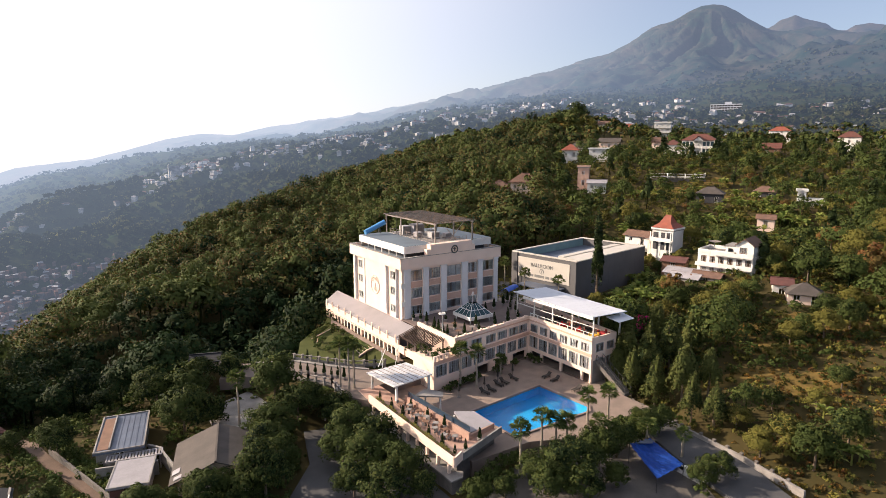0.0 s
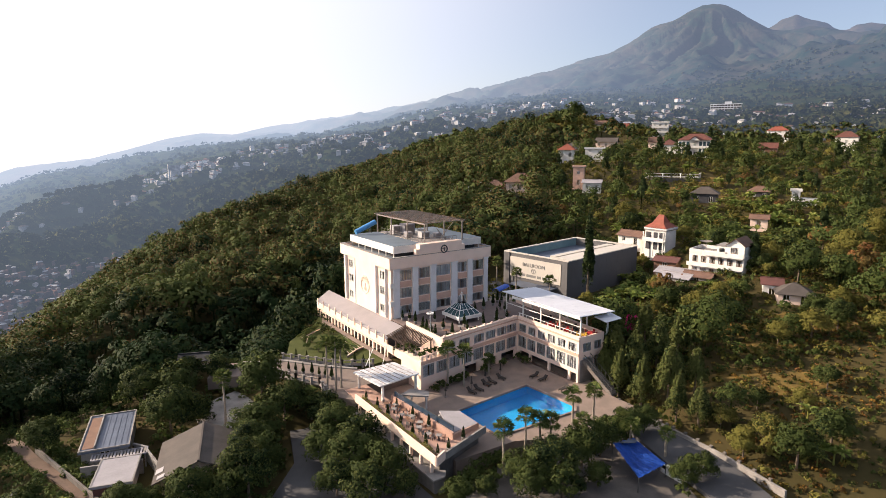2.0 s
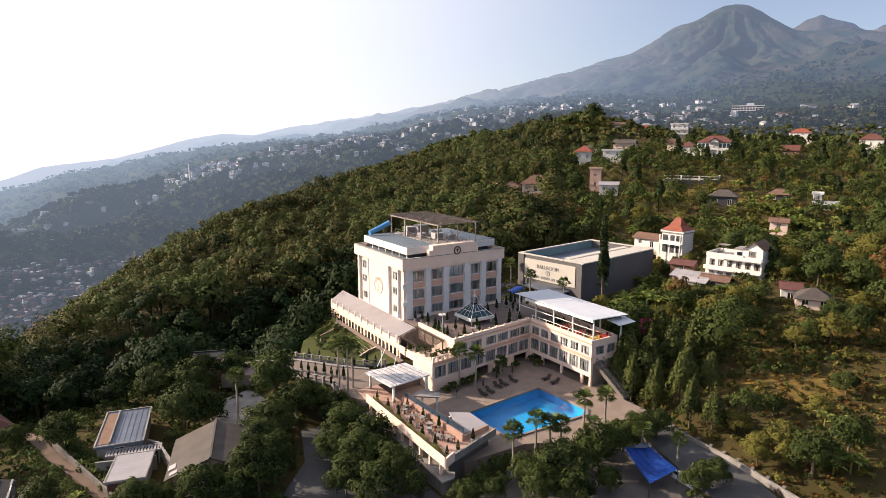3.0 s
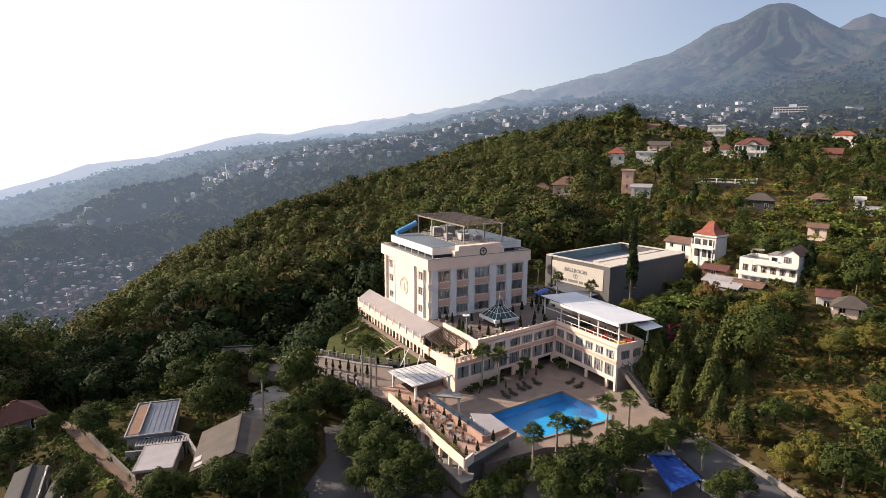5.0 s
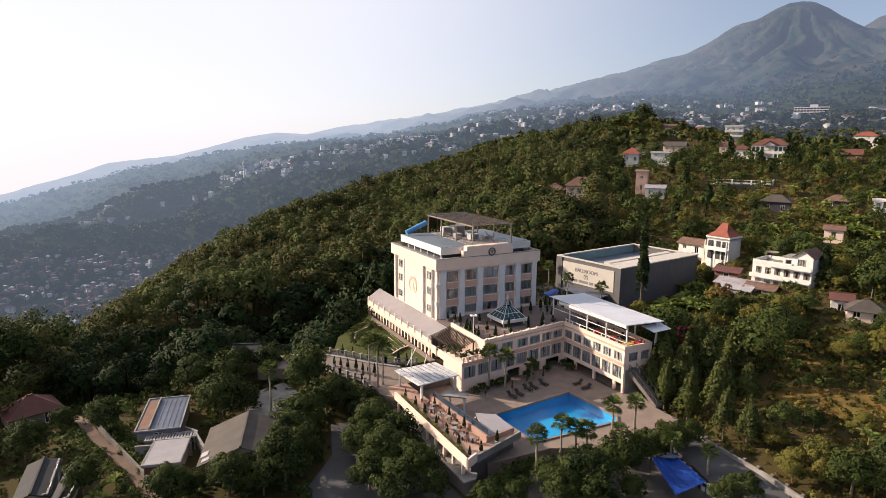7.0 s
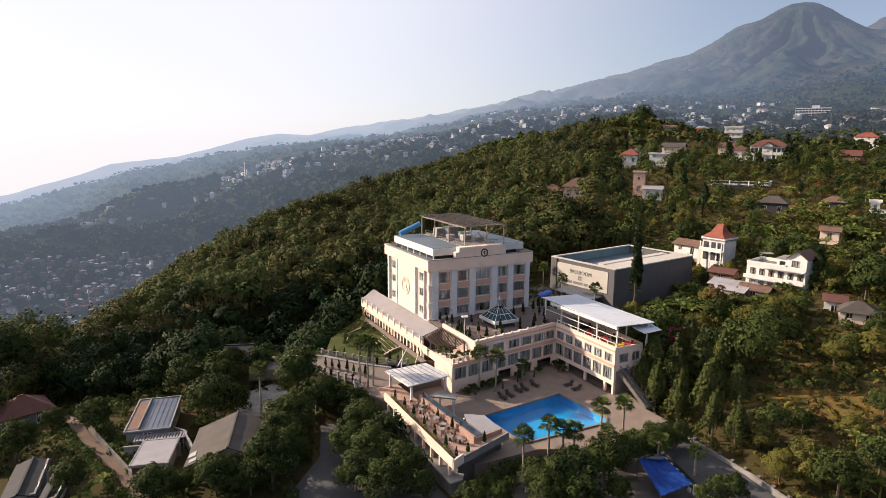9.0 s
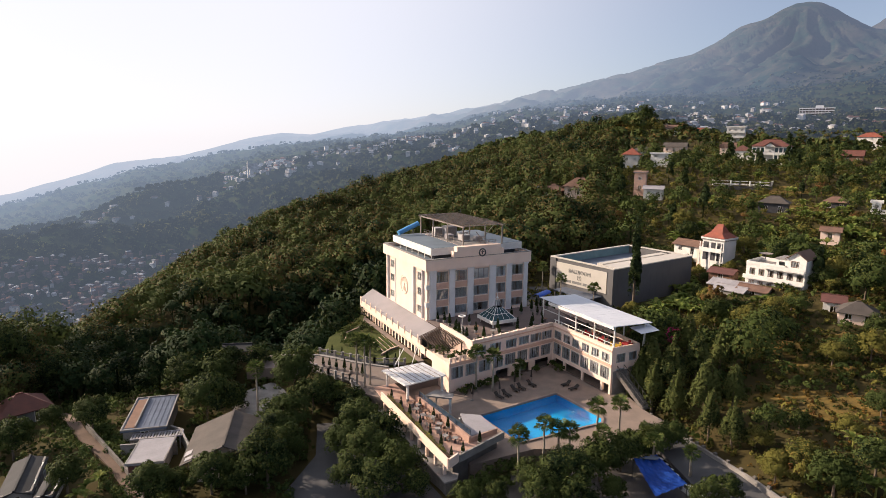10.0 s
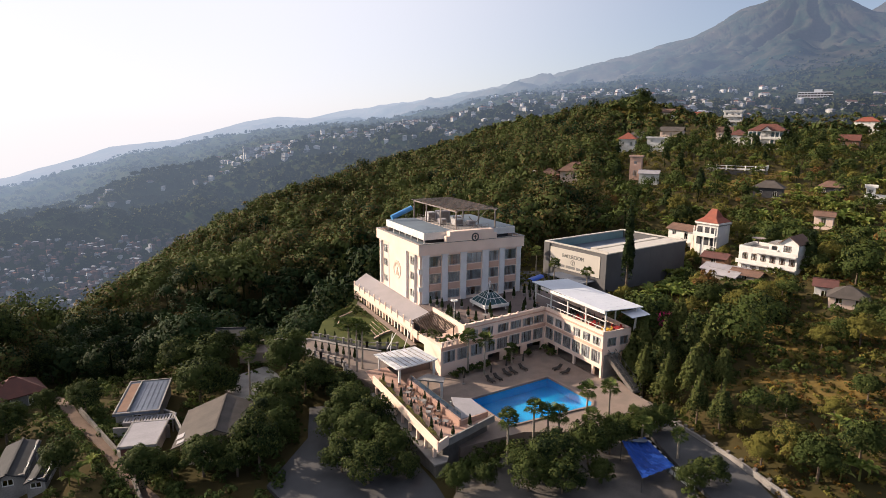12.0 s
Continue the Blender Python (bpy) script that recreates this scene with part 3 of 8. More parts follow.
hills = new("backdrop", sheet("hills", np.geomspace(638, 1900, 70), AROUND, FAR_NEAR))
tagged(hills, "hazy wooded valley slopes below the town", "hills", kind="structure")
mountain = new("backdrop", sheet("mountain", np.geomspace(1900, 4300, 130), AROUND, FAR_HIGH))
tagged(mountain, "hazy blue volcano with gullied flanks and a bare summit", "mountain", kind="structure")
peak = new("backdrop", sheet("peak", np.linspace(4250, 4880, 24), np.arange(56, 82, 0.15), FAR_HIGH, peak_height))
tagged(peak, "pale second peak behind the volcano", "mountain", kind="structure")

# ---- plants ----


def crown_soup(n, rx, rz, leaf, clumps, seed, lift=0.0, cone=0.0, jitter=0.4, tri=True, fat=1.0):
    """Leaf clumps on an uneven crown, as four-cornered leaves: verts and faces."""
    g = np.random.default_rng(seed)
    c = g.normal(size=(clumps, 3))
    c /= np.linalg.norm(c, axis=1, keepdims=True)
    c[:, 2] = np.abs(c[:, 2]) * 1.15 - 0.35
    reach = g.uniform(0.42, 1.0, (clumps, 1))
    size = g.uniform(0.15, 0.36, clumps) * fat
    pick = g.integers(0, clumps, n)
    d = g.normal(size=(n, 3))
    d /= np.linalg.norm(d, axis=1, keepdims=True)
    d[:, 2] = np.where(g.random(n) < 0.7, np.abs(d[:, 2]), d[:, 2])
    p = c[pick] * reach[pick] + d * size[pick, None] * g.uniform(0.75, 1.05, (n, 1))
    if cone:
        h = np.clip((p[:, 2] + 0.6) / 1.7, 0, 1)
        p[:, :2] *= (1 - cone * h)[:, None]
    p = p * [rx, rx, rz] + [0, 0, lift]
    nrm = d + 0.35 * c[pick] + g.normal(size=(n, 3)) * jitter
    nrm /= np.linalg.norm(nrm, axis=1, keepdims=True)
    t = np.cross(nrm, g.normal(size=(n, 3)))
    t /= np.linalg.norm(t, axis=1, keepdims=True) + 1e-9
    b = np.cross(nrm, t)
    s = leaf * g.uniform(0.6, 1.25, (n, 1))
    t, b = t * s, b * s * 0.62
    if tri:
        return np.stack([p - t - nrm * s * 0.15, p + t * g.uniform(0.2, 1.0, (n, 1)) - b, p + b * 1.3 - t * g.uniform(-0.5, 0.4, (n, 1))], 1).reshape(-1, 3), np.arange(3 * n).reshape(n, 3)
    v = np.stack([p - t, p + b * 0.9 - nrm * s * 0.1, p + t, p - b - nrm * s * 0.1], 1).reshape(-1, 3)
    return v, np.arange(4 * n).reshape(n, 4)


def trunk_soup(h, r, seed, limbs=4, reach=0.5):
    """A tapered trunk with limbs."""
    g = random.Random(seed)
    s = Shape()
    lean = (g.uniform(-0.05, 0.05) * h, g.uniform(-0.05, 0.05) * h)
    top = (lean[0], lean[1], h)
    mid = (lean[0] * 0.4, lean[1] * 0.4, h * 0.5)
    s.cyl(0, 0, -1.2, 0.3, r * 1.5, r, 7)
    for a, b, ra, rb in (((0, 0, 0.2), mid, r, r * 0.75), (mid, top, r * 0.75, r * 0.4)):
        limb(s, a, b, ra, rb)
    for i in range(limbs):
        a = 2 * math.pi * (i + g.random() * 0.7) / limbs
        z = h * g.uniform(0.45, 0.85)
        limb(s, (lean[0] * z / h, lean[1] * z / h, z), (math.cos(a) * reach * h * 0.5, math.sin(a) * reach * h * 0.5, z + h * g.uniform(0.2, 0.4)), r * 0.45, r * 0.15)
    return s


def limb(s, a, b, ra, rb, n=6):
    a, b = Vector(a), Vector(b)
    q = (b - a).to_track_quat("Z", "Y")
    ring = [(math.cos(2 * math.pi * i / n), math.sin(2 * math.pi * i / n)) for i in range(n)]
    s.add([a + q @ Vector((ra * c, ra * d, 0)) for c, d in ring] + [b + q @ Vector((rb * c, rb * d, 0)) for c, d in ring],
          [tuple(range(n))[::-1], tuple(range(n, 2 * n))] + [(i, (i + 1) % n, n + (i + 1) % n, n + i) for i in range(n)])


def forest(name, spots, kinds, material, label):
    """Many crowns and trunks as one object; spots: x, y, z, size, turn."""
    vs, fs, mids, k = [], [], [], 0
    for i, (x, y, z, s, a) in enumerate(spots):
        v, f = kinds[i % len(kinds)]
        c, d = math.cos(a) * s, math.sin(a) * s
        w = np.stack([v[:, 0] * c - v[:, 1] * d, v[:, 0] * d + v[:, 1] * c, v[:, 2] * s], -1) + [x, y, z]
        vs.append(w)
        mids.append(np.broadcast_to((w.min(0) + w.max(0)) / 2, w.shape))
        fs.append(f + k)
        k += len(w)
    ob = new(name, leafy(name, np.concatenate(vs), np.concatenate(fs), material, np.concatenate(mids), 0.55))
    return tagged(ob, label, "trees", kind="stuff")


def with_trunk(crown, h, r):
    """Adds a plain tapered stem, as four-sided faces, to a crown."""
    v, f = crown
    ring = np.array([(1, 0), (0, 1), (-1, 0), (0, -1)], float)
    lo, hi = np.c_[ring * r, np.full(4, -1.5)], np.c_[ring * r * 0.5, np.full(4, h)]
    k = len(v)
    return np.r_[v, lo, hi], np.r_[f, [[k + i, k + (i + 1) % 4, k + 4 + i] for i in range(4)], [[k + (i + 1) % 4, k + 4 + (i + 1) % 4, k + 4 + i] for i in range(4)]]


def in_uv(x, y):
    px, py = x - ORIGIN[0], y - ORIGIN[1]
    return px * ASIDE[0] + py * ASIDE[1], px * AHEAD[0] + py * AHEAD[1]


def at_uv(u, v):
    return ORIGIN[0] + u * ASIDE[0] + v * AHEAD[0], ORIGIN[1] + u * ASIDE[1] + v * AHEAD[1]


# places kept free of wild trees: centre x, y and radius
CLEAR = [(8, 8, 26), (-6, -8, 16), (10, -26, 24), (-12, -28, 14), (-25, -4, 13), (62, 12, 26), (-45, -16, 15), (79, -18, 8), (90, 12, 7), (75, -36, 7), (-30, -38, 12)]


def scatter(n, u0, u1, v0, v1, gap, keep=None, seed=1):
    g = np.random.default_rng(seed)
    spots, cells = [], {}
    for _ in range(n):
        u, v = g.uniform(u0, u1), g.uniform(v0, v1)
        x, y = at_uv(u, v)
        key = (int(u // gap), int(v // gap))
        if any((u - a) ** 2 + (v - b) ** 2 < gap * gap for i in (-1, 0, 1) for j in (-1, 0, 1) for a, b in cells.get((key[0] + i, key[1] + j), ())):
            continue
        if any((x - a) ** 2 + (y - b) ** 2 < r * r for a, b, r in CLEAR) or (keep and not keep(u, v, g)):
            continue
        cells.setdefault(key, []).append((u, v))
        spots.append((x, y))
    return spots


def planted(spots, lo, hi, seed=2, sink=0.0):
    g = np.random.default_rng(seed)
    xy = np.array(spots)
    z = land(xy[:, 0], xy[:, 1]) - sink
    return [(x, y, h, g.uniform(lo, hi), g.uniform(0, 6.28)) for (x, y), h in zip(spots, z)]

# ---- building helpers ----


def wall(s, a, b, z0, z1, thick=0.3, holes=()):
    """A wall from a to b in plan, seen from its right-hand side, with openings (from, to, bottom, top) through it."""
    a, b = Vector((*a, 0)), Vector((*b, 0))
    along = (b - a).normalized()
    inward = Vector((-along.y, along.x, 0))
    length = (b - a).length
    xs = sorted({0.0, length, *(h[0] for h in holes), *(h[1] for h in holes)})
    zs = sorted({z0, z1, *(h[2] for h in holes), *(h[3] for h in holes)})
    solid = [[not any(h[0] < (xs[i] + xs[i + 1]) / 2 < h[1] and h[2] < (zs[j] + zs[j + 1]) / 2 < h[3] for h in holes) for j in range(len(zs) - 1)] for i in range(len(xs) - 1)]
    at = lambda x, d, z: a + along * x + inward * d + Vector((0, 0, z))
    full = lambda i, j: 0 <= i < len(xs) - 1 and 0 <= j < len(zs) - 1 and solid[i][j]
    for i in range(len(xs) - 1):
        for j in range(len(zs) - 1):
            if not solid[i][j]:
                continue
            x, X, z, Z = xs[i], xs[i + 1], zs[j], zs[j + 1]
            quads = [[at(x, 0, z), at(X, 0, z), at(X, 0, Z), at(x, 0, Z)], [at(X, thick, z), at(x, thick, z), at(x, thick, Z), at(X, thick, Z)]]
            if not full(i - 1, j):
                quads.append([at(x, thick, z), at(x, 0, z), at(x, 0, Z), at(x, thick, Z)])
            if not full(i + 1, j):
                quads.append([at(X, 0, z), at(X, thick, z), at(X, thick, Z), at(X, 0, Z)])
            if not full(i, j - 1):
                quads.append([at(x, 0, z), at(x, thick, z), at(X, thick, z), at(X, 0, z)])
            if not full(i, j + 1):
                quads.append([at(x, 0, Z), at(X, 0, Z), at(X, thick, Z), at(x, thick, Z)])
            for q in quads:
                s.add(q, [(0, 1, 2, 3)])
    return s


WINDOWS = {}


def window_meshes(w, h, bars, kind):
    key = (round(w, 1), round(h, 1), bars, kind)
    if key not in WINDOWS:
        t = 0.09
        f = wall(Shape(), (0, 0.02), (w, 0.02), 0, h, 0.12, [(w * i / bars + t * (1 if i == 0 else 0.5), w * (i + 1) / bars - t * (1 if i == bars - 1 else 0.5), t, h - t) for i in range(bars)])
        p = Shape().add([(t, 0.08, t), (w - t, 0.08, t), (w - t, 0.08, h - t), (t, 0.08, h - t)], [(0, 1, 2, 3)])
        halves = Shape(), Shape()
        g = random.Random(len(WINDOWS))
        n = max(2, int(w / 0.16))
        gap = g.choice([(0.38, 0.62), (0.0, 0.0), (0.3, 0.45), (0.55, 0.8)]) if kind else (0, 0)
        for i in range(n):
            m = (i + 0.5) / n
            if not gap[0] < m < gap[1]:
                y = 0.17 + 0.05 * (i % 2)
                halves[1 if gap[1] and m >= gap[1] else 0].box(w * i / n + 0.005, w * (i + 1) / n - 0.005, y, y + 0.015, 0.05, h - 0.04)
        WINDOWS[key] = (f.mesh("window_frame"), p.mesh("pane"), [c.mesh("curtain") for c in halves if c.v])
    return WINDOWS[key]


def window(parent, inv, a, b, hole, bars=3, kind=0, frame_mat=None, curtain=True, curtain_mat=None):
    """A window in the opening of a wall from a to b; it has a frame, a pane and curtains."""
    x0, x1, z0, z1 = hole
    a3, along = Vector((*a, 0)), Vector((b[0] - a[0], b[1] - a[1], 0)).normalized()
    m = inv @ Matrix.Translation(a3 + along * x0 + Vector((0, 0, z0))) @ Matrix.Rotation(math.atan2(along.y, along.x), 4, "Z")
    f, p, c = window_meshes(x1 - x0, z1 - z0, bars, kind)
    win = part("window", f, frame_mat or WINFRAME, parent, m=m)
    pane = part("pane", p, GLASS, win)
    pane.visible_shadow = False
    if curtain:
        for half in c:
            part("curtain", half, curtain_mat or CURTAIN, win)
    return win


def ring(s, x0, x1, y0, y1, z0, z1, t):
    """A closed rectangular kerb of the width t."""
    o, i = [(x0, y0), (x1, y0), (x1, y1), (x0, y1)], [(x0 + t, y0 + t), (x1 - t, y0 + t), (x1 - t, y1 - t), (x0 + t, y1 - t)]
    v = [(x, y, z) for z in (z0, z1) for loop in (o, i) for x, y in loop]
    f = []
    for k in range(4):
        n = (k + 1) % 4
        f += [(k, n, 8 + n, 8 + k), (4 + n, 4 + k, 12 + k, 12 + n), (8 + k, 8 + n, 12 + n, 12 + k), (n, k, 4 + k, 4 + n)]
    return s.add(v, f)


def torus(s, m, r, t, n=24, k=6):
    v = [m @ Vector(((r + t * math.cos(2 * math.pi * j / k)) * math.cos(2 * math.pi * i / n), (r + t * math.cos(2 * math.pi * j / k)) * math.sin(2 * math.pi * i / n), t * math.sin(2 * math.pi * j / k))) for i in range(n) for j in range(k)]
    return s.add(v, [(i * k + j, ((i + 1) % n) * k + j, ((i + 1) % n) * k + (j + 1) % k, i * k + (j + 1) % k) for i in range(n) for j in range(k)])


# ---- hotel tower ----
TM = pose(12, 11, 7.3)
TI = TM.inverted()
tower = thing("hotel_tower", TM, "cream hotel tower with pale pilasters and salmon panels", "hotel")
F0, F1 = (0.5, 0.5), (23.8, 0.5)
BAYS = [(2.5, 5.1, 4), (6.6, 9.3, 4), (10.8, 14.3, 3), (16.0, 18.4, 4), (19.8, 22.7, 3)]
LEVELS = [(7.9, 9.6), (11.1, 13.1), (14.5, 16.6)]
front = [(x0 - 0.5, x1 - 0.5, z0, z1) for x0, x1, _ in BAYS for z0, z1 in LEVELS]
part("wall", wall(Shape(TI), F0, F1, 7.3, 18.9, 0.35, front), CREAM, tower, "shaded front wall")
for (x0, x1, bars) in BAYS:
    for i, (z0, z1) in enumerate(LEVELS):
        window(tower, TI, F0, F1, (x0 - 0.5, x1 - 0.5, z0, z1), bars, i + bars)
    for z0, z1 in ((9.75, 10.95), (13.25, 14.35)):
        sp = Shape(TI).box(x0, x1, 0.42, 0.497, z0, z1)
        n = 8
        arch = [(x0 + (x1 - x0) * i / n, z0 + 0.15 + 0.55 * math.sin(math.pi * i / n)) for i in range(n + 1)]
        for (ax, az), (bx, bz) in zip(arch, arch[1:]):
            sp.bar((ax, 0.40, az), (bx, 0.40, bz), 0.07)
        part("spandrel", sp, PINK, tower, "salmon panel with a raised arch")
for x0, x1 in ((0.95, 2.35), (5.25, 6.5), (9.4, 10.7), (14.45, 15.9), (18.55, 19.75), (22.8, 23.75)):
    part("pilaster", Shape(TI).box(x0, x1, 0.2, 0.497, 7.3, 17.05).box(x0 - 0.1, x1 + 0.1, 0.12, 0.497, 16.7, 17.05), PILASTER, tower, "pale grey pilaster")
L0, L1 = (0.5, 21.3), (0.5, 0.85)
left = [(21.3 - y1, 21.3 - y0, z0, z1) for y0, y1 in ((2.8, 4.9), (16.6, 18.7)) for z0, z1 in ((8.0, 9.5), (11.5, 13.1), (14.5, 16.2))]
part("wall", wall(Shape(TI), L0, L1, 6.6, 18.9, 0.35, left), CREAM, tower, "sunlit side wall")
for i, h in enumerate(left):
    window(tower, TI, L0, L1, h, 2, i)
part("wall_panel", Shape(TI).box(0.15, 0.497, 6.1, 15.0, 7.3, 17.05), CREAM, tower, "raised blank panel on the side wall")
for y in (6.0, 15.1, 19.6, 2.1):
    part("rib", Shape(TI).box(0.02, 0.497, y - 0.09, y + 0.09, 7.3, 17.05), PILASTER, tower)
part("wall", wall(Shape(TI), (23.8, 0.5), (23.8, 21.3), 1.0, 18.9, 0.35), CREAM, tower)
part("wall", wall(Shape(TI), (23.8, 21.3), (0.5, 21.3), 1.0, 18.9, 0.35), CREAM, tower)
em = part("emblem", torus(Shape(TI), Matrix.Translation((0.13, 10.6, 12.2)) @ Matrix.Rotation(radians(90), 4, "Y"), 1.75, 0.13), RELIEF, tower, "gold ring emblem with a fan above")
for y0, y1, z1 in ((10.45, 10.75, 12.6), (9.9, 10.2, 11.8), (11.0, 11.3, 11.8)):
    part("upright", Shape(TI).box(0.04, 0.16, y0, y1, 11.0, z1), RELIEF, em)
for i in range(7):
    a = math.pi * (i + 0.5) / 7
    part("fan_blade", Shape(TI).bar((0.1, 10.6 + 0.9 * math.cos(a), 12.6 + 0.6 * math.sin(a)), (0.1, 10.6 + 1.7 * math.cos(a), 12.9 + 1.3 * math.sin(a)), 0.16), RELIEF, em)
for z in (9.9, 13.4):
    bal = Shape(TI).box(0.1, 1.0, 0.02, 0.84, z, z + 0.14)
    ring(bal, 0.1, 1.0, 0.02, 0.84, z + 0.14, z + 0.95, 0.1)
    part("balcony", bal, WHITE, tower, "small white corner balcony")
part("corner_pier", Shape(TI).box(0.6, 0.93, 0.51, 0.83, 7.3, 17.05), WOOD, tower, "brown recessed corner")
part("parapet", ring(Shape(TI), 0.0, 24.3, 0.0, 21.8, 17.05, 19.2, 0.45), CREAM, tower, "deep plain parapet band")
part("coping", ring(Shape(TI), -0.08, 24.38, -0.08, 21.88, 19.204, 19.3, 0.6), CONCRETE, tower, "weathered coping")
part("roof", Shape(TI).box(0.46, 23.84, 0.46, 21.34, 18.3, 18.6), GREYROOF, tower)
gb = Shape(TI).box(6.7, 16.7, -0.06, 1.3, 19.31, 21.3).box(5.9, 6.7, -0.03, 0.9, 19.31, 20.4).box(16.7, 17.5, -0.03, 0.9, 19.31, 20.4)
part("gable_block", gb, CREAM, tower, "raised centre of the parapet")
em = torus(Shape(TI), Matrix.Translation((12.4, -0.1, 19.9)) @ Matrix.Rotation(radians(90), 4, "X"), 0.72, 0.14, 20)
em = part("emblem", em, METAL, tower, "dark round emblem")
part("upright", Shape(TI).box(12.3, 12.5, -0.14, -0.065, 19.5, 20.3), METAL, em)
part("crossbar", Shape(TI).box(12.0, 12.8, -0.13, -0.07, 19.95, 20.1), METAL, em)
for k, (x0, x1, y0, y1) in enumerate(((2.2, 9.0, 2.3, 21.4), (16.9, 23.5, 2.4, 21.0))):
    part("roof_slab", Shape(TI).box(x0, x1, y0, y1, 19.55, 20.95), WHITE, tower, "white projecting roof slab")
    part("roof_sheet", Shape(TI).box(x0 + 0.12, x1 - 0.05, y0 + 0.12, y1 - 0.05, 20.954, 21.0), GREYROOF, tower, "blue-grey roof sheet")
    for i in range(7):
        y = y0 + 0.5 + i * (y1 - y0 - 1) / 6
        for x in ((x0 + 0.3, x1 - 0.3) if k == 0 else (x1 - 0.3,)):
            part("strut", Shape(TI).box(x - 0.07, x + 0.07, y - 0.09, y + 0.09, 18.6, 19.55), WHITE, tower)
    # A dark block paints in the shade of the gap below the slab.
    part("plant_room", Shape(TI).box(x0 + 1.1, x1 - 0.9, y0 + 1.2, y1 - 1.2, 18.6, 19.55), DARK, tower, "dark block for the shade in the gap under the slab")
part("plinth", Shape(TI).box(9.1, 16.85, 1.4, 21.0, 18.6, 20.96), CREAM, tower)
part("deck", Shape(TI).box(9.15, 16.8, 1.45, 20.95, 20.964, 21.0), CONCRETE, tower, "stained concrete roof deck")

# ---- on the tower's roof ----
pg = thing("rooftop_pergola", pose(13.2, 11.5, 21.0), "weathered slatted pergola on thin posts on the roof", "pergola")
PI = pg.matrix_basis.inverted()
for x in (8.9, 18.0):
    for y in (1.6, 8.2, 14.9, 21.2):
        part("post", Shape(PI).box(x - 0.11, x + 0.11, y - 0.11, y + 0.11, 20.99, 24.75), GALV, pg)
    part("beam", Shape(PI).box(x - 0.1, x + 0.1, 1.2, 21.6, 24.75, 25.0), GALV, pg)
for y in (1.3, 8.2, 14.9, 21.5):
    part("beam", Shape(PI).box(8.4, 18.5, y - 0.1, y + 0.1, 25.0, 25.15), GALV, pg)
bent = random.Random(31)
for i in range(31):
    x, a, b = 8.7 + i * 0.32, 1.2 + bent.choice((0, 0, 0, 3.5)), 21.6 - bent.choice((0, 0, 0, 5))
    part("slat", Shape(PI).bar((x, a, 25.19), (x + bent.uniform(-0.12, 0.12), b, 25.19), 0.06), METAL if i % 3 else WOOD, pg)
for i in range(31):
    y = 1.7 + i * 0.65
    part("batten", Shape(PI).bar((8.5, y, 25.25), (18.4, y + bent.uniform(-0.2, 0.2), 25.25), 0.05), METAL if i % 2 else GALV, pg)
part("brace", Shape(PI).bar((13.5, 3.5, 21.1), (16.2, 2.2, 24.7), 0.13), GALV, pg)
part("brace", Shape(PI).bar((14.6, 2.4, 21.1), (12.6, 3.0, 23.6), 0.13), GALV, pg)
for i, (x, y, w, d, h) in enumerate(((10.2, 15.5, 1.8, 1.6, 2.0), (12.6, 14.5, 2.6, 2.2, 2.3), (15.2, 12.5, 1.4, 1.4, 1.2), (10.5, 10.5, 1.3, 1.8, 1.2), (15.5, 7.0, 1.6, 1.2, 1.0), (12.6, 7.8, 2.0, 1.6, 1.4))):
    t = thing("air_conditioner" if i else "water_tank", pose(x, y, 21.0), "grey metal plant unit on the hotel's roof", "air conditioner" if i else "tank", "roof plant")
    part("casing", Shape().box(-w / 2, w / 2, -d / 2, d / 2, 0.12, h), PALESHEET if i in (1, 3, 4) else WINFRAME, t)
    part("grille", Shape().box(-w / 2 + 0.15, w / 2 - 0.15, -d / 2 - 0.03, -d / 2 - 0.003, 0.3, h - 0.2), GALV, t)
    part("skid", Shape().box(-w / 2 - 0.05, w / 2 + 0.05, -d / 2 + 0.1, -d / 2 + 0.25, 0, 0.116).box(-w / 2 - 0.05, w / 2 + 0.05, d / 2 - 0.25, d / 2 - 0.1, 0, 0.116), METAL, t)
rail = thing("roof_railing", pose(13, 1.7, 21.0), "rusty pipe railing round the roof deck", "railing")
for i in range(9):
    part("post", Shape().box(-3.6 + i * 0.9, -3.54 + i * 0.9, 0, 0.06, 0, 1.0), GALV, rail)
for z in (0.5, 1.0):
    part("rail", Shape().bar((-3.6, 0.03, z), (3.66, 0.03, z), 0.05), GALV, rail)
rail = thing("roof_railing", pose(9.25, 2, 21.0), "rusty pipe railing round the roof deck", "railing")
for i in range(14):
    part("post", Shape().box(0, 0.06, i * 1.4, i * 1.4 + 0.06, 0.0, 1.0), GALV, rail)
for z in (0.5, 1.0):
    part("rail", Shape().bar((0.03, 0, z), (0.03, 18.26, z), 0.05), GALV, rail)
tube = thing("blue_tube", pose(5.3, 20, 21.1), "thick blue plastic tube leaning up from the roof edge", "slide")
s = Shape()
limb(s, (-2.4, 0.0, 0.45), (2.5, 0.3, 2.3), 0.55, 0.55, 14)
part("barrel", s, BLUE, tube)
torus(s := Shape(), Matrix.Translation((2.5, 0.3, 2.3)) @ (Vector((4.9, 0.3, 1.85)).to_track_quat("Z", "Y").to_matrix().to_4x4()), 0.54, 0.06, 16)
part("rim", s, BLUE, tube)
part("stand", Shape().bar((1.2, -0.3, 0.02), (1.3, 0.1, 1.3), 0.12).bar((1.2, 0.7, 0.02), (1.3, 0.3, 1.3), 0.12), METAL, tube)
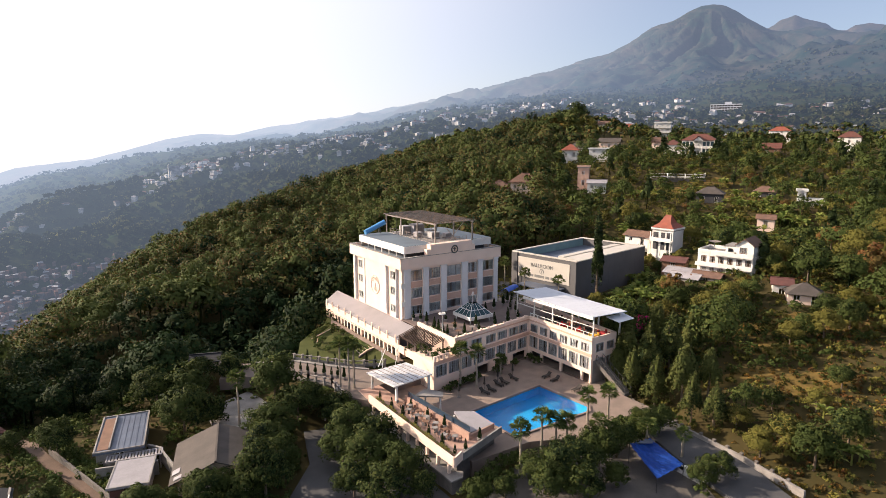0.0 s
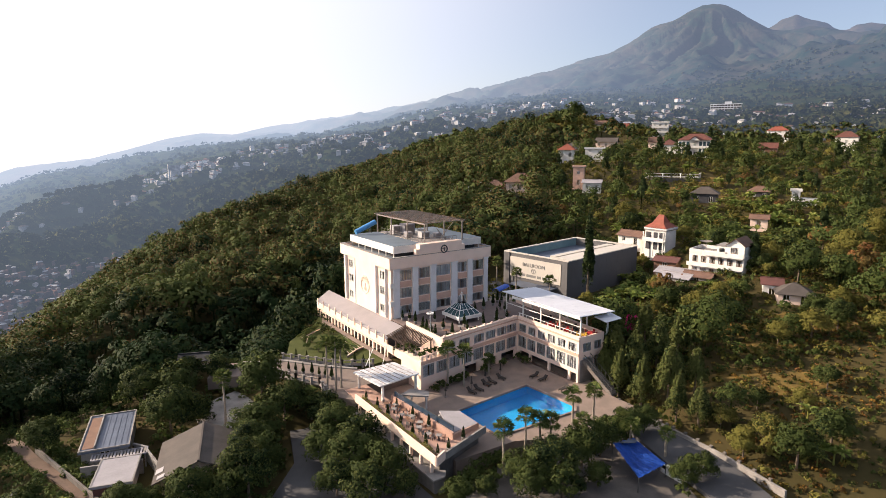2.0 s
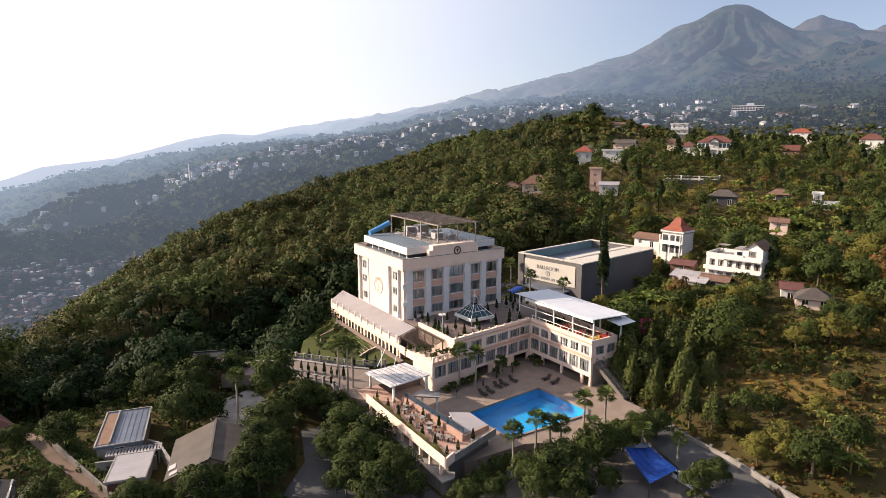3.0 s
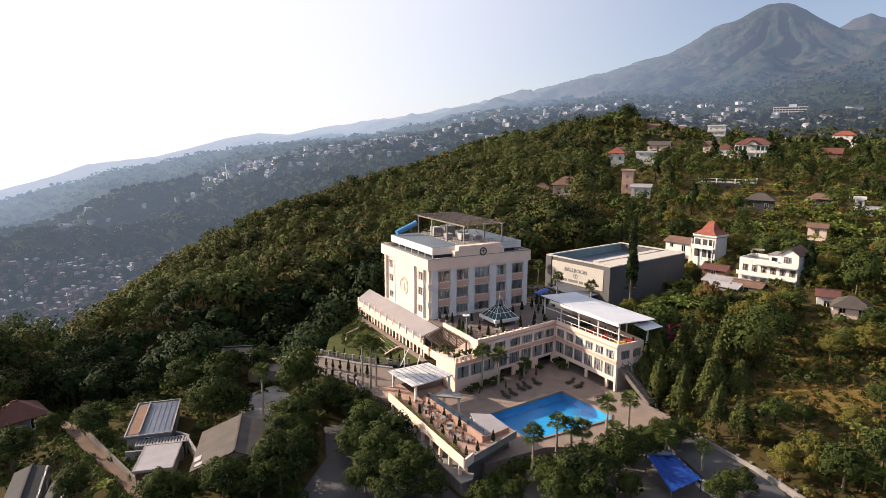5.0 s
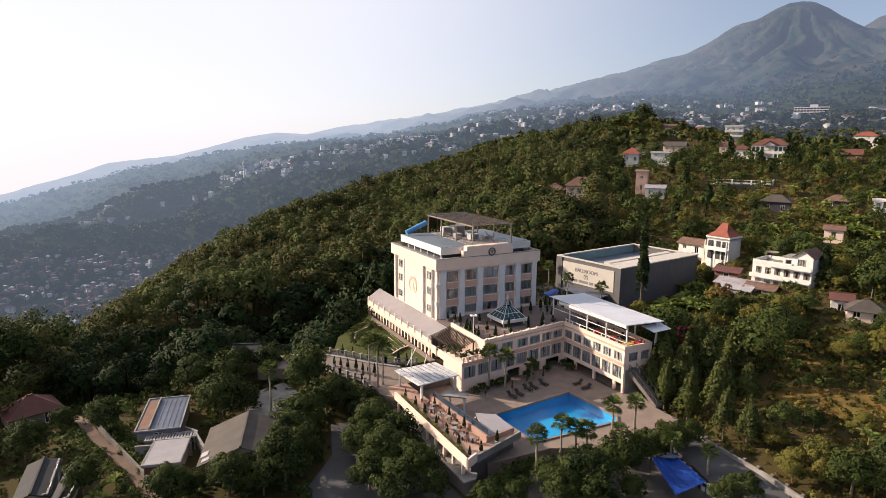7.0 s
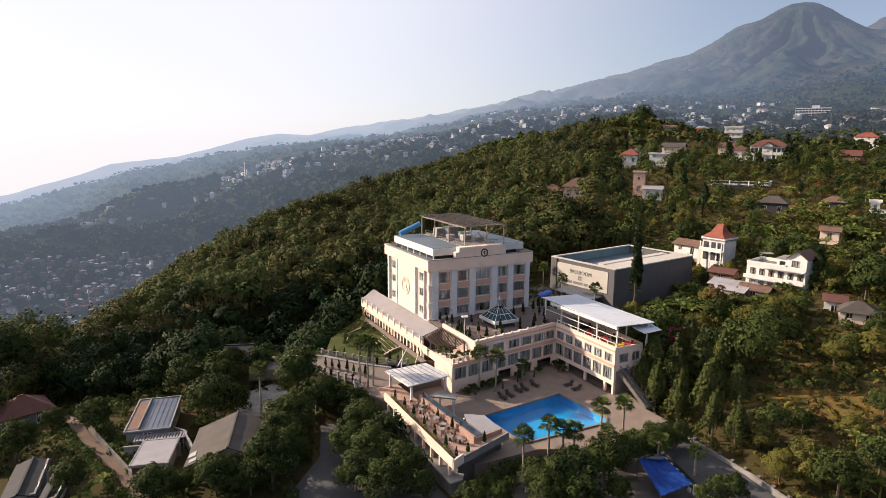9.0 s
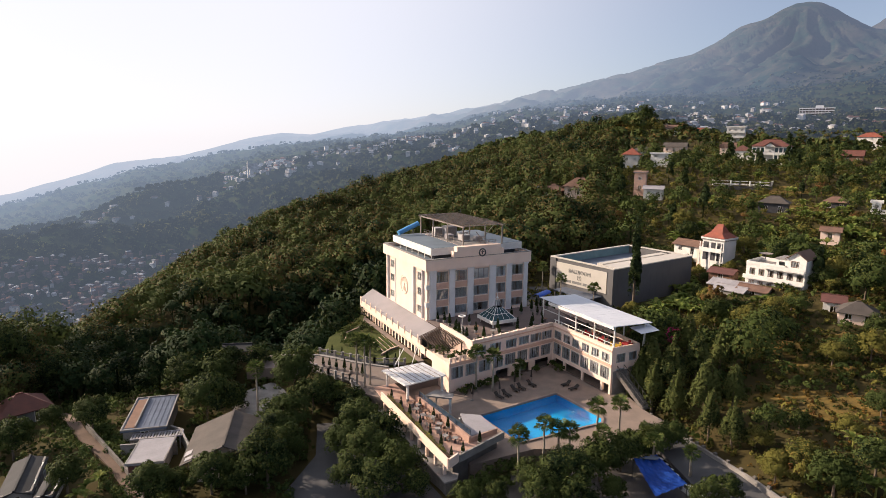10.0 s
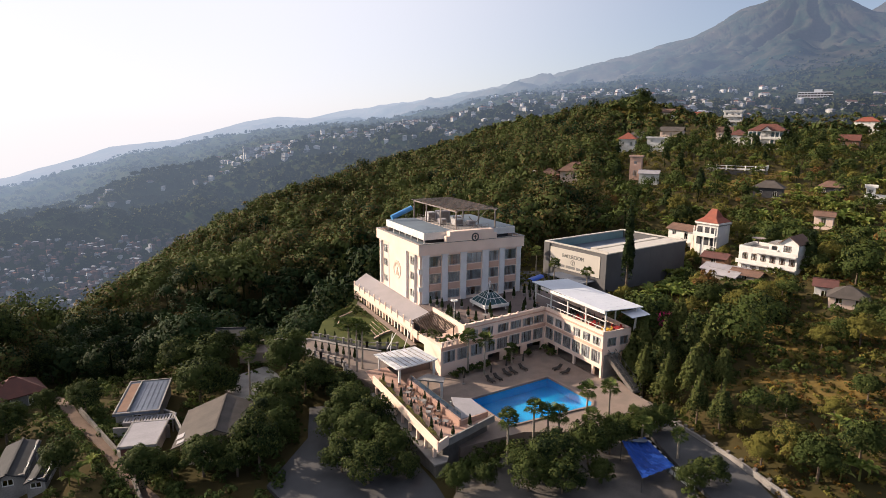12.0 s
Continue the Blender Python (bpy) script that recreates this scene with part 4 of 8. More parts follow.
for x, y, h in ((17.6, 18.5, 5.6), (20.5, 12.0, 4.2), (10.4, 19.5, 5.0)):
    a = thing("antenna_mast", pose(x, y, 21.0), "thin steel antenna mast on the roof", "antenna")
    part("mast", Shape().cyl(0, 0, 0, h, 0.05, 0.03, 6), METAL, a)
    part("crossbar", Shape().bar((-0.5, 0, h - 0.4), (0.5, 0, h - 0.4), 0.04).bar((-0.35, 0, h - 0.8), (0.35, 0, h - 0.8), 0.04), METAL, a)

# ---- annex ----
an = thing("hotel_annex", pose(-0.5, 13, 1.6), "long cream annex with a pale flat roof and a sunlit parapet", "hotel")
AI = an.matrix_basis.inverted()
A0, A1 = (-2.7, 28.2), (-2.7, -4.2)
part("roof", Shape(AI).add([(-3.25, -4.2, 5.45), (0.45, -4.2, 7.0), (0.45, 30.0, 7.0), (-3.25, 28.4, 5.45), (-3.25, -4.2, 5.2), (0.45, -4.2, 6.7), (0.45, 30.0, 6.7), (-3.25, 28.4, 5.2)],
                              [(0, 1, 2, 3), (7, 6, 5, 4), (4, 5, 1, 0), (5, 6, 2, 1), (6, 7, 3, 2), (7, 4, 0, 3)]), ANNEXROOF, an, "pale pinkish sloping roof")
part("fascia", wall(Shape(AI), (-3.22, 28.4), (-3.22, -4.2), 3.75, 5.2, 0.22), CREAM, an, "sunlit cream fascia")
part("fascia", wall(Shape(AI), (0.45, 30.0), (-3.1, 28.5), 0.0, 5.44, 0.22), CREAM, an)
part("balcony_parapet", wall(Shape(AI), (-3.22, -4.25), (-3.22, -10.4), 3.0, 4.4, 0.22), CREAM, an, "sunlit balcony parapet")
part("floor", Shape(AI).box(-3.1, 0.6, -10.4, 28.3, 3.3, 3.496), CREAM, an)
for i in range(12):
    y = 27.6 - i * 3.1
    part("post", Shape(AI).box(-3.38, -3.23, y - 0.15, y + 0.15, 4.6 if y > -4 else 3.0, 6.05 if y > -4 else 4.6), CREAM, an)
gaps = [(0.5 + i * 1.6, 1.55 + i * 1.6, 0.7, 3.15) for i in range(20)]
part("lower_wall", wall(Shape(AI), A0, A1, 0.2, 3.75, 0.4, gaps), CREAM, an)
for i, h in enumerate(gaps):
    if i % 3 == 1:
        part("door", Shape(AI).box(-2.2, -2.12, A0[1] - h[1], A0[1] - h[0], 0.7, 3.15), WOOD, an)
    else:
        window(an, AI, A0, A1, h, 2, 0, METAL, False)
# Dark panel paints in the unlit depth behind the openings.
part("inner_wall", Shape(AI).box(-1.9, -1.8, -3.9, 28.0, 0.7, 3.74), DARK, an, "dark panel for the shade behind the openings")
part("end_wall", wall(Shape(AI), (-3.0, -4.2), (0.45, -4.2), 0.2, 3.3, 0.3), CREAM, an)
# Another dark panel for the shade below the roof's end.
part("end_recess", Shape(AI).box(-2.9, 0.4, -3.6, -3.4, 3.5, 5.3), DARK, an, "dark panel for the shade under the roof's end")
for i in range(4):
    x = -3.1 + i * 1.15
    part("baluster_post", Shape(AI).box(x - 0.14, x + 0.14, -10.55, -10.27, 3.5, 4.35), CREAM, an)
part("handrail", Shape(AI).box(-3.2, 0.6, -10.52, -10.3, 4.354, 4.5), CREAM, an)
part("lower_end", wall(Shape(AI), (-3.0, -10.4), (0.6, -10.4), 0.0, 3.3, 0.3), CREAM, an)

# ---- front block and wing ----
bl = thing("hotel_room_block", pose(8, -12, 0), "cream two-storey room block with salmon bands below a roof terrace", "hotel")
BI = bl.matrix_basis.inverted()
D0, D1 = (-3.9, -17.05), (20.0, -13.76)
run = (Vector(D1) - Vector(D0)).length


def on_front(x):
    return (x + 3.9) * run / 23.9


up = [(on_front(x), on_front(x) + 2.5, 5.35, 6.9) for x in (1.4, 4.8, 8.4, 11.4, 14.4, 17.1)]
low = [(on_front(-3.4 + i * 2.92), on_front(-3.4 + i * 2.92) + 2.45, 2.2, 4.3) for i in range(8)]
arc = [(on_front(6.2), on_front(9.2), 0, 1.7), (on_front(11.0), on_front(14.2), 0, 1.7), (on_front(15.6), on_front(19.2), 0, 1.7)]
U0 = (0.9, -16.39)
part("lower_wall", wall(Shape(BI), D0, D1, -0.6, 5.0, 0.35, low + arc), CREAM, bl)
shift = (Vector(U0) - Vector(D0)).length
part("upper_wall", wall(Shape(BI), U0, D1, 5.0, 8.1, 0.35, [(a - shift, b - shift, c, d) for a, b, c, d in up]), CREAM, bl)
for i, h in enumerate(up):
    window(bl, BI, D0, D1, h, 4, i)
for i, h in enumerate(low):
    window(bl, BI, D0, D1, h, 5, i + 2)
d = Vector((D1[0] - D0[0], D1[1] - D0[1])).normalized()
FM = Matrix.Translation((*D0, 0)) @ Matrix.Rotation(math.atan2(d.y, d.x), 4, "Z")
part("band", Shape(BI @ FM).box(0, run - 0.05, -0.10, -0.004, 4.5, 5.1), PINK, bl, "salmon string course")
part("band", Shape(BI @ FM).box(shift, run - 0.1, -0.16, -0.004, 7.45, 7.65), PINK, bl, "salmon string course")
part("coping", Shape(BI @ FM).box(shift - 0.1, run - 0.05, -0.12, 0.45, 8.104, 8.22), CREAM, bl)
# Dark back panels paint in the shade of the ground-floor openings.
for h in arc:
    part("recess", Shape(BI @ FM).box(h[0], h[1], 2.2, 2.3, -0.1, 1.8), DARK, bl, "dark panel for shade in the ground-floor recess")
part("floor", Shape(BI).prism([(-3.6, -16.7), (19.9, -13.4), (20.3, -4), (2.2, -4), (2.2, -10), (-3.6, -10.9)], 4.75, 4.95), CREAM, bl)
part("end_wall", wall(Shape(BI), (-3.9, -10.6), (-3.9, -17.05), -0.6, 5.0, 0.3), CREAM, bl)
part("end_wall", wall(Shape(BI), (0.9, -4.3), (0.9, -16.35), 4.9, 8.0, 0.3), CREAM, bl, "sunlit end wall")
part("terrace_floor", Shape(BI).prism([(1.21, -16.0), (19.9, -13.4), (28.0, -13.4), (28.0, 0.49), (0.5, 0.49), (0.5, -4.25), (1.21, -4.25)], 7.1, 7.35), TERRACE, bl, "worn dark brown terrace tiles")
for i in range(4):
    x = -3.6 + i * 1.0
    part("baluster_post", Shape(BI).box(x - 0.15, x + 0.15, -17.0 + i * 0.14, -16.7 + i * 0.14, 5.0, 6.0), CREAM, bl)
part("balcony_rail", Shape(BI).bar((-3.7, -16.85, 5.9), (-0.7, -16.45, 5.9), 0.16), CREAM, bl)
for i in range(10):
    x = 1.4 + i * 1.95
    y = -16.54 + 0.1375 * x + 0.15
    part("pier", Shape(BI).box(x - 0.15, x + 0.15, y - 0.15, y + 0.15, 8.22, 8.45), CREAM, bl)

sp = thing("side_pergola", pose(-1.4, -9.4, 3.5), "dark timber pergola with sloping slats over the side balcony", "pergola")
PJ = sp.matrix_basis.inverted()
for x, z in ((-3.0, 5.9), (0.5, 7.0)):
    for y in (-10.1, -7.3, -4.5):
        part("post", Shape(PJ).box(x - 0.09, x + 0.09, y - 0.09, y + 0.09, 3.5, z), OLDWOOD, sp)
    part("beam", Shape(PJ).box(x - 0.08, x + 0.08, -13.6, -4.25, z, z + 0.2), OLDWOOD, sp)
    part("post", Shape(PJ).box(x - 0.09, x + 0.09, -13.4, -13.22, 4.95, z), OLDWOOD, sp)
for i in range(21):
    y = -13.5 + i * 0.46
    part("slat", Shape(PJ).bar((-3.4, y, 5.98), (0.8, y, 7.3), 0.11), OLDWOOD, sp)
wg = thing("hotel_wing", pose(24, -22, 0), "cream hotel wing with salmon bands and a rooftop restaurant", "hotel")
WI = wg.matrix_basis.inverted()
W0, W1, W2 = (20.0, -13.7), (20.0, -29.5), (26.2, -29.5)
up = [(0.6 + i * 2.55, 2.5 + i * 2.55, 5.35, 6.9) for i in range(6)]
low = [(0.4 + i * 2.55, 2.55 + i * 2.55, 2.3, 4.5) for i in range(6)]
arc = [(0.9, 3.4, 0, 1.6), (3.9, 8.4, 0, 1.6), (8.9, 13.4, 0, 1.6), (13.9, 15.4, 0, 1.6)]
part("side_wall", wall(Shape(WI), W0, W1, -0.6, 8.1, 0.35, up + low + arc), CREAM, wg)
for i, h in enumerate(up + low):
    window(wg, WI, W0, W1, h, 3 if i < 6 else 4, i)
# Dark back panel paints in the arcade's shade.
part("recess", Shape(WI).box(22.4, 22.6, -29.1, -13.8, -0.1, 1.9), DARK, wg, "dark panel for shade in the ground-floor arcade")
ends = [(0.64, 2.64, 5.35, 6.9), (3.44, 5.24, 5.35, 6.9), (0.64, 2.64, 2.3, 4.3), (3.44, 5.24, 2.3, 4.3)]
W1B = (20.36, -29.5)
part("end_wall", wall(Shape(WI), W1B, W2, -0.6, 8.1, 0.35, ends), CREAM, wg)
for i, h in enumerate(ends):
    window(wg, WI, W1B, W2, h, 2, i)
part("back_wall", wall(Shape(WI), W2, (28.4, -4), -0.6, 8.1, 0.35), CREAM, wg)
for z0, z1 in ((4.75, 5.2), (7.4, 7.65)):
    part("band", Shape(WI).box(19.86, 19.996, -29.55, -13.9, z0, z1), PINK, wg, "salmon string course")
part("roof_floor", Shape(WI).prism([(20.36, -29.1), (26.0, -29.1), (28.0, -13.41), (20.36, -13.41)], 7.15, 7.35), DECK, wg)
part("coping", Shape(WI).box(19.9, 20.45, -29.6, -13.8, 8.104, 8.2), CREAM, wg)
for i in range(9):
    part("rail_post", Shape(WI).box(20.1, 20.2, -29.4 + i * 1.9, -29.3 + i * 1.9, 8.2, 8.75), WHITE, wg)
part("rail", Shape(WI).box(20.08, 20.22, -29.5, -13.9, 8.754, 8.83), WHITE, wg)

cn = thing("restaurant_canopy", pose(24, -19, 7.35), "white sheet canopy on slender white posts over the restaurant", "canopy")
CI = cn.matrix_basis.inverted()
part("roof", Shape(CI).add([(19.9, -29.6, 11.75), (28.6, -29.6, 11.35), (29.2, -8.6, 11.35), (20.4, -8.6, 11.75), (19.9, -29.6, 11.87), (28.6, -29.6, 11.47), (29.2, -8.6, 11.47), (20.4, -8.6, 11.87)],
                               [(3, 2, 1, 0), (4, 5, 6, 7), (0, 1, 5, 4), (1, 2, 6, 5), (2, 3, 7, 6), (3, 0, 4, 7)]), SHEET, cn)
for i in range(17):
    y = -29.3 + i * 1.28
    part("seam", Shape(CI).bar((20.1 + i * 0.02, y, 11.872), (28.6 + i * 0.03, y, 11.472), 0.012), SHEET, cn)
s = Shape(CI).box(20.0, 20.06, -29.5, -12.0, 11.25, 11.74)
part("valance", s, WHITE, cn, "plain white valance")
for i in range(5):
    y = -29.2 + i * 4.85
    for x in (20.55, 27.4):
        part("post", Shape(CI).box(x - 0.1, x + 0.1, y - 0.1, y + 0.1, 7.35, 11.36 if x > 25 else 11.72), WHITE, cn)
part("tie_rail", Shape(CI).box(20.5, 20.6, -29.2, -9.8, 9.75, 9.87), WHITE, cn)
part("side_roof", Shape(CI).add([(24.4, -31.4, 10.5), (28.6, -31.2, 10.5), (29.0, -28.4, 10.75), (24.6, -28.4, 10.75), (24.4, -31.4, 10.58), (28.6, -31.2, 10.58), (29.0, -28.4, 10.83), (24.6, -28.4, 10.83)],
                                    [(3, 2, 1, 0), (4, 5, 6, 7), (0, 1, 5, 4), (1, 2, 6, 5), (2, 3, 7, 6), (3, 0, 4, 7)]), SHEET, cn)
part("side_post", Shape(CI).bar((27.0, -29.3, 7.35), (27.0, -29.6, 10.5), 0.16), WHITE, cn)


def cafe_set(x, y, z, cloth, turn):
    """A small table under a cloth, with four chairs."""
    t = thing("cafe_table", pose(x, y, z, 0, 0, turn), "small restaurant table under a coloured cloth", "table", "restaurant tables")
    part("cloth", Shape().prism([(-0.5, -0.5), (0.5, -0.5), (0.5, 0.5), (-0.5, 0.5)], 0.35, 0.76, [(-0.45, -0.45), (0.45, -0.45), (0.45, 0.45), (-0.45, 0.45)]), cloth, t)
    part("leg", Shape().cyl(0, 0, 0, 0.345, 0.06, 0.05), METAL, t)
    for k in range(4):
        c = thing("cafe_chair", pose(x, y, z, 0, 0, turn + 90 * k) @ pose(0, -0.85, 0), "plain restaurant chair drawn up to a table", "chair", "restaurant chairs")
        part("seat", Shape().box(-0.22, 0.22, -0.22, 0.22, 0.42, 0.48), cloth, c)
        part("backrest", Shape().box(-0.22, 0.22, -0.24, -0.19, 0.5, 0.95), cloth, c)
        for a in (-0.19, 0.19):
            for b in (-0.19, 0.19):
                part("leg", Shape().box(a - 0.025, a + 0.025, b - 0.025, b + 0.025, 0, 0.416), METAL, c)


for i in range(8):
    cafe_set(21.9 + (i % 2) * 2.4, -28.2 + (i // 2) * 3.6, 7.35, (YELLOW, RED, RED, FURN, RED, WOOD, FURN, FURN)[i], 15 * i)

# ---- roof terrace ----
gz = thing("pyramid_skylight", pose(11.6, -7.2, 7.35), "teal pyramid skylight with pale ribs and a deep white eave", "skylight")
part("eave", Shape().box(-2.75, 2.75, -2.75, 2.75, 0.75, 1.35), WHITE, gz)
for k in range(4):
    a = 45 + 90 * k
    c, sn = math.cos(radians(a)), math.sin(radians(a))
    part("rib", Shape().bar((c * 3.55, sn * 3.55, 1.38), (c * 0.9, sn * 0.9, 3.35), 0.09), PILASTER, gz)
    part("upper_rib", Shape().bar((c * 1.2, sn * 1.2, 3.1), (0, 0, 5.4), 0.07), PILASTER, gz)
    part("column", Shape().cyl(c * 3.2, sn * 3.2, 0, 0.746, 0.13), WHITE, gz)
    m = Matrix.Rotation(radians(90 * k), 4, "Z")
    part("glass_slope", Shape(m).add([(-2.5, -2.5, 1.354), (2.5, -2.5, 1.354), (0.62, -0.62, 3.3), (-0.62, -0.62, 3.3)], [(0, 1, 2, 3)]), TEAL, gz)
    part("cross_bar", Shape(m).bar((-1.6, -1.62, 2.28), (1.6, -1.62, 2.28), 0.07), PILASTER, gz)
    for x in (-1.3, 0.0, 1.3):
        part("glazing_bar", Shape(m).bar((x, -2.55, 1.38), (x * 0.3, -0.66, 3.32), 0.04), PILASTER, gz)
part("finial", Shape().cyl(0, 0, 5.3, 6.2, 0.05, 0.02), PILASTER, gz)

lp = thing("terrace_lamp", pose(1.4, -11.8, 7.35), "slim lamp post with a flat white ring of lamps", "lamp")
part("post", Shape().cyl(0, 0, 0, 3.9, 0.08, 0.05), WHITE, lp)
s = Shape()
torus(s, Matrix.Translation((0, 0, 3.95)), 0.55, 0.12, 16)
s.bar((-0.5, 0, 3.93), (0.5, 0, 3.93), 0.06).bar((0, -0.5, 3.93), (0, 0.5, 3.93), 0.06)
part("lamp_ring", s, WHITE, lp)


def shrub_mesh(name, n, rx, h, leaf, seed, material):
    """A slim clipped shrub, narrowing upwards."""
    g = np.random.default_rng(seed)
    t, a = g.random(n) ** 1.5, g.uniform(0, 6.283, n)
    r = rx * (1 - t) ** 0.8 * g.uniform(0.82, 1.06, n) * np.clip(0.6 + 4 * t, 0, 1)
    p = np.stack([r * np.cos(a), r * np.sin(a), 0.05 * h + 0.95 * h * t], -1)
    out = np.stack([np.cos(a), np.sin(a), np.full(n, 0.4)], -1)
    side = np.stack([-np.sin(a), np.cos(a), np.zeros(n)], -1)
    k = leaf * g.uniform(0.6, 1.2, (n, 1))
    v = np.stack([p - side * k, p + side * k, p + out * k * 0.5 + [0, 0, 1.4] * k], 1).reshape(-1, 3)
    return soup(name, v, np.arange(3 * n).reshape(n, 3), material)


CYP = [shrub_mesh("foliage", 230, 0.40, 1.9, 0.13, 200 + i, LEAF_CYPRESS) for i in range(3)]
POT = Shape().cyl(0, 0, 0, 0.5, 0.25, 0.33, 10).mesh("pot")


def cypress_pot(x, y, z, size=1.0, k=0):
    t = thing("potted_cypress", pose(x, y, z), "small dark cone-shaped cypress in a pot", "shrub", "potted cypresses")
    part("pot", POT, CONCRETE, t)
    part("foliage", CYP[k % 3], LEAF_CYPRESS, t, m=Matrix.Translation((0, 0, 0.45)) @ Matrix.Scale(size, 4))


for k, (x, y) in enumerate(((1.9, -1.4), (2.7, -2.6), (2.7, -4.7), (2.9, -7.1), (4.9, -10.7), (9.2, -11.3), (13.8, -11.0), (17.7, -10.3), (24.8, -1.8), (25.6, -2.2), (26.7, -2.8), (19.4, -4.0), (22.0, -6.0), (1.8, -8.6), (1.8, -10.0), (1.8, -11.4), (1.8, -12.8), (4.4, -14.3), (8.0, -13.8), (12.2, -13.2), (15.6, -12.8), (18.6, -12.2), (21.5, -8.2), (22.5, -3.2), (6.5, -5.5), (16.4, -5.0))):
    cypress_pot(x, y, 7.35, 0.78 + 0.1 * (k % 3), k)
for k, (x0, y0, x1, y1) in enumerate(((1.0, -15.4, 5.6, -14.8), (6.5, -14.7, 11.0, -14.1), (12.0, -14.0, 17.5, -13.3), (1.6, -12.5, 2.1, -7.5))):
    t = thing("planter", pose((x0 + x1) / 2, (y0 + y1) / 2, 7.35), "low white planter with a clipped hedge on the terrace", "planter", "terrace planters")
    hx, hy = (x1 - x0) / 2, (y1 - y0) / 2
    ang = math.atan2(hy, hx) if hx > hy else math.pi / 2
    ln = math.hypot(hx, hy)
    m = Matrix.Rotation(ang, 4, "Z")
    part("trough", ring(Shape(m), -ln, ln, -0.35, 0.35, 0, 0.45, 0.08), WHITE, t)
    v, f = crown_soup(int(200 * ln), 1.0, 0.5, 0.12, 40, 300 + k)
    v = v * [ln, 0.3, 0.7] + [0, 0, 0.55]
    part("hedge", soup("hedge", (np.array(m.to_3x3()) @ v.T).T, f, LEAF_DEEP), LEAF_DEEP, t)
for i, (x, y, z, r) in enumerate(((-2.2, -9.6, 3.5, 0.8), (-0.6, -9.4, 3.5, 1.0), (-2.4, -7.0, 3.5, 0.9), (-0.4, -6.6, 3.5, 1.1), (-3.0, -15.8, 4.95, 0.8), (-1.6, -15.6, 4.95, 1.0), (0.0, -15.4, 4.95, 0.9), (-2.8, -13.4, 4.95, 1.1), (-2.9, -11.6, 4.95, 0.9))):
    t = thing("potted_shrub", pose(x, y, z), "bushy green potted shrub on a balcony", "shrub", "balcony shrubs")
    part("pot", POT, CONCRETE, t)
    v, f = crown_soup(240, r, r * 0.9, 0.17, 14, 700 + i, lift=0.9)
    part("foliage", soup("foliage", v, f, LEAF_DEEP), LEAF_DEEP, t)
for i, (x, y) in enumerate(((4.0, -13.0), (7.4, -12.6), (6.0, -9.0), (16.5, -11.6), (20.5, -10.5), (3.6, -9.0))):
    t = thing("terrace_table", pose(x, y, 7.35), "small round table on the hotel terrace", "table", "terrace tables")
    part("top", Shape().cyl(0, 0, 0.70, 0.75, 0.55, 0.55, 14), CONCRETE if i % 2 else WOOD, t)
    part("leg", Shape().cyl(0, 0, 0, 0.696, 0.25, 0.05), METAL, t)

# ---- pool and deck ----
POOL = [(-3.9, -26.6), (-3.2, -36.6), (11.6, -37.0), (13.0, -35.6), (12.3, -25.1)]
DECKPOLY = [(-12.0, -13.6), (-12.0, -38.4), (-2.2, -38.7), (4.5, -41.9), (16.5, -44.5), (20.6, -44.0), (20.8, -35.9), (23.0, -29.6), (23.0, -12.0), (10, -11)]


def fill_ring(outer, inner, z):
    """A flat sheet between two outlines."""
    bm = bmesh.new()
    edges = []
    for loop in (outer, inner):
        vs = [bm.verts.new((x, y, z)) for x, y in loop]
        edges += [bm.edges.new((vs[i], vs[(i + 1) % len(vs)])) for i in range(len(vs))]
    bmesh.ops.triangle_fill(bm, use_beauty=True, use_dissolve=False, edges=edges)
    bmesh.ops.recalc_face_normals(bm, faces=bm.faces)
    if sum(f.normal.z for f in bm.faces) < 0:
        bmesh.ops.reverse_faces(bm, faces=bm.faces)
    ext = bmesh.ops.extrude_face_region(bm, geom=bm.faces[:])
    bmesh.ops.translate(bm, verts=[e for e in ext["geom"] if isinstance(e, bmesh.types.BMVert)], vec=(0, 0, -2.4))
    bmesh.ops.recalc_face_normals(bm, faces=bm.faces)
    me = bpy.data.meshes.new("deck")
    bm.to_mesh(me)
    bm.free()
    return me


dk = new("pool_deck", fill_ring(DECKPOLY, POOL, 0.0))
dk.data.materials.append(DECK)
tagged(dk, "pale stone pool deck, half in shade", "terrace", kind="structure")
pl = thing("swimming_pool", pose(5, -31, -1.6), "blue tiled swimming pool with still clear water", "pool")
QI = pl.matrix_basis.inverted()
part("basin_floor", Shape(QI).prism(POOL, -1.6, -1.5), POOLTILE, pl)
for i in range(5):
    part("basin_wall", wall(Shape(QI), POOL[i], POOL[(i + 1) % 5], -1.5, -0.02, 0.12), POOLTILE, pl)
WATERGLASS = glass_mat("clear pool water", (0.12, 0.70, 0.90), -0.5)
wnodes, wlinks = WATERGLASS.node_tree.nodes, WATERGLASS.node_tree.links
wave, wbump = wnodes.new("ShaderNodeTexNoise"), wnodes.new("ShaderNodeBump")
wave.inputs["Scale"].default_value, wbump.inputs["Strength"].default_value, wbump.inputs["Distance"].default_value = 2.2, 0.7, 0.05
wgeo = wnodes.new("ShaderNodeNewGeometry")
wlinks.new(wgeo.outputs["Position"], wave.inputs["Vector"])
wlinks.new(wave.outputs["Fac"], wbump.inputs["Height"])
wlinks.new(wbump.outputs[0], wnodes["Glossy BSDF"].inputs["Normal"])
sv = Shape(QI).add([(x, y, -0.12) for x, y in POOL], [tuple(range(5))])
water_part = part("water", sv, WATERGLASS, pl)
water_part.visible_shadow = False
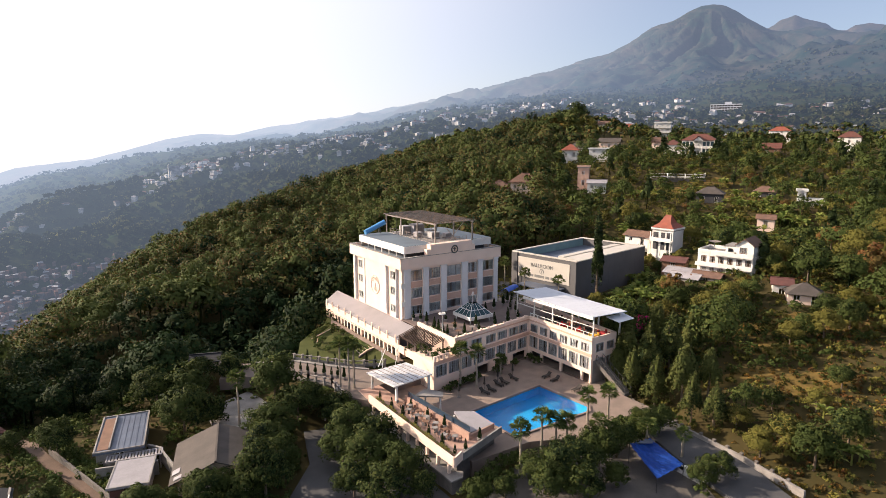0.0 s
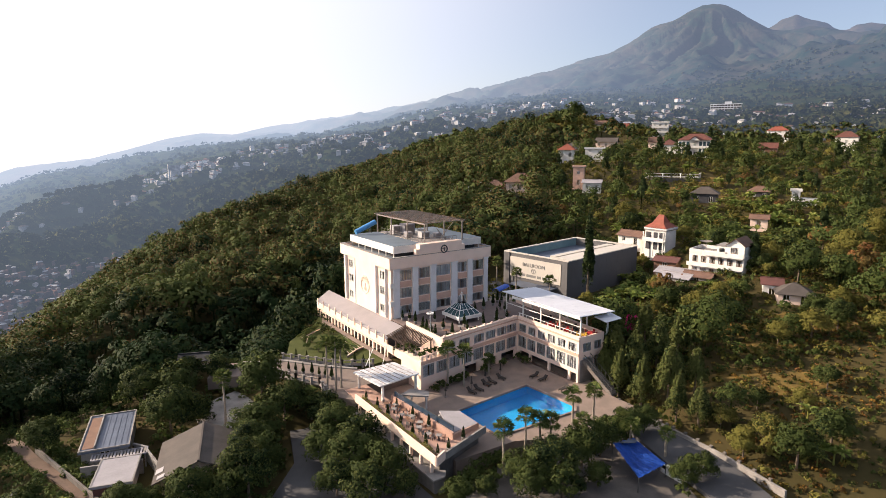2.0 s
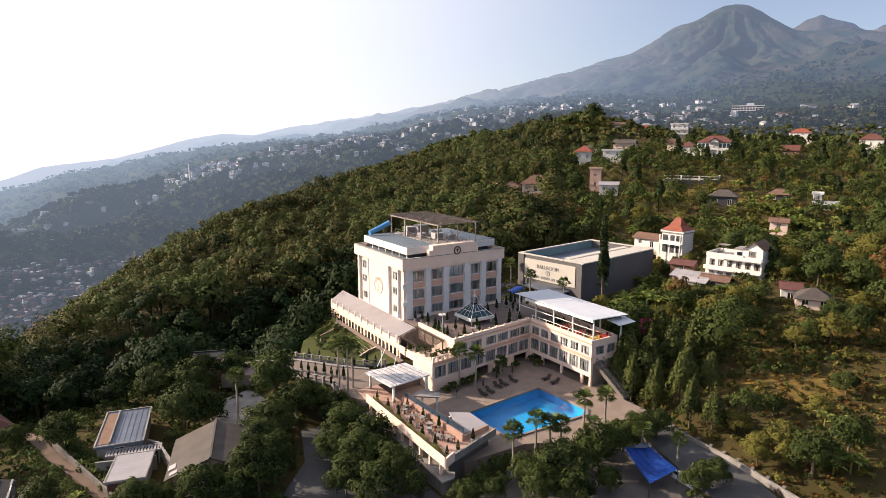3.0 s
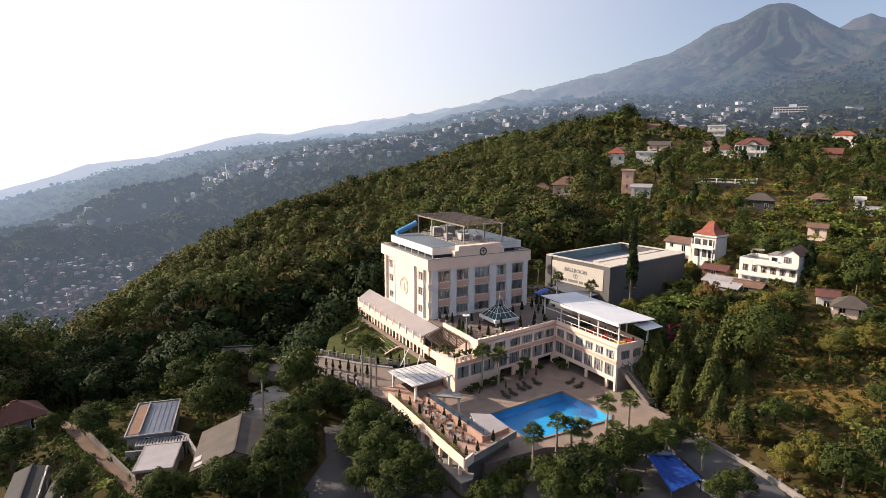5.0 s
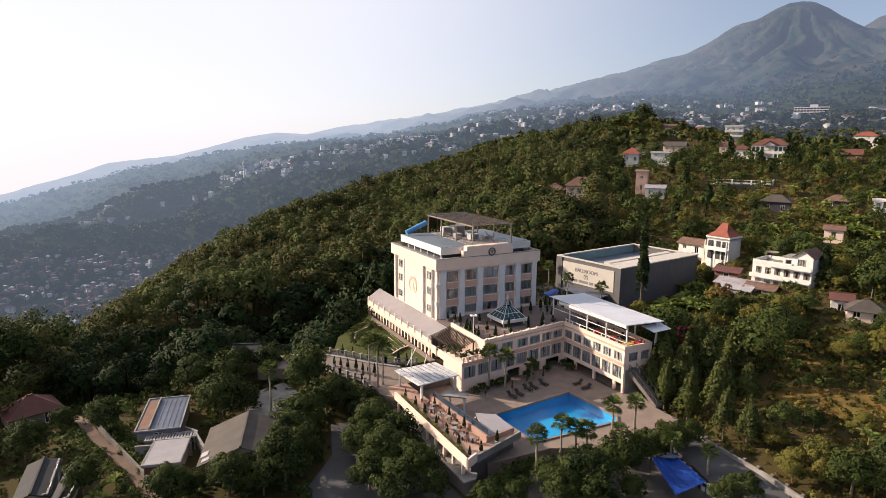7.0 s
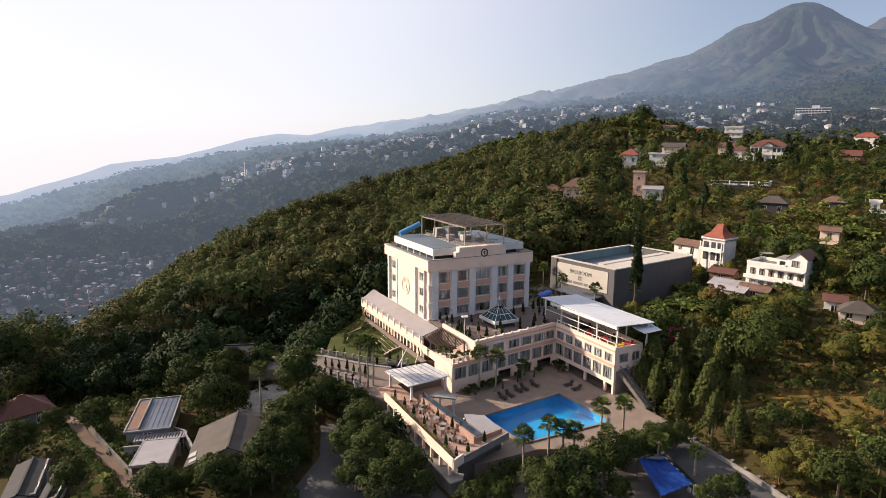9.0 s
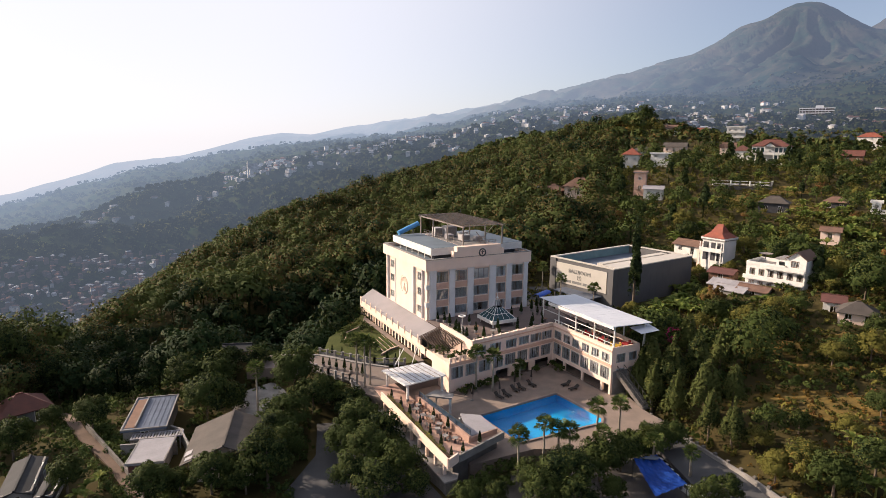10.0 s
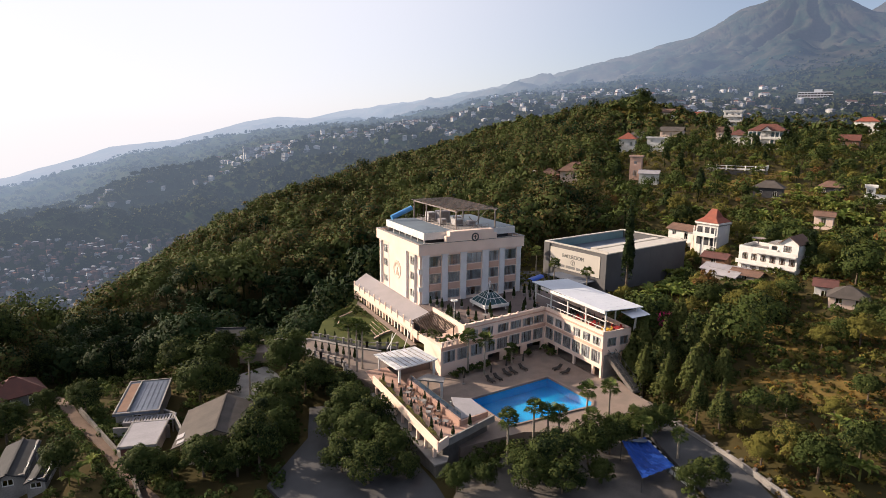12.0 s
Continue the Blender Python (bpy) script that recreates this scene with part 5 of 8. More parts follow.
for i in range(5):
    a, b = Vector((*POOL[i], 0)), Vector((*POOL[(i + 1) % 5], 0))
    part("coping", Shape(QI).bar(a + Vector((0, 0, 0.03)), b + Vector((0, 0, 0.03)), 0.34), DECK, pl)


def lounger(x, y, turn):
    t = thing("sun_lounger", pose(x, y, 0, 0, 0, turn), "dark wicker sun lounger on the pool deck", "lounger", "sun loungers")
    part("bed", Shape().box(-0.33, 0.33, -0.95, 0.45, 0.3, 0.4), FURN, t)
    part("backrest", Shape().add([(-0.33, 0.45, 0.3), (0.33, 0.45, 0.3), (0.33, 1.0, 0.75), (-0.33, 1.0, 0.75), (-0.33, 0.4, 0.38), (0.33, 0.4, 0.38), (0.33, 0.95, 0.83), (-0.33, 0.95, 0.83)],
                                 [(0, 1, 2, 3), (7, 6, 5, 4), (0, 4, 5, 1), (1, 5, 6, 2), (2, 6, 7, 3), (3, 7, 4, 0)]), FURN, t)
    for a in (-0.28, 0.28):
        for b in (-0.85, 0.4):
            part("leg", Shape().box(a - 0.03, a + 0.03, b - 0.03, b + 0.03, 0, 0.296), FURN, t)


for x, y, a in ((2.6, -22.4, 10), (4.2, -22.2, 6), (6.6, -21.2, 8), (8.0, -21.0, 4), (10.4, -20.6, 8), (15.8, -23.2, -85), (15.9, -25.2, -88), (15.9, -30.2, -86)):
    lounger(x, y, a)
for x, y in ((3.4, -21.3), (7.3, -20.0), (11.2, -19.4), (-1.8, -21.2)):
    t = thing("closed_parasol", pose(x, y, 0), "dark closed parasol on a pole by the pool", "parasol", "pool parasols")
    part("pole", Shape().cyl(0, 0, 0, 2.5, 0.03), METAL, t)
    part("base", Shape().cyl(0, 0, 0, 0.1, 0.3, 0.26, 12), CONCRETE, t)
    part("canopy", Shape().cyl(0, 0, 1.1, 2.4, 0.2, 0.05, 9), FURN, t)

# ---- lower terrace ----
lt = thing("lower_terrace", pose(-13, -29, -2), "raised cafe terrace with a bright cream outer wall", "terrace")
LI = lt.matrix_basis.inverted()
BODY = [(-15.0, -18.0), (-15.1, -39.2), (-14.0, -38.5), (-6.6, -36.2), (-6.4, -35.9), (-11.2, -36.6), (-12.0, -21.4), (-12.3, -13.5), (-15.6, -13.5)]
LPOLY = [(-16.3, -18.0), (-16.4, -40.6), (-14.6, -39.7), (-6.0, -36.9), (-6.2, -35.8), (-11.2, -36.6), (-12.0, -21.4), (-12.3, -13.5), (-16.0, -13.5)]
part("soffit", Shape(LI).prism(LPOLY, 1.6, 1.9), CREAM, lt)
part("body", Shape(LI).prism(BODY, -2.6, 1.596), STONE, lt, "dark stone base with a recessed storey")
part("floor", Shape(LI).prism([(x * 0.985 - 0.19, y * 0.99 - 0.25) for x, y in LPOLY], 1.904, 2.0), TERRACOTTA, lt, "worn terracotta floor")
part("outer_wall", wall(Shape(LI), (-16.45, -18.0), (-16.55, -40.7), 1.75, 2.95, 0.25), CREAM, lt, "sunlit cream parapet")
part("end_wall", wall(Shape(LI), (-16.55, -40.75), (-14.5, -39.75), 1.75, 2.95, 0.25), CREAM, lt)
part("front_wall", wall(Shape(LI), (-14.5, -39.8), (-5.9, -37.0), 1.6, 2.6, 0.25), CONCRETE, lt, "grey concrete parapet")
for k, (x, y, r) in enumerate(((-13.2, -41.6, 1.3), (-10.8, -41.0, 1.5), (-8.2, -40.2, 1.4), (-5.8, -40.0, 1.2), (-12.4, -43.4, 1.5), (-9.6, -43.2, 1.3))):
    h = thing("yard_shrub", pose(x, y, -1.25), "dark leafy shrub at the foot of the terrace", "shrub", "yard shrubs")
    part("foliage", leafy("foliage", *crown_soup(900, r, r * 0.9, 0.16, 26, 760 + k, lift=r * 0.55, jitter=0.3), LEAF_DEEP), LEAF_DEEP, h)
    part("stem", Shape().cyl(0, 0, -0.1, r * 0.6, 0.07), BARK, h)
part("ledge", Shape(LI).prism([(-17.1, -18.5), (-17.2, -41.1), (-15.4, -41.0), (-14.6, -39.9), (-15.2, -39.4), (-15.3, -18.5)], 0.1, 0.3), CONCRETE, lt, "pale ledge at the wall's foot")
part("ledge_foot", Shape(LI).box(-16.8, -15.3, -40.6, -18.8, -2.4, 0.1), STONE, lt)
part("inner_wall", wall(Shape(LI), (-12.05, -21.4), (-11.25, -36.6), 2.0, 2.95, 0.3), TERRACOTTA, lt, "terracotta inner wall")
part("inner_wall", wall(Shape(LI), (-11.25, -36.65), (-6.3, -35.85), 2.0, 2.7, 0.3), TERRACOTTA, lt)
part("glass_screen", wall(Shape(LI), (-11.75, -22.0), (-10.95, -36.4), 2.954, 3.75, 0.06), SCREEN, lt, "dark glass wind screen")
part("screen_rail", Shape(LI).bar((-11.72, -22, 3.79), (-10.92, -36.4, 3.79), 0.07), METAL, lt)
for i in range(9):
    y = -19.3 - i * 2.5
    part("wall_pier", Shape(LI).box(-16.5, -16.1, y - 0.15, y + 0.15, 0.3, 1.6), CREAM, lt)
for i in range(6):
    h = thing("clipped_hedge", pose(-15.75, -20.5 - i * 3.4, 2.0), "low green hedge behind the terrace parapet", "hedge", "terrace hedges")
    v, f = crown_soup(420, 1.0, 1.0, 0.12, 50, 320 + i)
    h2 = part("leaves", soup("leaves", v * [0.34, 1.8, 0.5] + [0, 0, 0.75], f, LEAF_LIGHT), LEAF_LIGHT, h)
    part("soil_bed", Shape().box(-0.35, 0.35, -1.6, 1.6, 0, 0.55), DIRT, h)
for k, (x, y) in enumerate(((-15.1, -19.2), (-15.0, -22.6), (-15.1, -26.0), (-15.0, -29.4), (-15.1, -32.8), (-15.2, -36.2), (-15.2, -39.0), (-13.4, -38.8), (-10.2, -37.6), (-12.5, -24), (-12.3, -28.2), (-12.0, -32.0))):
    cypress_pot(x, y, 2.0, 0.62 + 0.08 * (k % 3), k)
for i in range(12):
    x, y = -13.7 + (i % 2) * 0.9, -23.0 - i * 1.15
    t = thing("cafe_table", pose(x, y, 2.0, 0, 0, 20 * i), "small pale table on the cafe terrace", "table", "cafe tables")
    part("top", Shape().box(-0.38, 0.38, -0.38, 0.38, 0.7, 0.75), CONCRETE if i % 3 else WOOD, t)
    part("leg", Shape().cyl(0, 0, 0, 0.696, 0.2, 0.05), METAL, t)
    for k in (0, 180):
        c = thing("cafe_chair", pose(x, y, 2.0, 0, 0, 20 * i + k) @ pose(0, -0.68, 0), "small terrace chair beside a table", "chair", "cafe chairs")
        part("seat", Shape().box(-0.2, 0.2, -0.2, 0.2, 0.42, 0.46), WOOD if i % 2 else CONCRETE, c)
        part("backrest", Shape().box(-0.2, 0.2, -0.22, -0.18, 0.48, 0.9), WOOD if i % 2 else CONCRETE, c)
        for a in (-0.17, 0.17):
            for b in (-0.17, 0.17):
                part("leg", Shape().box(a - 0.02, a + 0.02, b - 0.02, b + 0.02, 0, 0.416), METAL, c)
pv = thing("poolside_roof", pose(-8.2, -33, 0), "blue-grey sheet roof of the poolside bar", "shelter")
for x, y in ((-10.6, -35.6), (-6.9, -35.2), (-9.2, -30.4), (-6.9, -31.2)):
    part("post", Shape(pose(8.2, 33, 0)).box(x - 0.1, x + 0.1, y - 0.1, y + 0.1, 0, 2.5), WHITE, pv)
part("roof", Shape(pose(8.2, 33, 0)).prism([(-11.0, -36.1), (-6.4, -35.8), (-6.3, -31.3), (-8.7, -29.6)], 2.5, 2.72), PALESHEET, pv)
part("counter", Shape(pose(8.2, 33, 0)).box(-9.8, -7.2, -34.6, -33.9, 0, 1.05), WOOD, pv)
pv = thing("poolside_roof", pose(-9, -24, 0), "small grey slab roof over the terrace stair", "shelter")
part("roof", Shape(pose(9, 24, 0)).prism([(-11.3, -22.8), (-7.9, -25.6), (-6.9, -24.2), (-8.6, -21.6)], 3.1, 3.3), CONCRETE, pv)
for x, y in ((-10.6, -23.0), (-8.0, -25.0), (-7.4, -24.2), (-8.8, -22.1)):
    part("post", Shape(pose(9, 24, 0)).box(x - 0.1, x + 0.1, y - 0.1, y + 0.1, 0.0, 3.1), WHITE, pv)

cp = thing("entrance_canopy", pose(-10.3, -17, 2.0), "translucent white sheet canopy over the entrance", "canopy")
KI = cp.matrix_basis.inverted()
CPOLY = [(-13.5, -20.9), (-6.1, -19.8), (-7.1, -13.3), (-14.4, -13.6)]
part("roof", Shape(KI).prism(CPOLY, 4.55, 4.66), OLDSHEET, cp)
part("edge", Shape(KI).bar((-13.5, -20.95, 4.55), (-6.1, -19.85, 4.55), 0.2).bar((-13.55, -20.9, 4.55), (-14.45, -13.6, 4.55), 0.2).bar((-6.05, -19.8, 4.55), (-7.05, -13.3, 4.55), 0.2), WHITE, cp)
for i in range(1, 8):
    f = i / 8
    a = Vector((-13.5, -20.9, 4.69)).lerp(Vector((-6.1, -19.8, 4.69)), f)
    b = Vector((-14.4, -13.6, 4.69)).lerp(Vector((-7.1, -13.3, 4.69)), f)
    part("seam", Shape(KI).bar(a, b, 0.07), GALV, cp)
for x, y in ((-13.0, -20.6), (-6.6, -19.7), (-13.8, -14.2), (-7.4, -13.9)):
    part("post", Shape(KI).box(x - 0.16, x + 0.16, y - 0.16, y + 0.16, 2.0, 4.5), WHITE, cp)
for x0, y0, x1, y1 in ((-11.5, -13.4, -9.8, -10.2), (-9.0, -13.3, -6.4, -10.0), (-11.8, -12.6, -9.0, -10.0)):
    part("stay", Shape(KI).bar((x0, y0, 4.7), (x1, y1, 6.4), 0.1), WHITE, cp)

# ---- drive, roads and gardens ----


def slab(name, poly, z, material, label, category="road", depth=0.35, kind="structure"):
    """A paved surface with real thickness."""
    area = sum(a[0] * b[1] - a[1] * b[0] for a, b in zip(poly, poly[1:] + poly[:1]))
    ob = part(name, Shape().prism(poly if area > 0 else poly[::-1], z - depth, z), material)
    return tagged(ob, label, category, kind=kind)


slab("pavement_drive", [(-30, 10), (-19.6, 5.0), (-14.4, -2.2), (-10.6, -6.3), (-4.0, -10.2), (-4.0, -13.2), (-12.2, -13.4), (-16.0, -13.4), (-16.2, -18), (-18.6, -14.5), (-18.1, -9.0), (-20.7, -4.9), (-22.7, -0.4), (-33, 4)], 1.9, PAVING, "warm grey paved entrance drive", depth=2.0)
slab("road_street", [(-36, -33), (-28.5, -24), (-25.5, -14), (-21.8, -14), (-19.5, -22), (-17.5, -32), (-17.4, -42), (-19, -56), (-30, -56)], -1.7, ASPHALT, "dark worn street between garden walls", depth=0.8)
slab("pavement_parking", [(-36.5, -1), (-29.0, 2), (-27.5, -4), (-31.0, -14), (-37, -10)], -0.55, CONCRETE, "pale concrete parking yard", depth=0.8)
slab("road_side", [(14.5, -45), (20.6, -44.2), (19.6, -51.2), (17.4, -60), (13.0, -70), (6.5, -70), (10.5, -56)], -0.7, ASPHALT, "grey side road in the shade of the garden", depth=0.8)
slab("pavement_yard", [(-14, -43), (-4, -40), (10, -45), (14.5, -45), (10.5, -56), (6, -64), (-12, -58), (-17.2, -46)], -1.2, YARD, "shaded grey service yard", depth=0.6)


def ribbon(name, pts, width, material, label, lift=0.12):
    """A path that follows the ground."""
    v, f = [], []
    for i, (x, y) in enumerate(pts):
        p, n = pts[max(0, i - 1)], pts[min(len(pts) - 1, i + 1)]
        d = Vector((n[0] - p[0], n[1] - p[1])).normalized()
        for k in (-1, -0.33, 0.33, 1):
            px, py = x - d.y * width * k / 2, y + d.x * width * k / 2
            v.append((px, py, max(float(land(px, py)), float(land(x, y))) + lift))
            v.append((px, py, float(land(px, py)) - 0.5))
        if i:
            o = 8 * i
            f += [(o - 8 + 2 * k, o - 6 + 2 * k, o + 2 + 2 * k, o + 2 * k) for k in range(3)] + [(o - 8, o, o + 1, o - 7), (o - 2, o - 1, o + 7, o + 6)]
    s = Shape()
    s.add(v, f)
    return tagged(part(name, s, material), label, "path", kind="structure")


ribbon("dirt_path", [(-62.9 + 17.2 * f + 0.3 * math.sin(f * 15), 14 - 52 * f) for f in [i / 26 for i in range(27)]], 1.6, DIRT, "brown dirt path past the houses", 0.3)
lawn = slab("lawn", [(-18.8, 5.6), (-11.9, -3.8), (-7.2, -6.4), (-3.5, -6.0), (-3.5, 27.0), (-6.5, 22.0), (-15.0, 14.0)], 2.05, LAWN, "sunny sloping lawn beside the annex", "lawn", depth=2.0)
slab("pavement_walk", [(-4.6, -6.5), (-3.45, -6.5), (-3.45, 25.0), (-5.6, 20.5), (-4.6, 16)], 2.1, DECK, "pale garden walk", depth=0.3)



def balustrade(name, pts, z, label, gap=1.6, h=1.0, material=None):
    """Piers with caps, two rails and thin balusters along a line."""
    material = material or CREAM
    t = thing(name, pose(pts[0][0], pts[0][1], z), label, "balustrade")
    inv = t.matrix_basis.inverted()
    for a, b in zip(pts, pts[1:]):
        a, b = Vector((*a, 0)), Vector((*b, 0))
        n = max(1, round((b - a).length / gap))
        for i in range(n + 1):
            p = a.lerp(b, i / n)
            part("pier", Shape(inv).box(p.x - 0.17, p.x + 0.17, p.y - 0.17, p.y + 0.17, z - 0.5, z + h).box(p.x - 0.23, p.x + 0.23, p.y - 0.23, p.y + 0.23, z + h, z + h + 0.1), material, t)
        for k in (0.3, h - 0.1):
            part("rail", Shape(inv).bar((a.x, a.y, z + k), (b.x, b.y, z + k), 0.13), material, t)
        part("kerb", Shape(inv).bar((a.x, a.y, z + 0.0), (b.x, b.y, z + 0.0), 0.26), material, t)
    return t


balustrade("drive_balustrade", [(-22.9, -0.4), (-20.9, -4.9), (-18.4, -9.0), (-18.9, -14.0)], 1.9, "weathered balustrade along the drive", material=CONCRETE)
balustrade("garden_balustrade", [(-19.4, 5.4), (-12.1, -3.9), (-7.3, -6.5)], 2.1, "weathered balustrade between garden and drive", material=CONCRETE)
kerb = part("kerb", Shape().prism([(-26, 8.2), (-19.2, 5.0), (-14.0, -2.1), (-10.2, -6.2), (-10.6, -6.6), (-14.6, -2.6), (-19.8, 4.5), (-26, 7.6)], 1.9, 2.08), CONCRETE)
tagged(kerb, "pale kerb along the entrance drive", "kerb", kind="structure")
for k, (x, y) in enumerate(((-19.8, -2.0), (-19.0, -3.4), (-17.9, -4.6), (-17.2, -6.0), (-16.4, -6.8), (-15.9, -8.2), (-20.6, -0.8), (-14.2, -0.8), (-13.0, -2.4), (-16.2, 2.0), (-17.6, 3.6), (-9.9, -4.6), (-8.7, -5.6))):
    cypress_pot(x, y, 1.9 if x < -14 and y < 0 else 2.05, 0.72 + 0.1 * (k % 3), k)
for k, (x, y, l, a, w) in enumerate(((-5.6, 6.4, 8.6, 88, 0.22), (-6.6, 5.4, 7.4, 88, 0.22), (-7.6, 4.6, 6.6, 88, 0.22), (-8.6, 4.0, 5.8, 88, 0.22), (-9.9, 16.8, 6.8, 33, 0.55), (-12.4, 13.0, 4.2, 62, 0.45))):
    h = thing("garden_hedge", pose(x, y, 2.05, 0, 0, a), "clipped low green hedge row on the lawn", "hedge", "garden hedges")
    v, f = crown_soup(int(200 * l), 1.0, 1.0, 0.13, 40, 340 + k)
    part("leaves", soup("leaves", v * [l / 1.7, w, w * 1.5] + [0, 0, w * 0.8], f, LEAF_PALM), LEAF_PALM, h)
    part("edging", Shape().box(-l / 2, l / 2, -w - 0.22, -w - 0.05, 0, 0.14), CREAM, h)
lw = thing("garden_wall", pose(-7, 1, 2.05), "low stepped wall round the lower lawn", "wall")
for a, b in (((-9.5, -0.8), (-6.8, 1.2)), ((-6.8, 1.2), (-4.9, 1.9))):
    part("wall_piece", wall(Shape(lw.matrix_basis.inverted()), a, b, 2.0, 2.45, 0.22), STONE, lw)
    part("cap", Shape(lw.matrix_basis.inverted()).bar((*a, 2.48), (*b, 2.48), 0.16), CREAM, lw)
for k, (x, y, r) in enumerate(((-11.6, 11.0, 1.0), (-10.7, 6.7, 1.1), (-10.5, 3.0, 1.0), (-8.7, 9.5, 0.8), (-12.6, 5.4, 0.9), (-13.6, 8.4, 0.9), (-11.8, 1.0, 0.8))):
    h = thing("flowering_shrub", pose(x, y, 2.05), "loose flowering garden shrub on the lawn", "shrub", "flowering shrubs")
    v, f = crown_soup(420, r, r * 0.9, 0.15, 22, 395 + k, lift=r * 0.7)
    part("foliage", soup("foliage", v, f, LEAF_PALM), LEAF_PALM, h)
    part("stem", Shape().cyl(0, 0, -0.2, r * 0.6, 0.06), BARK, h)
for k, (x, y) in enumerate(((-2.0, -18.2), (-0.2, -17.9), (1.9, -17.4), (3.6, -17.3), (5.4, -17.1), (9.9, -16.5), (14.9, -15.9), (19.0, -15.4), (18.9, -17.6))):
    h = thing("deck_shrub", pose(x, y, 0), "dark leafy shrub against the wall of the pool deck", "shrub", "deck shrubs")
    v, f = crown_soup(420, 1.0, 0.9, 0.2, 18, 380 + k, lift=0.7)
    part("foliage", soup("foliage", v, f, LEAF_DEEP), LEAF_DEEP, h)
    part("stem", Shape().cyl(0, 0, 0, 0.7, 0.06), BARK, h)
for k, (x, y) in enumerate(((-6.6, 20.4), (-6.2, 17.7), (-6.1, 15.4), (-6.2, 13.0), (-7.6, 15.0))):
    h = thing("round_shrub", pose(x, y, 2.05), "round clipped shrub on the lawn", "shrub", "round shrubs")
    v, f = crown_soup(260, 0.9, 0.85, 0.15, 18, 360 + k, lift=0.6)
    part("foliage", soup("foliage", v, f, LEAF_DEEP), LEAF_DEEP, h)
    part("stem", Shape().cyl(0, 0, -0.2, 0.6, 0.08), BARK, h)

kb = thing("retaining_wall", pose(20, -48, -1), "long pale kerb wall with posts along the side road", "wall")
KW = kb.matrix_basis.inverted()
RIM = [(21.0, -35.8), (19.9, -44.0), (19.6, -48.6), (18.8, -57.0), (17.0, -66)]
for i, (a, b) in enumerate(zip(RIM, RIM[1:])):
    part("wall", wall(Shape(KW), b, a, -1.8, -0.2, 0.35), CONCRETE, kb)
    for j in range(4):
        p = Vector(a).lerp(Vector(b), j / 4)
        part("post", Shape(KW).box(p.x - 0.2, p.x + 0.2, p.y - 0.2, p.y + 0.2, -0.3, 0.1), STONE, kb)
st = thing("outdoor_stair", pose(21, -32, 0), "grey outdoor stair with a steel rail down from the wing", "stairs")
SI = st.matrix_basis.inverted()
for i in range(22):
    part("step", Shape(SI).box(21.0, 22.5, -29.9 - i * 0.29, -29.6 - i * 0.29, max(-0.3, 3.2 - i * 0.18), 4.0 - i * 0.18), STONE, st)
for x in (21.0, 22.5):
    part("handrail", Shape(SI).bar((x, -29.8, 5.0), (x, -36.1, 1.0), 0.07), METAL, st)
    for i in range(8):
        part("rail_post", Shape(SI).bar((x, -29.8 - i * 0.88, 3.95 - i * 0.55), (x, -29.8 - i * 0.88, 5.0 - i * 0.56), 0.05), METAL, st)
part("landing", Shape(SI).box(20.4, 23.5, -29.58, -29.52, -0.4, 4.0), CONCRETE, st)

tp = thing("blue_tarpaulin", pose(6.5, -52, -1.2), "bright blue tarpaulin stretched over poles", "tarpaulin")
bm = bmesh.new()
corners = [Vector((6.0, -48.9, 1.7)), Vector((9.5, -49.4, 1.6)), Vector((8.9, -55.0, 0.7)), Vector((3.3, -55.2, 0.7))]
n = 14
grid = [[bm.verts.new(tp.matrix_basis.inverted() @ (corners[0].lerp(corners[1], i / n).lerp(corners[3].lerp(corners[2], i / n), j / n) + Vector((0.05 * math.sin(j * 2.1), 0.05 * math.sin(i * 3), -0.35 * math.sin(math.pi * i / n) * math.sin(math.pi * j / n) + 0.08 * math.sin(i * 1.9 + j) * math.cos(j * 1.3))))) for j in range(n + 1)] for i in range(n + 1)]
for i in range(n):
    for j in range(n):
        bm.faces.new((grid[i][j], grid[i][j + 1], grid[i + 1][j + 1], grid[i + 1][j]))
bmesh.ops.solidify(bm, geom=bm.faces[:], thickness=0.03)
me = bpy.data.meshes.new("sheet")
bm.to_mesh(me)
bm.free()
part("sheet", me, TARP, tp)
for c in corners:
    part("pole", Shape(tp.matrix_basis.inverted()).bar((c.x, c.y, -1.25), (c.x, c.y, c.z), 0.08), METAL, tp)
part("ridge_flap", Shape(tp.matrix_basis.inverted()).prism([(6.6, -49.3), (8.8, -49.5), (9.3, -50.3), (8.4, -50.6)], 1.72, 1.76), ZINC, tp, "silver underside turned up")
balustrade("yard_fence", [(11.5, -48.5), (9.8, -53.5), (9.4, -57.5)], -1.1, "white slatted fence beside the tarpaulin", 1.2, 1.1, WHITE)

# ---- ballroom ----
BM = pose(49.1, 1.6, 5.0, 0, 0, 8.5)
br = thing("ballroom_hall", BM, "grey box-shaped ballroom with a cream sign wall", "hall")
BW, BD, BH = 31.5, 20.0, 7.6
part("wall", wall(Shape(), (0, BD), (0, 0), -3.5, BH, 0.4), BALLWALL, br)
part("wall", wall(Shape(), (0.4, 0), (BW, 0), -3.5, BH, 0.4), BALLWALL, br, "shaded long wall")
part("wall", wall(Shape(), (BW, 0.4), (BW, BD), -3.5, BH, 0.4), BALLWALL, br)
part("wall", wall(Shape(), (BW - 0.4, BD), (0.4, BD), -3.5, BH, 0.4), BALLWALL, br)
part("coping", ring(Shape(), -0.12, BW + 0.12, -0.12, BD + 0.12, BH + 0.004, BH + 0.25, 0.75), SIGNBOARD, br, "pale coping")
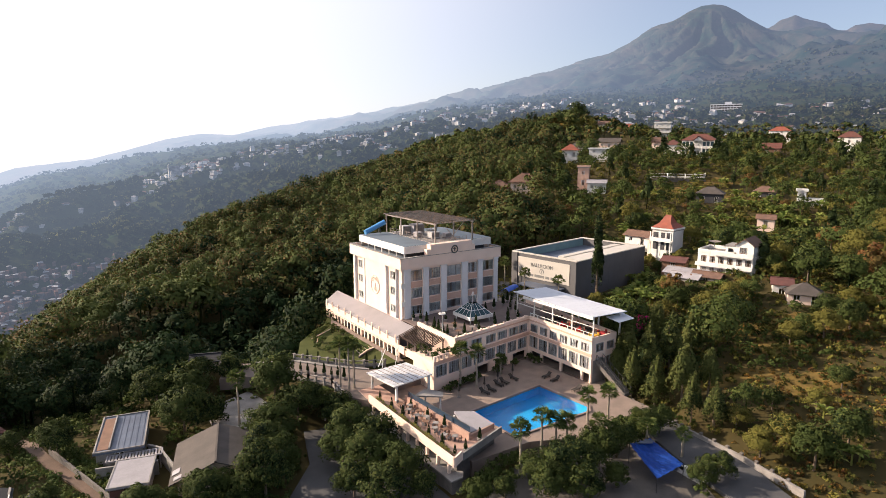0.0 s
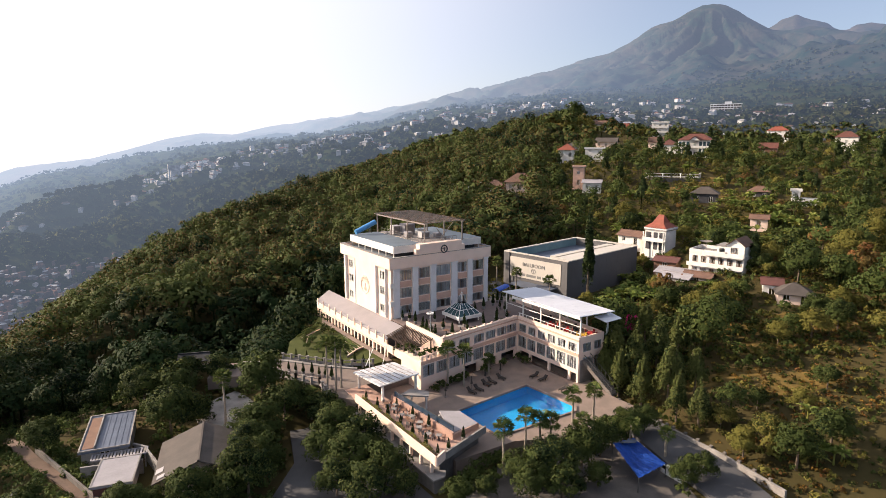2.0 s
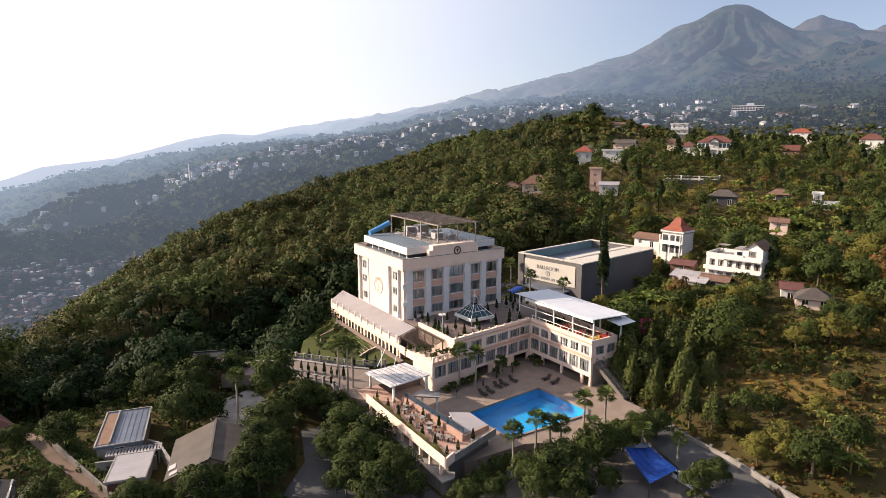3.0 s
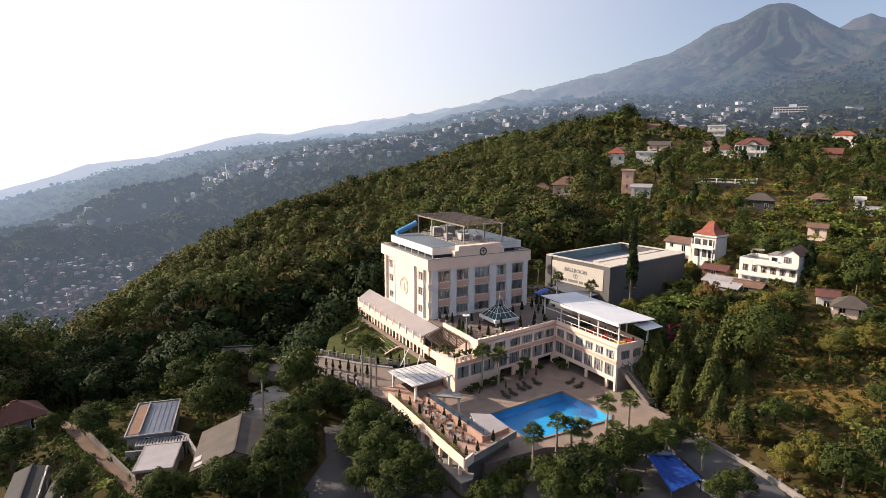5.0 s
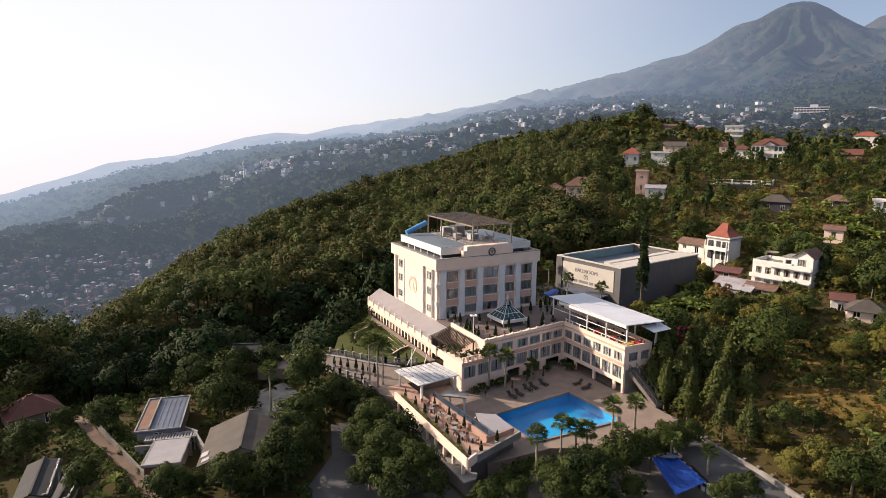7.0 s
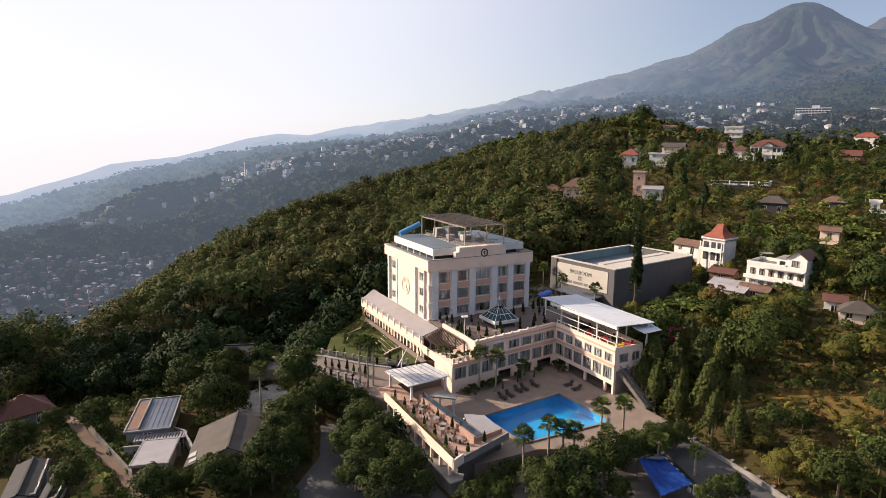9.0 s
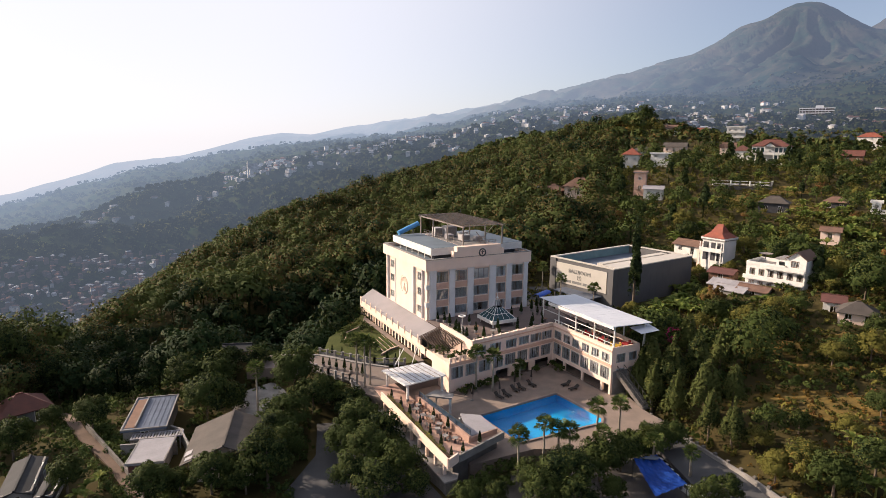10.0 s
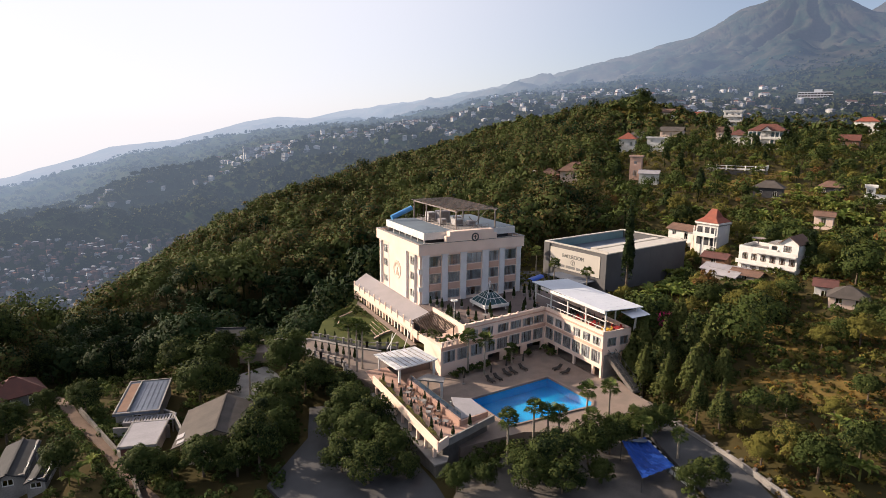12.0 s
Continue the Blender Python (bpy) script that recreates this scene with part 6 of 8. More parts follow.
part("roof", Shape().box(0.41, BW - 0.41, 0.41, BD - 0.41, BH - 2.3, BH - 2.0), ZINC, br, "sunken blue-grey roof")
part("lining", Shape().box(0.41, BW - 0.41, BD - 0.46, BD - 0.404, BH - 1.99, BH - 0.02), LINING, br, "teal lining of the roof well")
part("roof_strip", Shape().box(2.0, BW - 1.0, 0.7, 5.2, BH - 1.99, BH + 0.1), SIGNBOARD, br, "pale raised roof strip")
part("roof_strip", Shape().box(4.0, BW - 1.5, 6.6, 8.4, BH - 1.99, BH - 0.1), SIGNBOARD, br, "pale raised roof strip")
part("roof_gutter", Shape().box(2.0, BW - 1.0, 5.3, 6.5, BH - 1.99, BH - 1.0), DARK, br)
part("sign_board", Shape().box(-0.22, -0.004, 1.9, 17.8, 1.6, BH - 0.9), SIGNBOARD, br, "cream sign wall")
part("corner_pier", Shape().box(-0.3, -0.004, 0.0, 1.6, -3.0, BH), BALLWALL, br)
part("corner_pier", Shape().box(-0.3, -0.004, 18.1, BD, -3.0, BH), BALLWALL, br)
part("porch_roof", Shape().prism([(-4.6, 3.0), (-0.3, 3.0), (-0.3, 14.5), (-4.6, 14.5)], 0.5, 0.75), ZINC, br, "flat grey porch roof")
for y in (3.3, 8.7, 14.2):
    part("porch_post", Shape().box(-4.4, -4.2, y - 0.1, y + 0.1, -4.0, 0.5), METAL, br)
for i in range(12):
    part("panel_joint", Shape().box(1.5 + i * 2.5, 1.53 + i * 2.5, -0.015, -0.003, -3, BH - 0.05), BALLWALL, br)
tx = bpy.data.curves.new("lettering", "FONT")
tx.body, tx.size, tx.extrude, tx.align_x = "BALLROOM", 1.35, 0.03, "CENTER"
tx.materials.append(INK)
txo = new("lettering", tx)
txo.matrix_basis = Matrix.Translation((-0.26, 10.2, 4.7)) @ Matrix.Rotation(radians(-90), 4, "Z") @ Matrix.Rotation(radians(90), 4, "X")
txo.parent = br
tagged(txo, "grey capital letters BALLROOM")
for y0, y1 in ((5.2, 7.4), (7.8, 9.0), (9.4, 12.4), (12.8, 16.2)):
    part("lettering_bar", Shape().box(-0.26, -0.225, y0, y1, 2.1, 2.75), INK, br)
em = Shape()
torus(em, Matrix.Translation((-0.25, 10.2, 3.75)) @ Matrix.Rotation(radians(90), 4, "Y"), 0.62, 0.05, 18)
em.box(-0.27, -0.225, 10.12, 10.28, 3.3, 4.0).bar((-0.25, 10.2, 3.9), (-0.25, 10.55, 4.15), 0.08).bar((-0.25, 10.2, 3.9), (-0.25, 9.85, 4.15), 0.08)
part("emblem", em, INK, br, "round grey emblem")
gt = thing("blue_awning", pose(30.5, 4.0, 6.3, 0, 0, 25) @ Matrix.Diagonal((0.6, 0.8, 1, 1)), "blue rounded awning beside the hotel", "awning")
s = Shape()
for i in range(8):
    a, b = math.pi * i / 8, math.pi * (i + 1) / 8
    s.add([(-4.5, -1.1 * math.cos(a), 0.6 * math.sin(a) + 2), (4.5, -1.1 * math.cos(a), 0.6 * math.sin(a) + 2), (4.5, -1.1 * math.cos(b), 0.6 * math.sin(b) + 2), (-4.5, -1.1 * math.cos(b), 0.6 * math.sin(b) + 2)], [(0, 1, 2, 3)])
part("hood", s, TARP, gt)
for x in (-4.2, 0, 4.2):
    for y in (-1.05, 1.05):
        part("post", Shape().box(x - 0.06, x + 0.06, y - 0.06, y + 0.06, -3.5, 2.0), METAL, gt)
slab("pavement_court", [(27, -3), (46, -6), (47.5, 26), (27, 32)], 3.6, ASPHALT, "shaded car court behind the hotel", depth=3.0)

# ---- houses ----


def roof_shape(kind, w, d, h, o):
    """A pitched roof over a plan w by d, with the overhang o and its own thickness."""
    s, a, b, t = Shape(), w / 2 + o, d / 2 + o, 0.14
    for z in (0.0,):
        if kind == "hip":
            r = max(0.05, a - b) if a > b else 0.05
            top = [(-r, 0, h), (r, 0, h)]
            base = [(-a, -b, z), (a, -b, z), (a, b, z), (-a, b, z)]
            s.add(base + top + [(x, y, z - t) for x, y, z in base], [(0, 1, 5, 4), (1, 2, 5), (2, 3, 4, 5), (3, 0, 4), (9, 8, 7, 6), (0, 6, 7, 1), (1, 7, 8, 2), (2, 8, 9, 3), (3, 9, 6, 0)])
        elif kind == "gable":
            for sg in (-1, 1):
                p = [(-a, sg * b, 0), (a, sg * b, 0), (a, 0, h), (-a, 0, h)]
                q = [(x, y, z - t) for x, y, z in p]
                f = [(0, 1, 2, 3), (7, 6, 5, 4), (0, 4, 5, 1), (1, 5, 6, 2), (2, 6, 7, 3), (3, 7, 4, 0)]
                s.add(p + q, f if sg < 0 else [g[::-1] for g in f])
        else:
            s.box(-a, a, -b, b, -t, 0.12)
    return s


def house(x, y, turn, w, d, storeys, roof, roof_mat, wall_mat, label, z=None, rise=2.0, over=0.5, hs=2.9, balcony=False, group="", edge=0.476):
    """A house with walls, windows, a door and a roof; its foot goes into the slope."""
    if z is None:
        c, sn = math.cos(radians(turn)), math.sin(radians(turn))
        z = float(np.mean(land(np.array([x + a * w / 2 * c - b * d / 2 * sn for a in (-1, 1) for b in (-1, 1)]), np.array([y + a * w / 2 * sn + b * d / 2 * c for a in (-1, 1) for b in (-1, 1)]))))
    t = thing("house", pose(x, y, z, 0, 0, turn), label, "house", group)
    H = storeys * hs
    foot = min(-3.0, float(land(x, y)) - z - 3.0)
    corners = [(-w / 2, -d / 2), (w / 2, -d / 2), (w / 2, d / 2), (-w / 2, d / 2)]
    for k in range(4):
        a, b = Vector(corners[k]), Vector(corners[(k + 1) % 4])
        ln = (b - a).length
        n = max(1, int(ln / 3.2))
        holes = []
        for i in range(n):
            for f in range(storeys):
                mid = ln * (i + 0.5) / n
                door = f == 0 and i == n // 2 and k == 0
                holes.append((mid - 0.6, mid + 0.6, f * hs + (0.02 if door else 0.9), f * hs + 2.15))
        if k in (0, 3):
            part("wall", wall(Shape(), tuple(a + (b - a).normalized() * (0.26 if k % 2 else 0)), tuple(b - (b - a).normalized() * (0.26 if k % 2 else 0)), foot, H, 0.25, [(p - (0.26 if k % 2 else 0), q - (0.26 if k % 2 else 0), r, u) for p, q, r, u in holes]), wall_mat, t)
            for h in holes:
                window(t, Matrix(), tuple(a), tuple(b), h, 2, 1, WOOD if w < 9 else WHITE, False)
        else:
            o = 0.26 if k % 2 else 0
            part("wall", wall(Shape(), tuple(a + (b - a).normalized() * o), tuple(b - (b - a).normalized() * o), foot, H, 0.25), wall_mat, t)
    for f in range(1, storeys):
        part("floor", Shape().box(-w / 2 + 0.26, w / 2 - 0.26, -d / 2 + 0.26, d / 2 - 0.26, f * hs - 0.2, f * hs), CONCRETE, t)
        if balcony:
            part("balcony", Shape().box(-w / 2 - 0.1, w / 2 + 0.1, -d / 2 - 1.3, -d / 2 - 0.01, f * hs - 0.25, f * hs - 0.05).box(-w / 2 - 0.1, w / 2 + 0.1, -d / 2 - 1.3, -d / 2 - 1.2, f * hs - 0.05, f * hs + 0.85), WHITE, t)
    if roof == "gable":
        for sx in (-1, 1):
            g = Shape()
            x0 = sx * (w / 2 - 0.12)
            g.add([(x0 - 0.12, -d / 2, H), (x0 - 0.12, d / 2, H), (x0 - 0.12, 0, H + rise * 0.9), (x0 + 0.12, -d / 2, H), (x0 + 0.12, d / 2, H), (x0 + 0.12, 0, H + rise * 0.9)], [(0, 2, 1), (3, 4, 5), (0, 3, 5, 2), (1, 2, 5, 4), (0, 1, 4, 3)])
            part("gable_wall", g, wall_mat, t)
    part("roof", roof_shape(roof, w, d, rise, over), roof_mat, t, m=Matrix.Translation((0, 0, H + 0.15)))
    if roof in ("hip", "gable"):
        r = max(0.3, w / 2 - d / 2) if roof == "hip" else w / 2 + over
        part("ridge_cap", Shape().bar((-r, 0, H + 0.17 + rise), (r, 0, H + 0.17 + rise), 0.24), roof_mat, t)
        n = int((d / 2 + over) / 0.55)
        if w > 7 and roof_mat not in (TILE_GREY, TILE_DARK):
            for i in range(1, n):
                f = i / n
                for sg in (-1, 1):
                    half = (w / 2 + over) * (1 - f) + (r if roof == "hip" else w / 2 + over) * f
                    part("tile_course", Shape().bar((-half, sg * (d / 2 + over) * (1 - f), H + 0.17 + rise * f), (half, sg * (d / 2 + over) * (1 - f), H + 0.16 + rise * f), 0.022), roof_mat, t)
    else:
        part("parapet", ring(Shape(), -w / 2 - over, w / 2 + over, -d / 2 - over, d / 2 + over, H + 0.274, H + 0.274 + edge, 0.18), wall_mat, t)
    return t

# left of the street
ha = house(-39.2, -19.7, 74, 9.0, 9.0, 1, "gable", TILE_GREY, CREAM, "low house with a grey-brown sheet roof and broken eave", z=-2.0, rise=2.2, over=0.9, hs=2.6)
for x0, x1, y0, y1 in ((-3.4, -2.2, 4.3, 5.2), (-4.9, -4.1, 4.0, 4.9)):
    part("patch_sheet", Shape().add([(x, y, 2.79 + 2.2 * (1 - y / 5.4) + k) for k in (0, 0.05) for x, y in ((x0, y0), (x1, y0), (x1, y1), (x0, y1))], [(0, 3, 2, 1), (4, 5, 6, 7), (0, 1, 5, 4), (1, 2, 6, 5), (2, 3, 7, 6), (3, 0, 4, 7)]), PALESHEET, ha, "pale patch on the broken eave")
hb = house(-48.4, -4.2, -12, 5.6, 11.0, 1, "flat", ZINC, CONCRETE, "low house with a blue-grey zinc roof and pale gutter", z=-2.1, over=0.3, hs=2.3, edge=0.16)
part("side_roof", Shape().box(-2.75, -1.3, -5.0, 5.0, 2.574, 2.62), WOOD, hb, "dull brown strip of the roof")
part("upstand", Shape().box(-1.3, -1.12, -5.2, 5.2, 2.574, 2.95), CONCRETE, hb)
for i in range(6):
    part("seam", Shape().box(-1.0 + i * 0.72, -0.95 + i * 0.72, -5.4, 5.4, 2.574, 2.62), ZINC, hb)
hc = house(-48.8, -15.9, -16, 4.2, 6.4, 1, "flat", PALESHEET, CONCRETE, "small shed with a pale sheet roof and a red front wall", z=-2.2, over=0.3, hs=2.0, edge=0.05)
lk = thing("link_roof", pose(-48.1, -11.1, -2.2, 0, 0, -14), "narrow slatted roof between two low houses", "roof")
part("frame", ring(Shape(), -3.2, 3.6, -0.9, 0.9, 1.9, 2.1, 0.15), PALESHEET, lk)
for i in range(16):
    part("slat", Shape().box(-2.95 + i * 0.4, -2.7 + i * 0.4, -0.74, 0.74, 1.95, 2.02), CONCRETE if i % 2 else PALESHEET, lk)
for x in (-2.9, 3.3):
    part("post", Shape().box(x - 0.08, x + 0.08, -0.8, -0.64, -0.6, 1.9), CONCRETE, lk)
part("front_panel", Shape().box(-2.0, 2.0, -3.36, -3.24, -0.6, 1.8), RUST, hc, "faded red front wall")
house(-63.6, -14.0, 86, 9.0, 3.6, 1, "gable", TILE_DARK, CONCRETE, "long low house with a dark roof and grey walls", z=-3.0, rise=0.7, hs=1.7, over=0.2)
house(-60.2, -16.8, 80, 7.4, 2.0, 1, "gable", TILE_DARK, CONCRETE, "narrow outbuilding with a dark tiled roof", z=-3.0, rise=0.5, hs=1.6, over=0.2)
house(-67.5, 14.0, 20, 7.0, 6.0, 1, "hip", TILE_RED, CONCRETE, "low house with a red tiled hip roof among trees", z=-4.4, rise=2.2, hs=2.0)
house(-33.0, 13.0, -20, 4.6, 3.5, 1, "gable", TILE_DARK, CREAM, "small cream hut with a dark roof among trees", z=0.4, over=0.4, rise=0.8, hs=2.3)
gp = thing("garden_wall", pose(-44, -9, -2.2), "low grey boundary wall with a stepped top", "wall")
for x0, y0, x1, y1 in ((-44.8, -11.0, -43.8, -19.5), (-52.6, -12.2, -45.6, -14.4), (-46.0, -9.0, -44.6, -11.0)):
    part("wall_piece", wall(Shape(gp.matrix_basis.inverted()), (x0, y0), (x1, y1), -2.6, -0.3, 0.2), CONCRETE, gp)
    part("cap", Shape(gp.matrix_basis.inverted()).bar((x0, y0, -0.25), (x1, y1, -0.25), 0.28), CONCRETE, gp)
pw = thing("path_wall", pose(-55, -10, -2.4), "old stone wall beside the dirt path", "wall")
for a, b in (((-59.4, 0.0), (-53.2, -19.5)), ((-53.2, -19.5), (-51.0, -34.0))):
    part("wall_piece", wall(Shape(pw.matrix_basis.inverted()), (b[0] + 2.2, b[1]), (a[0] + 2.2, a[1]), -3.2, -1.2, 0.3), STONE, pw)

# white villa on the hillside
vl = thing("villa", pose(83, -16.4, 8.3, 0, 0, -78) @ Matrix.Diagonal((0.70, 0.78, 0.90, 1)), "white stepped villa with roof terraces and a gabled upper room", "house")
W, D = 18.0, 10.0
for f, (x0, x1, y1) in enumerate(((-9, 9, 5), (-9, 9, 5))):
    z = f * 3.2
    holes = [(1.2 + i * 2.9, 3.0 + i * 2.9, z + 0.7, z + 2.4) for i in range(6)]
    part("wall", wall(Shape(), (x0, -D / 2), (x1, -D / 2), z - (4 if f == 0 else 0), z + 3.2, 0.3, holes), WHITE, vl)
    for h in holes:
        window(vl, Matrix(), (x0, -D / 2), (x1, -D / 2), h, 3, f, WOOD)
    part("wall", wall(Shape(), (x1, -D / 2 + 0.31), (x1, y1), z - (4 if f == 0 else 0), z + 3.2, 0.3, [(3, 4.6, z + 0.8, z + 2.3)]), WHITE, vl)
    window(vl, Matrix(), (x1, -D / 2 + 0.31), (x1, y1), (3, 4.6, z + 0.8, z + 2.3), 2, 1, WOOD)
    part("wall", wall(Shape(), (x1 - 0.31, y1), (x0 + 0.31, y1), z - (4 if f == 0 else 0), z + 3.2, 0.3), WHITE, vl)
    part("wall", wall(Shape(), (x0, y1), (x0, -D / 2 + 0.31), z - (4 if f == 0 else 0), z + 3.2, 0.3), WHITE, vl)
    part("balcony", Shape().box(-4.0 if f else -9.2, 9.2, -D / 2 - 1.5, -D / 2 - 0.01, z + 2.95, z + 3.15).box(-4.0 if f else -9.2, 9.2, -D / 2 - 1.5, -D / 2 - 1.38, z + 3.15, z + 4.0), WHITE, vl, "white balcony band")
    part("floor", Shape().box(-8.6, 8.6, -4.6, 4.6, z + 2.9, z + 3.196), CONCRETE, vl)
part("parapet", ring(Shape(), -9.05, 3.0, -5.05, 5.05, 6.42, 7.3, 0.2), WHITE, vl)
part("roof_floor", Shape().box(-8.8, 8.9, -4.8, 4.8, 6.2, 6.41), CONCRETE, vl)
hl = [(1.2, 3.6, 7.1, 8.7)]
part("upper_room", wall(wall(wall(wall(Shape(), (3.2, -4.4), (8.8, -4.4), 6.42, 9.2, 0.3, hl), (8.8, -4.1), (8.8, 3.5), 6.42, 9.2, 0.3), (8.5, 3.5), (3.5, 3.5), 6.42, 9.2, 0.3), (3.2, 3.5), (3.2, -4.1), 6.42, 9.2, 0.3), WHITE, vl)
window(vl, Matrix(), (3.2, -4.4), (8.8, -4.4), hl[0], 3, 1, WOOD)
part("gable_wall", Shape().add([(3.2, -4.4, 9.2), (8.8, -4.4, 9.2), (6.0, -4.4, 11.0), (3.2, -4.2, 9.2), (8.8, -4.2, 9.2), (6.0, -4.2, 11.0)], [(0, 1, 2), (5, 4, 3), (0, 2, 5, 3), (1, 4, 5, 2)]), WHITE, vl)
part("upper_roof", roof_shape("gable", 8.2, 5.6, 1.9, 0.5), TILE_BROWN, vl, m=Matrix.Translation((6.0, -0.4, 9.25)) @ Matrix.Rotation(radians(90), 4, "Z"))
part("side_room", wall(wall(Shape(), (-0.6, -3.0), (3.1, -3.0), 6.42, 8.6, 0.3, [(0.8, 2.6, 6.9, 8.0)]), (-0.6, 3.0), (-0.6, -2.7), 6.42, 8.6, 0.3), WHITE, vl)
part("side_roof", Shape().box(-0.9, 3.15, -3.3, 3.3, 8.6, 8.8), CONCRETE, vl)
ds = thing("satellite_dish", pose(83.5, -11.8, 14.85, 0, 0, 30) @ Matrix.Scale(0.85, 4), "large grey satellite dish on the villa's roof", "dish")
s = Shape()
for k in range(3):
    r0, r1 = 0.01 + k * 0.6, 0.6 + k * 0.6
    for i in range(16):
        a, b = 2 * math.pi * i / 16, 2 * math.pi * (i + 1) / 16
        s.add([(r0 * math.cos(a), r0 * math.sin(a), 1.2 + r0 * r0 * 0.13), (r1 * math.cos(a), r1 * math.sin(a), 1.2 + r1 * r1 * 0.13), (r1 * math.cos(b), r1 * math.sin(b), 1.2 + r1 * r1 * 0.13), (r0 * math.cos(b), r0 * math.sin(b), 1.2 + r0 * r0 * 0.13)], [(0, 1, 2, 3)])
part("bowl", s, GALV, ds)
part("stand", Shape().cyl(0, 0, 0, 1.2, 0.1), METAL, ds)
for x, y, a, w, d, m, z in ((74.6, -11.0, -75, 9.5, 6.0, PALESHEET, 8.2), (74.0, -16.5, -75, 6, 3.5, TILE_BROWN, 8.4), (81.5, -2.5, -70, 5.5, 5.0, RUST, 9.0), (71.5, -12.5, -80, 6.5, 3.4, PALESHEET, 7.8)):
    house(x, y, a, w, d, 1, "gable", m, WOOD if m is RUST else CONCRETE, "low shed with a worn sheet roof below the villa", z=z - 1.2, rise=0.9, hs=2.2, group="villa sheds")

# house with the red tower roof
rt = house(92.5, 8.0, -82, 6.2, 6.0, 2, "flat", CONCRETE, WHITE, "white house with balconies and a steep red tiled roof", z=10.4, hs=2.8, over=0.3, balcony=True)
part("tower_roof", Shape().prism([(-3.3, -3.5), (3.3, -3.5), (3.3, 3.3), (-3.3, 3.3)], 6.36, 7.6, [(-1.7, -1.9), (1.7, -1.9), (1.7, 1.7), (-1.7, 1.7)]).prism([(-1.7, -1.9), (1.7, -1.9), (1.7, 1.7), (-1.7, 1.7)], 7.6, 9.8, [(-0.8, -0.1), (0.8, -0.1), (0.8, 0.0), (-0.8, 0.0)]), TILE_BRIGHT, rt, "steep red tiled roof")
# Dark panels on the wall paint in the balconies' shaded recesses.
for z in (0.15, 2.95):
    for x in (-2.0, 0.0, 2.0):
        part("veranda_door", Shape().box(x - 0.75, x + 0.75, -3.07, -3.01, z, z + 2.1), DARK, rt, "dark panel painted in for a shaded veranda opening")
part("side_stain", Shape().box(3.105, 3.13, -2.6, 2.6, -2.5, 5.3), PILASTER, rt, "grey rendered side of the house")
part("side_wing", wall(Shape(), (-4.6, -2.6), (-3.11, -2.6), -3.0, 2.6, 0.25).box(-4.6, -3.11, -2.34, 2.4, -3.0, 2.6), CREAM, rt)
part("side_roof", Shape().box(-4.9, -3.11, -3.0, 2.7, 2.6, 2.8), CONCRETE, rt)
for x in (-3.0, 0.0, 3.0):
    for z in (-0.3, 2.75):
        part("balcony_post", Shape().box(x - 0.12, x + 0.12, -4.25, -4.05, z - 1.2, z + 2.4), WHITE, rt)
house(93.0, 17.5, -82, 7.5, 5.0, 1, "gable", TILE_BROWN, WHITE, "white terrace house with a brown roof", z=10.6, rise=1.3, hs=2.4, over=0.6)

# other houses on the slope
house(76.5, -32.2, -60, 3.6, 4.2, 1, "gable", RUST, WHITE, "small white house with a rust-red gable roof", z=7.6, rise=1.1, hs=2.8)
house(75.0, -37.6, -58, 6.4, 5.6, 1, "hip", TILE_GREY, CREAM, "house with a mossy grey-brown hip roof", z=7.7, rise=1.9, hs=2.0)
house(155.5, -0.6, -62, 6.6, 5.6, 1, "flat", WHITE, WHITE, "white modern house with a stepped tower", z=18.6, hs=2.6)
house(157.6, 3.2, -62, 2.4, 3.0, 2, "flat", WHITE, WHITE, "white modern block behind a flat house", z=18.8, hs=2.6)
house(124.5, -2.8, -64, 4.6, 4.0, 1, "gable", TILE_BROWN, CREAM, "low cream house with a brown roof", z=15.4, rise=1.1, hs=2.4)
house(159.9, 16.8, -64, 6.8, 4.4, 1, "hip", TILE_BROWN, DARK, "open shed with a wide brown roof", z=20.2, rise=1.8, hs=2.6)
mn = house(218.6, 81.6, -63, 19.0, 11.0, 2, "hip", TILE_RED, WHITE, "large white mansion with a red-brown hip roof", z=33.8, rise=3.2, hs=3.6, over=0.8, balcony=True)
mn.scale = (0.80, 0.85, 0.95)
part("portico_roof", roof_shape("gable", 5.0, 6.0, 2.2, 0.4), TILE_RED, mn, m=Matrix.Translation((0, -5.6, 7.3)) @ Matrix.Rotation(radians(90), 4, "Z"))
part("pediment", Shape().prism([(-2.8, -8.0), (2.8, -8.0), (2.8, -7.7), (-2.8, -7.7)], 7.2, 9.0, [(-0.1, -8.0), (0.1, -8.0), (0.1, -7.7), (-0.1, -7.7)]), WHITE, mn)
# Dark teal panels stand in for shaded openings between the columns.
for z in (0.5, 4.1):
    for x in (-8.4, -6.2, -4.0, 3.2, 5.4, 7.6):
        part("veranda_door", Shape().box(x - 0.85, x + 0.85, -5.58, -5.51, z, z + 2.5), TEAL, mn, "dark panel painted in for a shaded veranda opening")
for x in (-9.3, -7.3, -5.1, -2.8, 2.2, 4.3, 6.5, 8.8):
    part("column", Shape().cyl(x, -6.7, -2.0, 7.0, 0.22, 0.2, 8), WHITE, mn)
house(212.0, 92.0, -63, 8.0, 8.0, 1, "hip", TILE_RED, WHITE, "white wing with a red-brown hip roof", z=34.5, rise=2.6, hs=4.0)
house(171.2, 122.3, -52, 7.5, 7.0, 1, "hip", TILE_BRIGHT, WHITE, "white pavilion with a red pyramid roof", z=32.6, rise=3.0, hs=3.4, over=0.8)
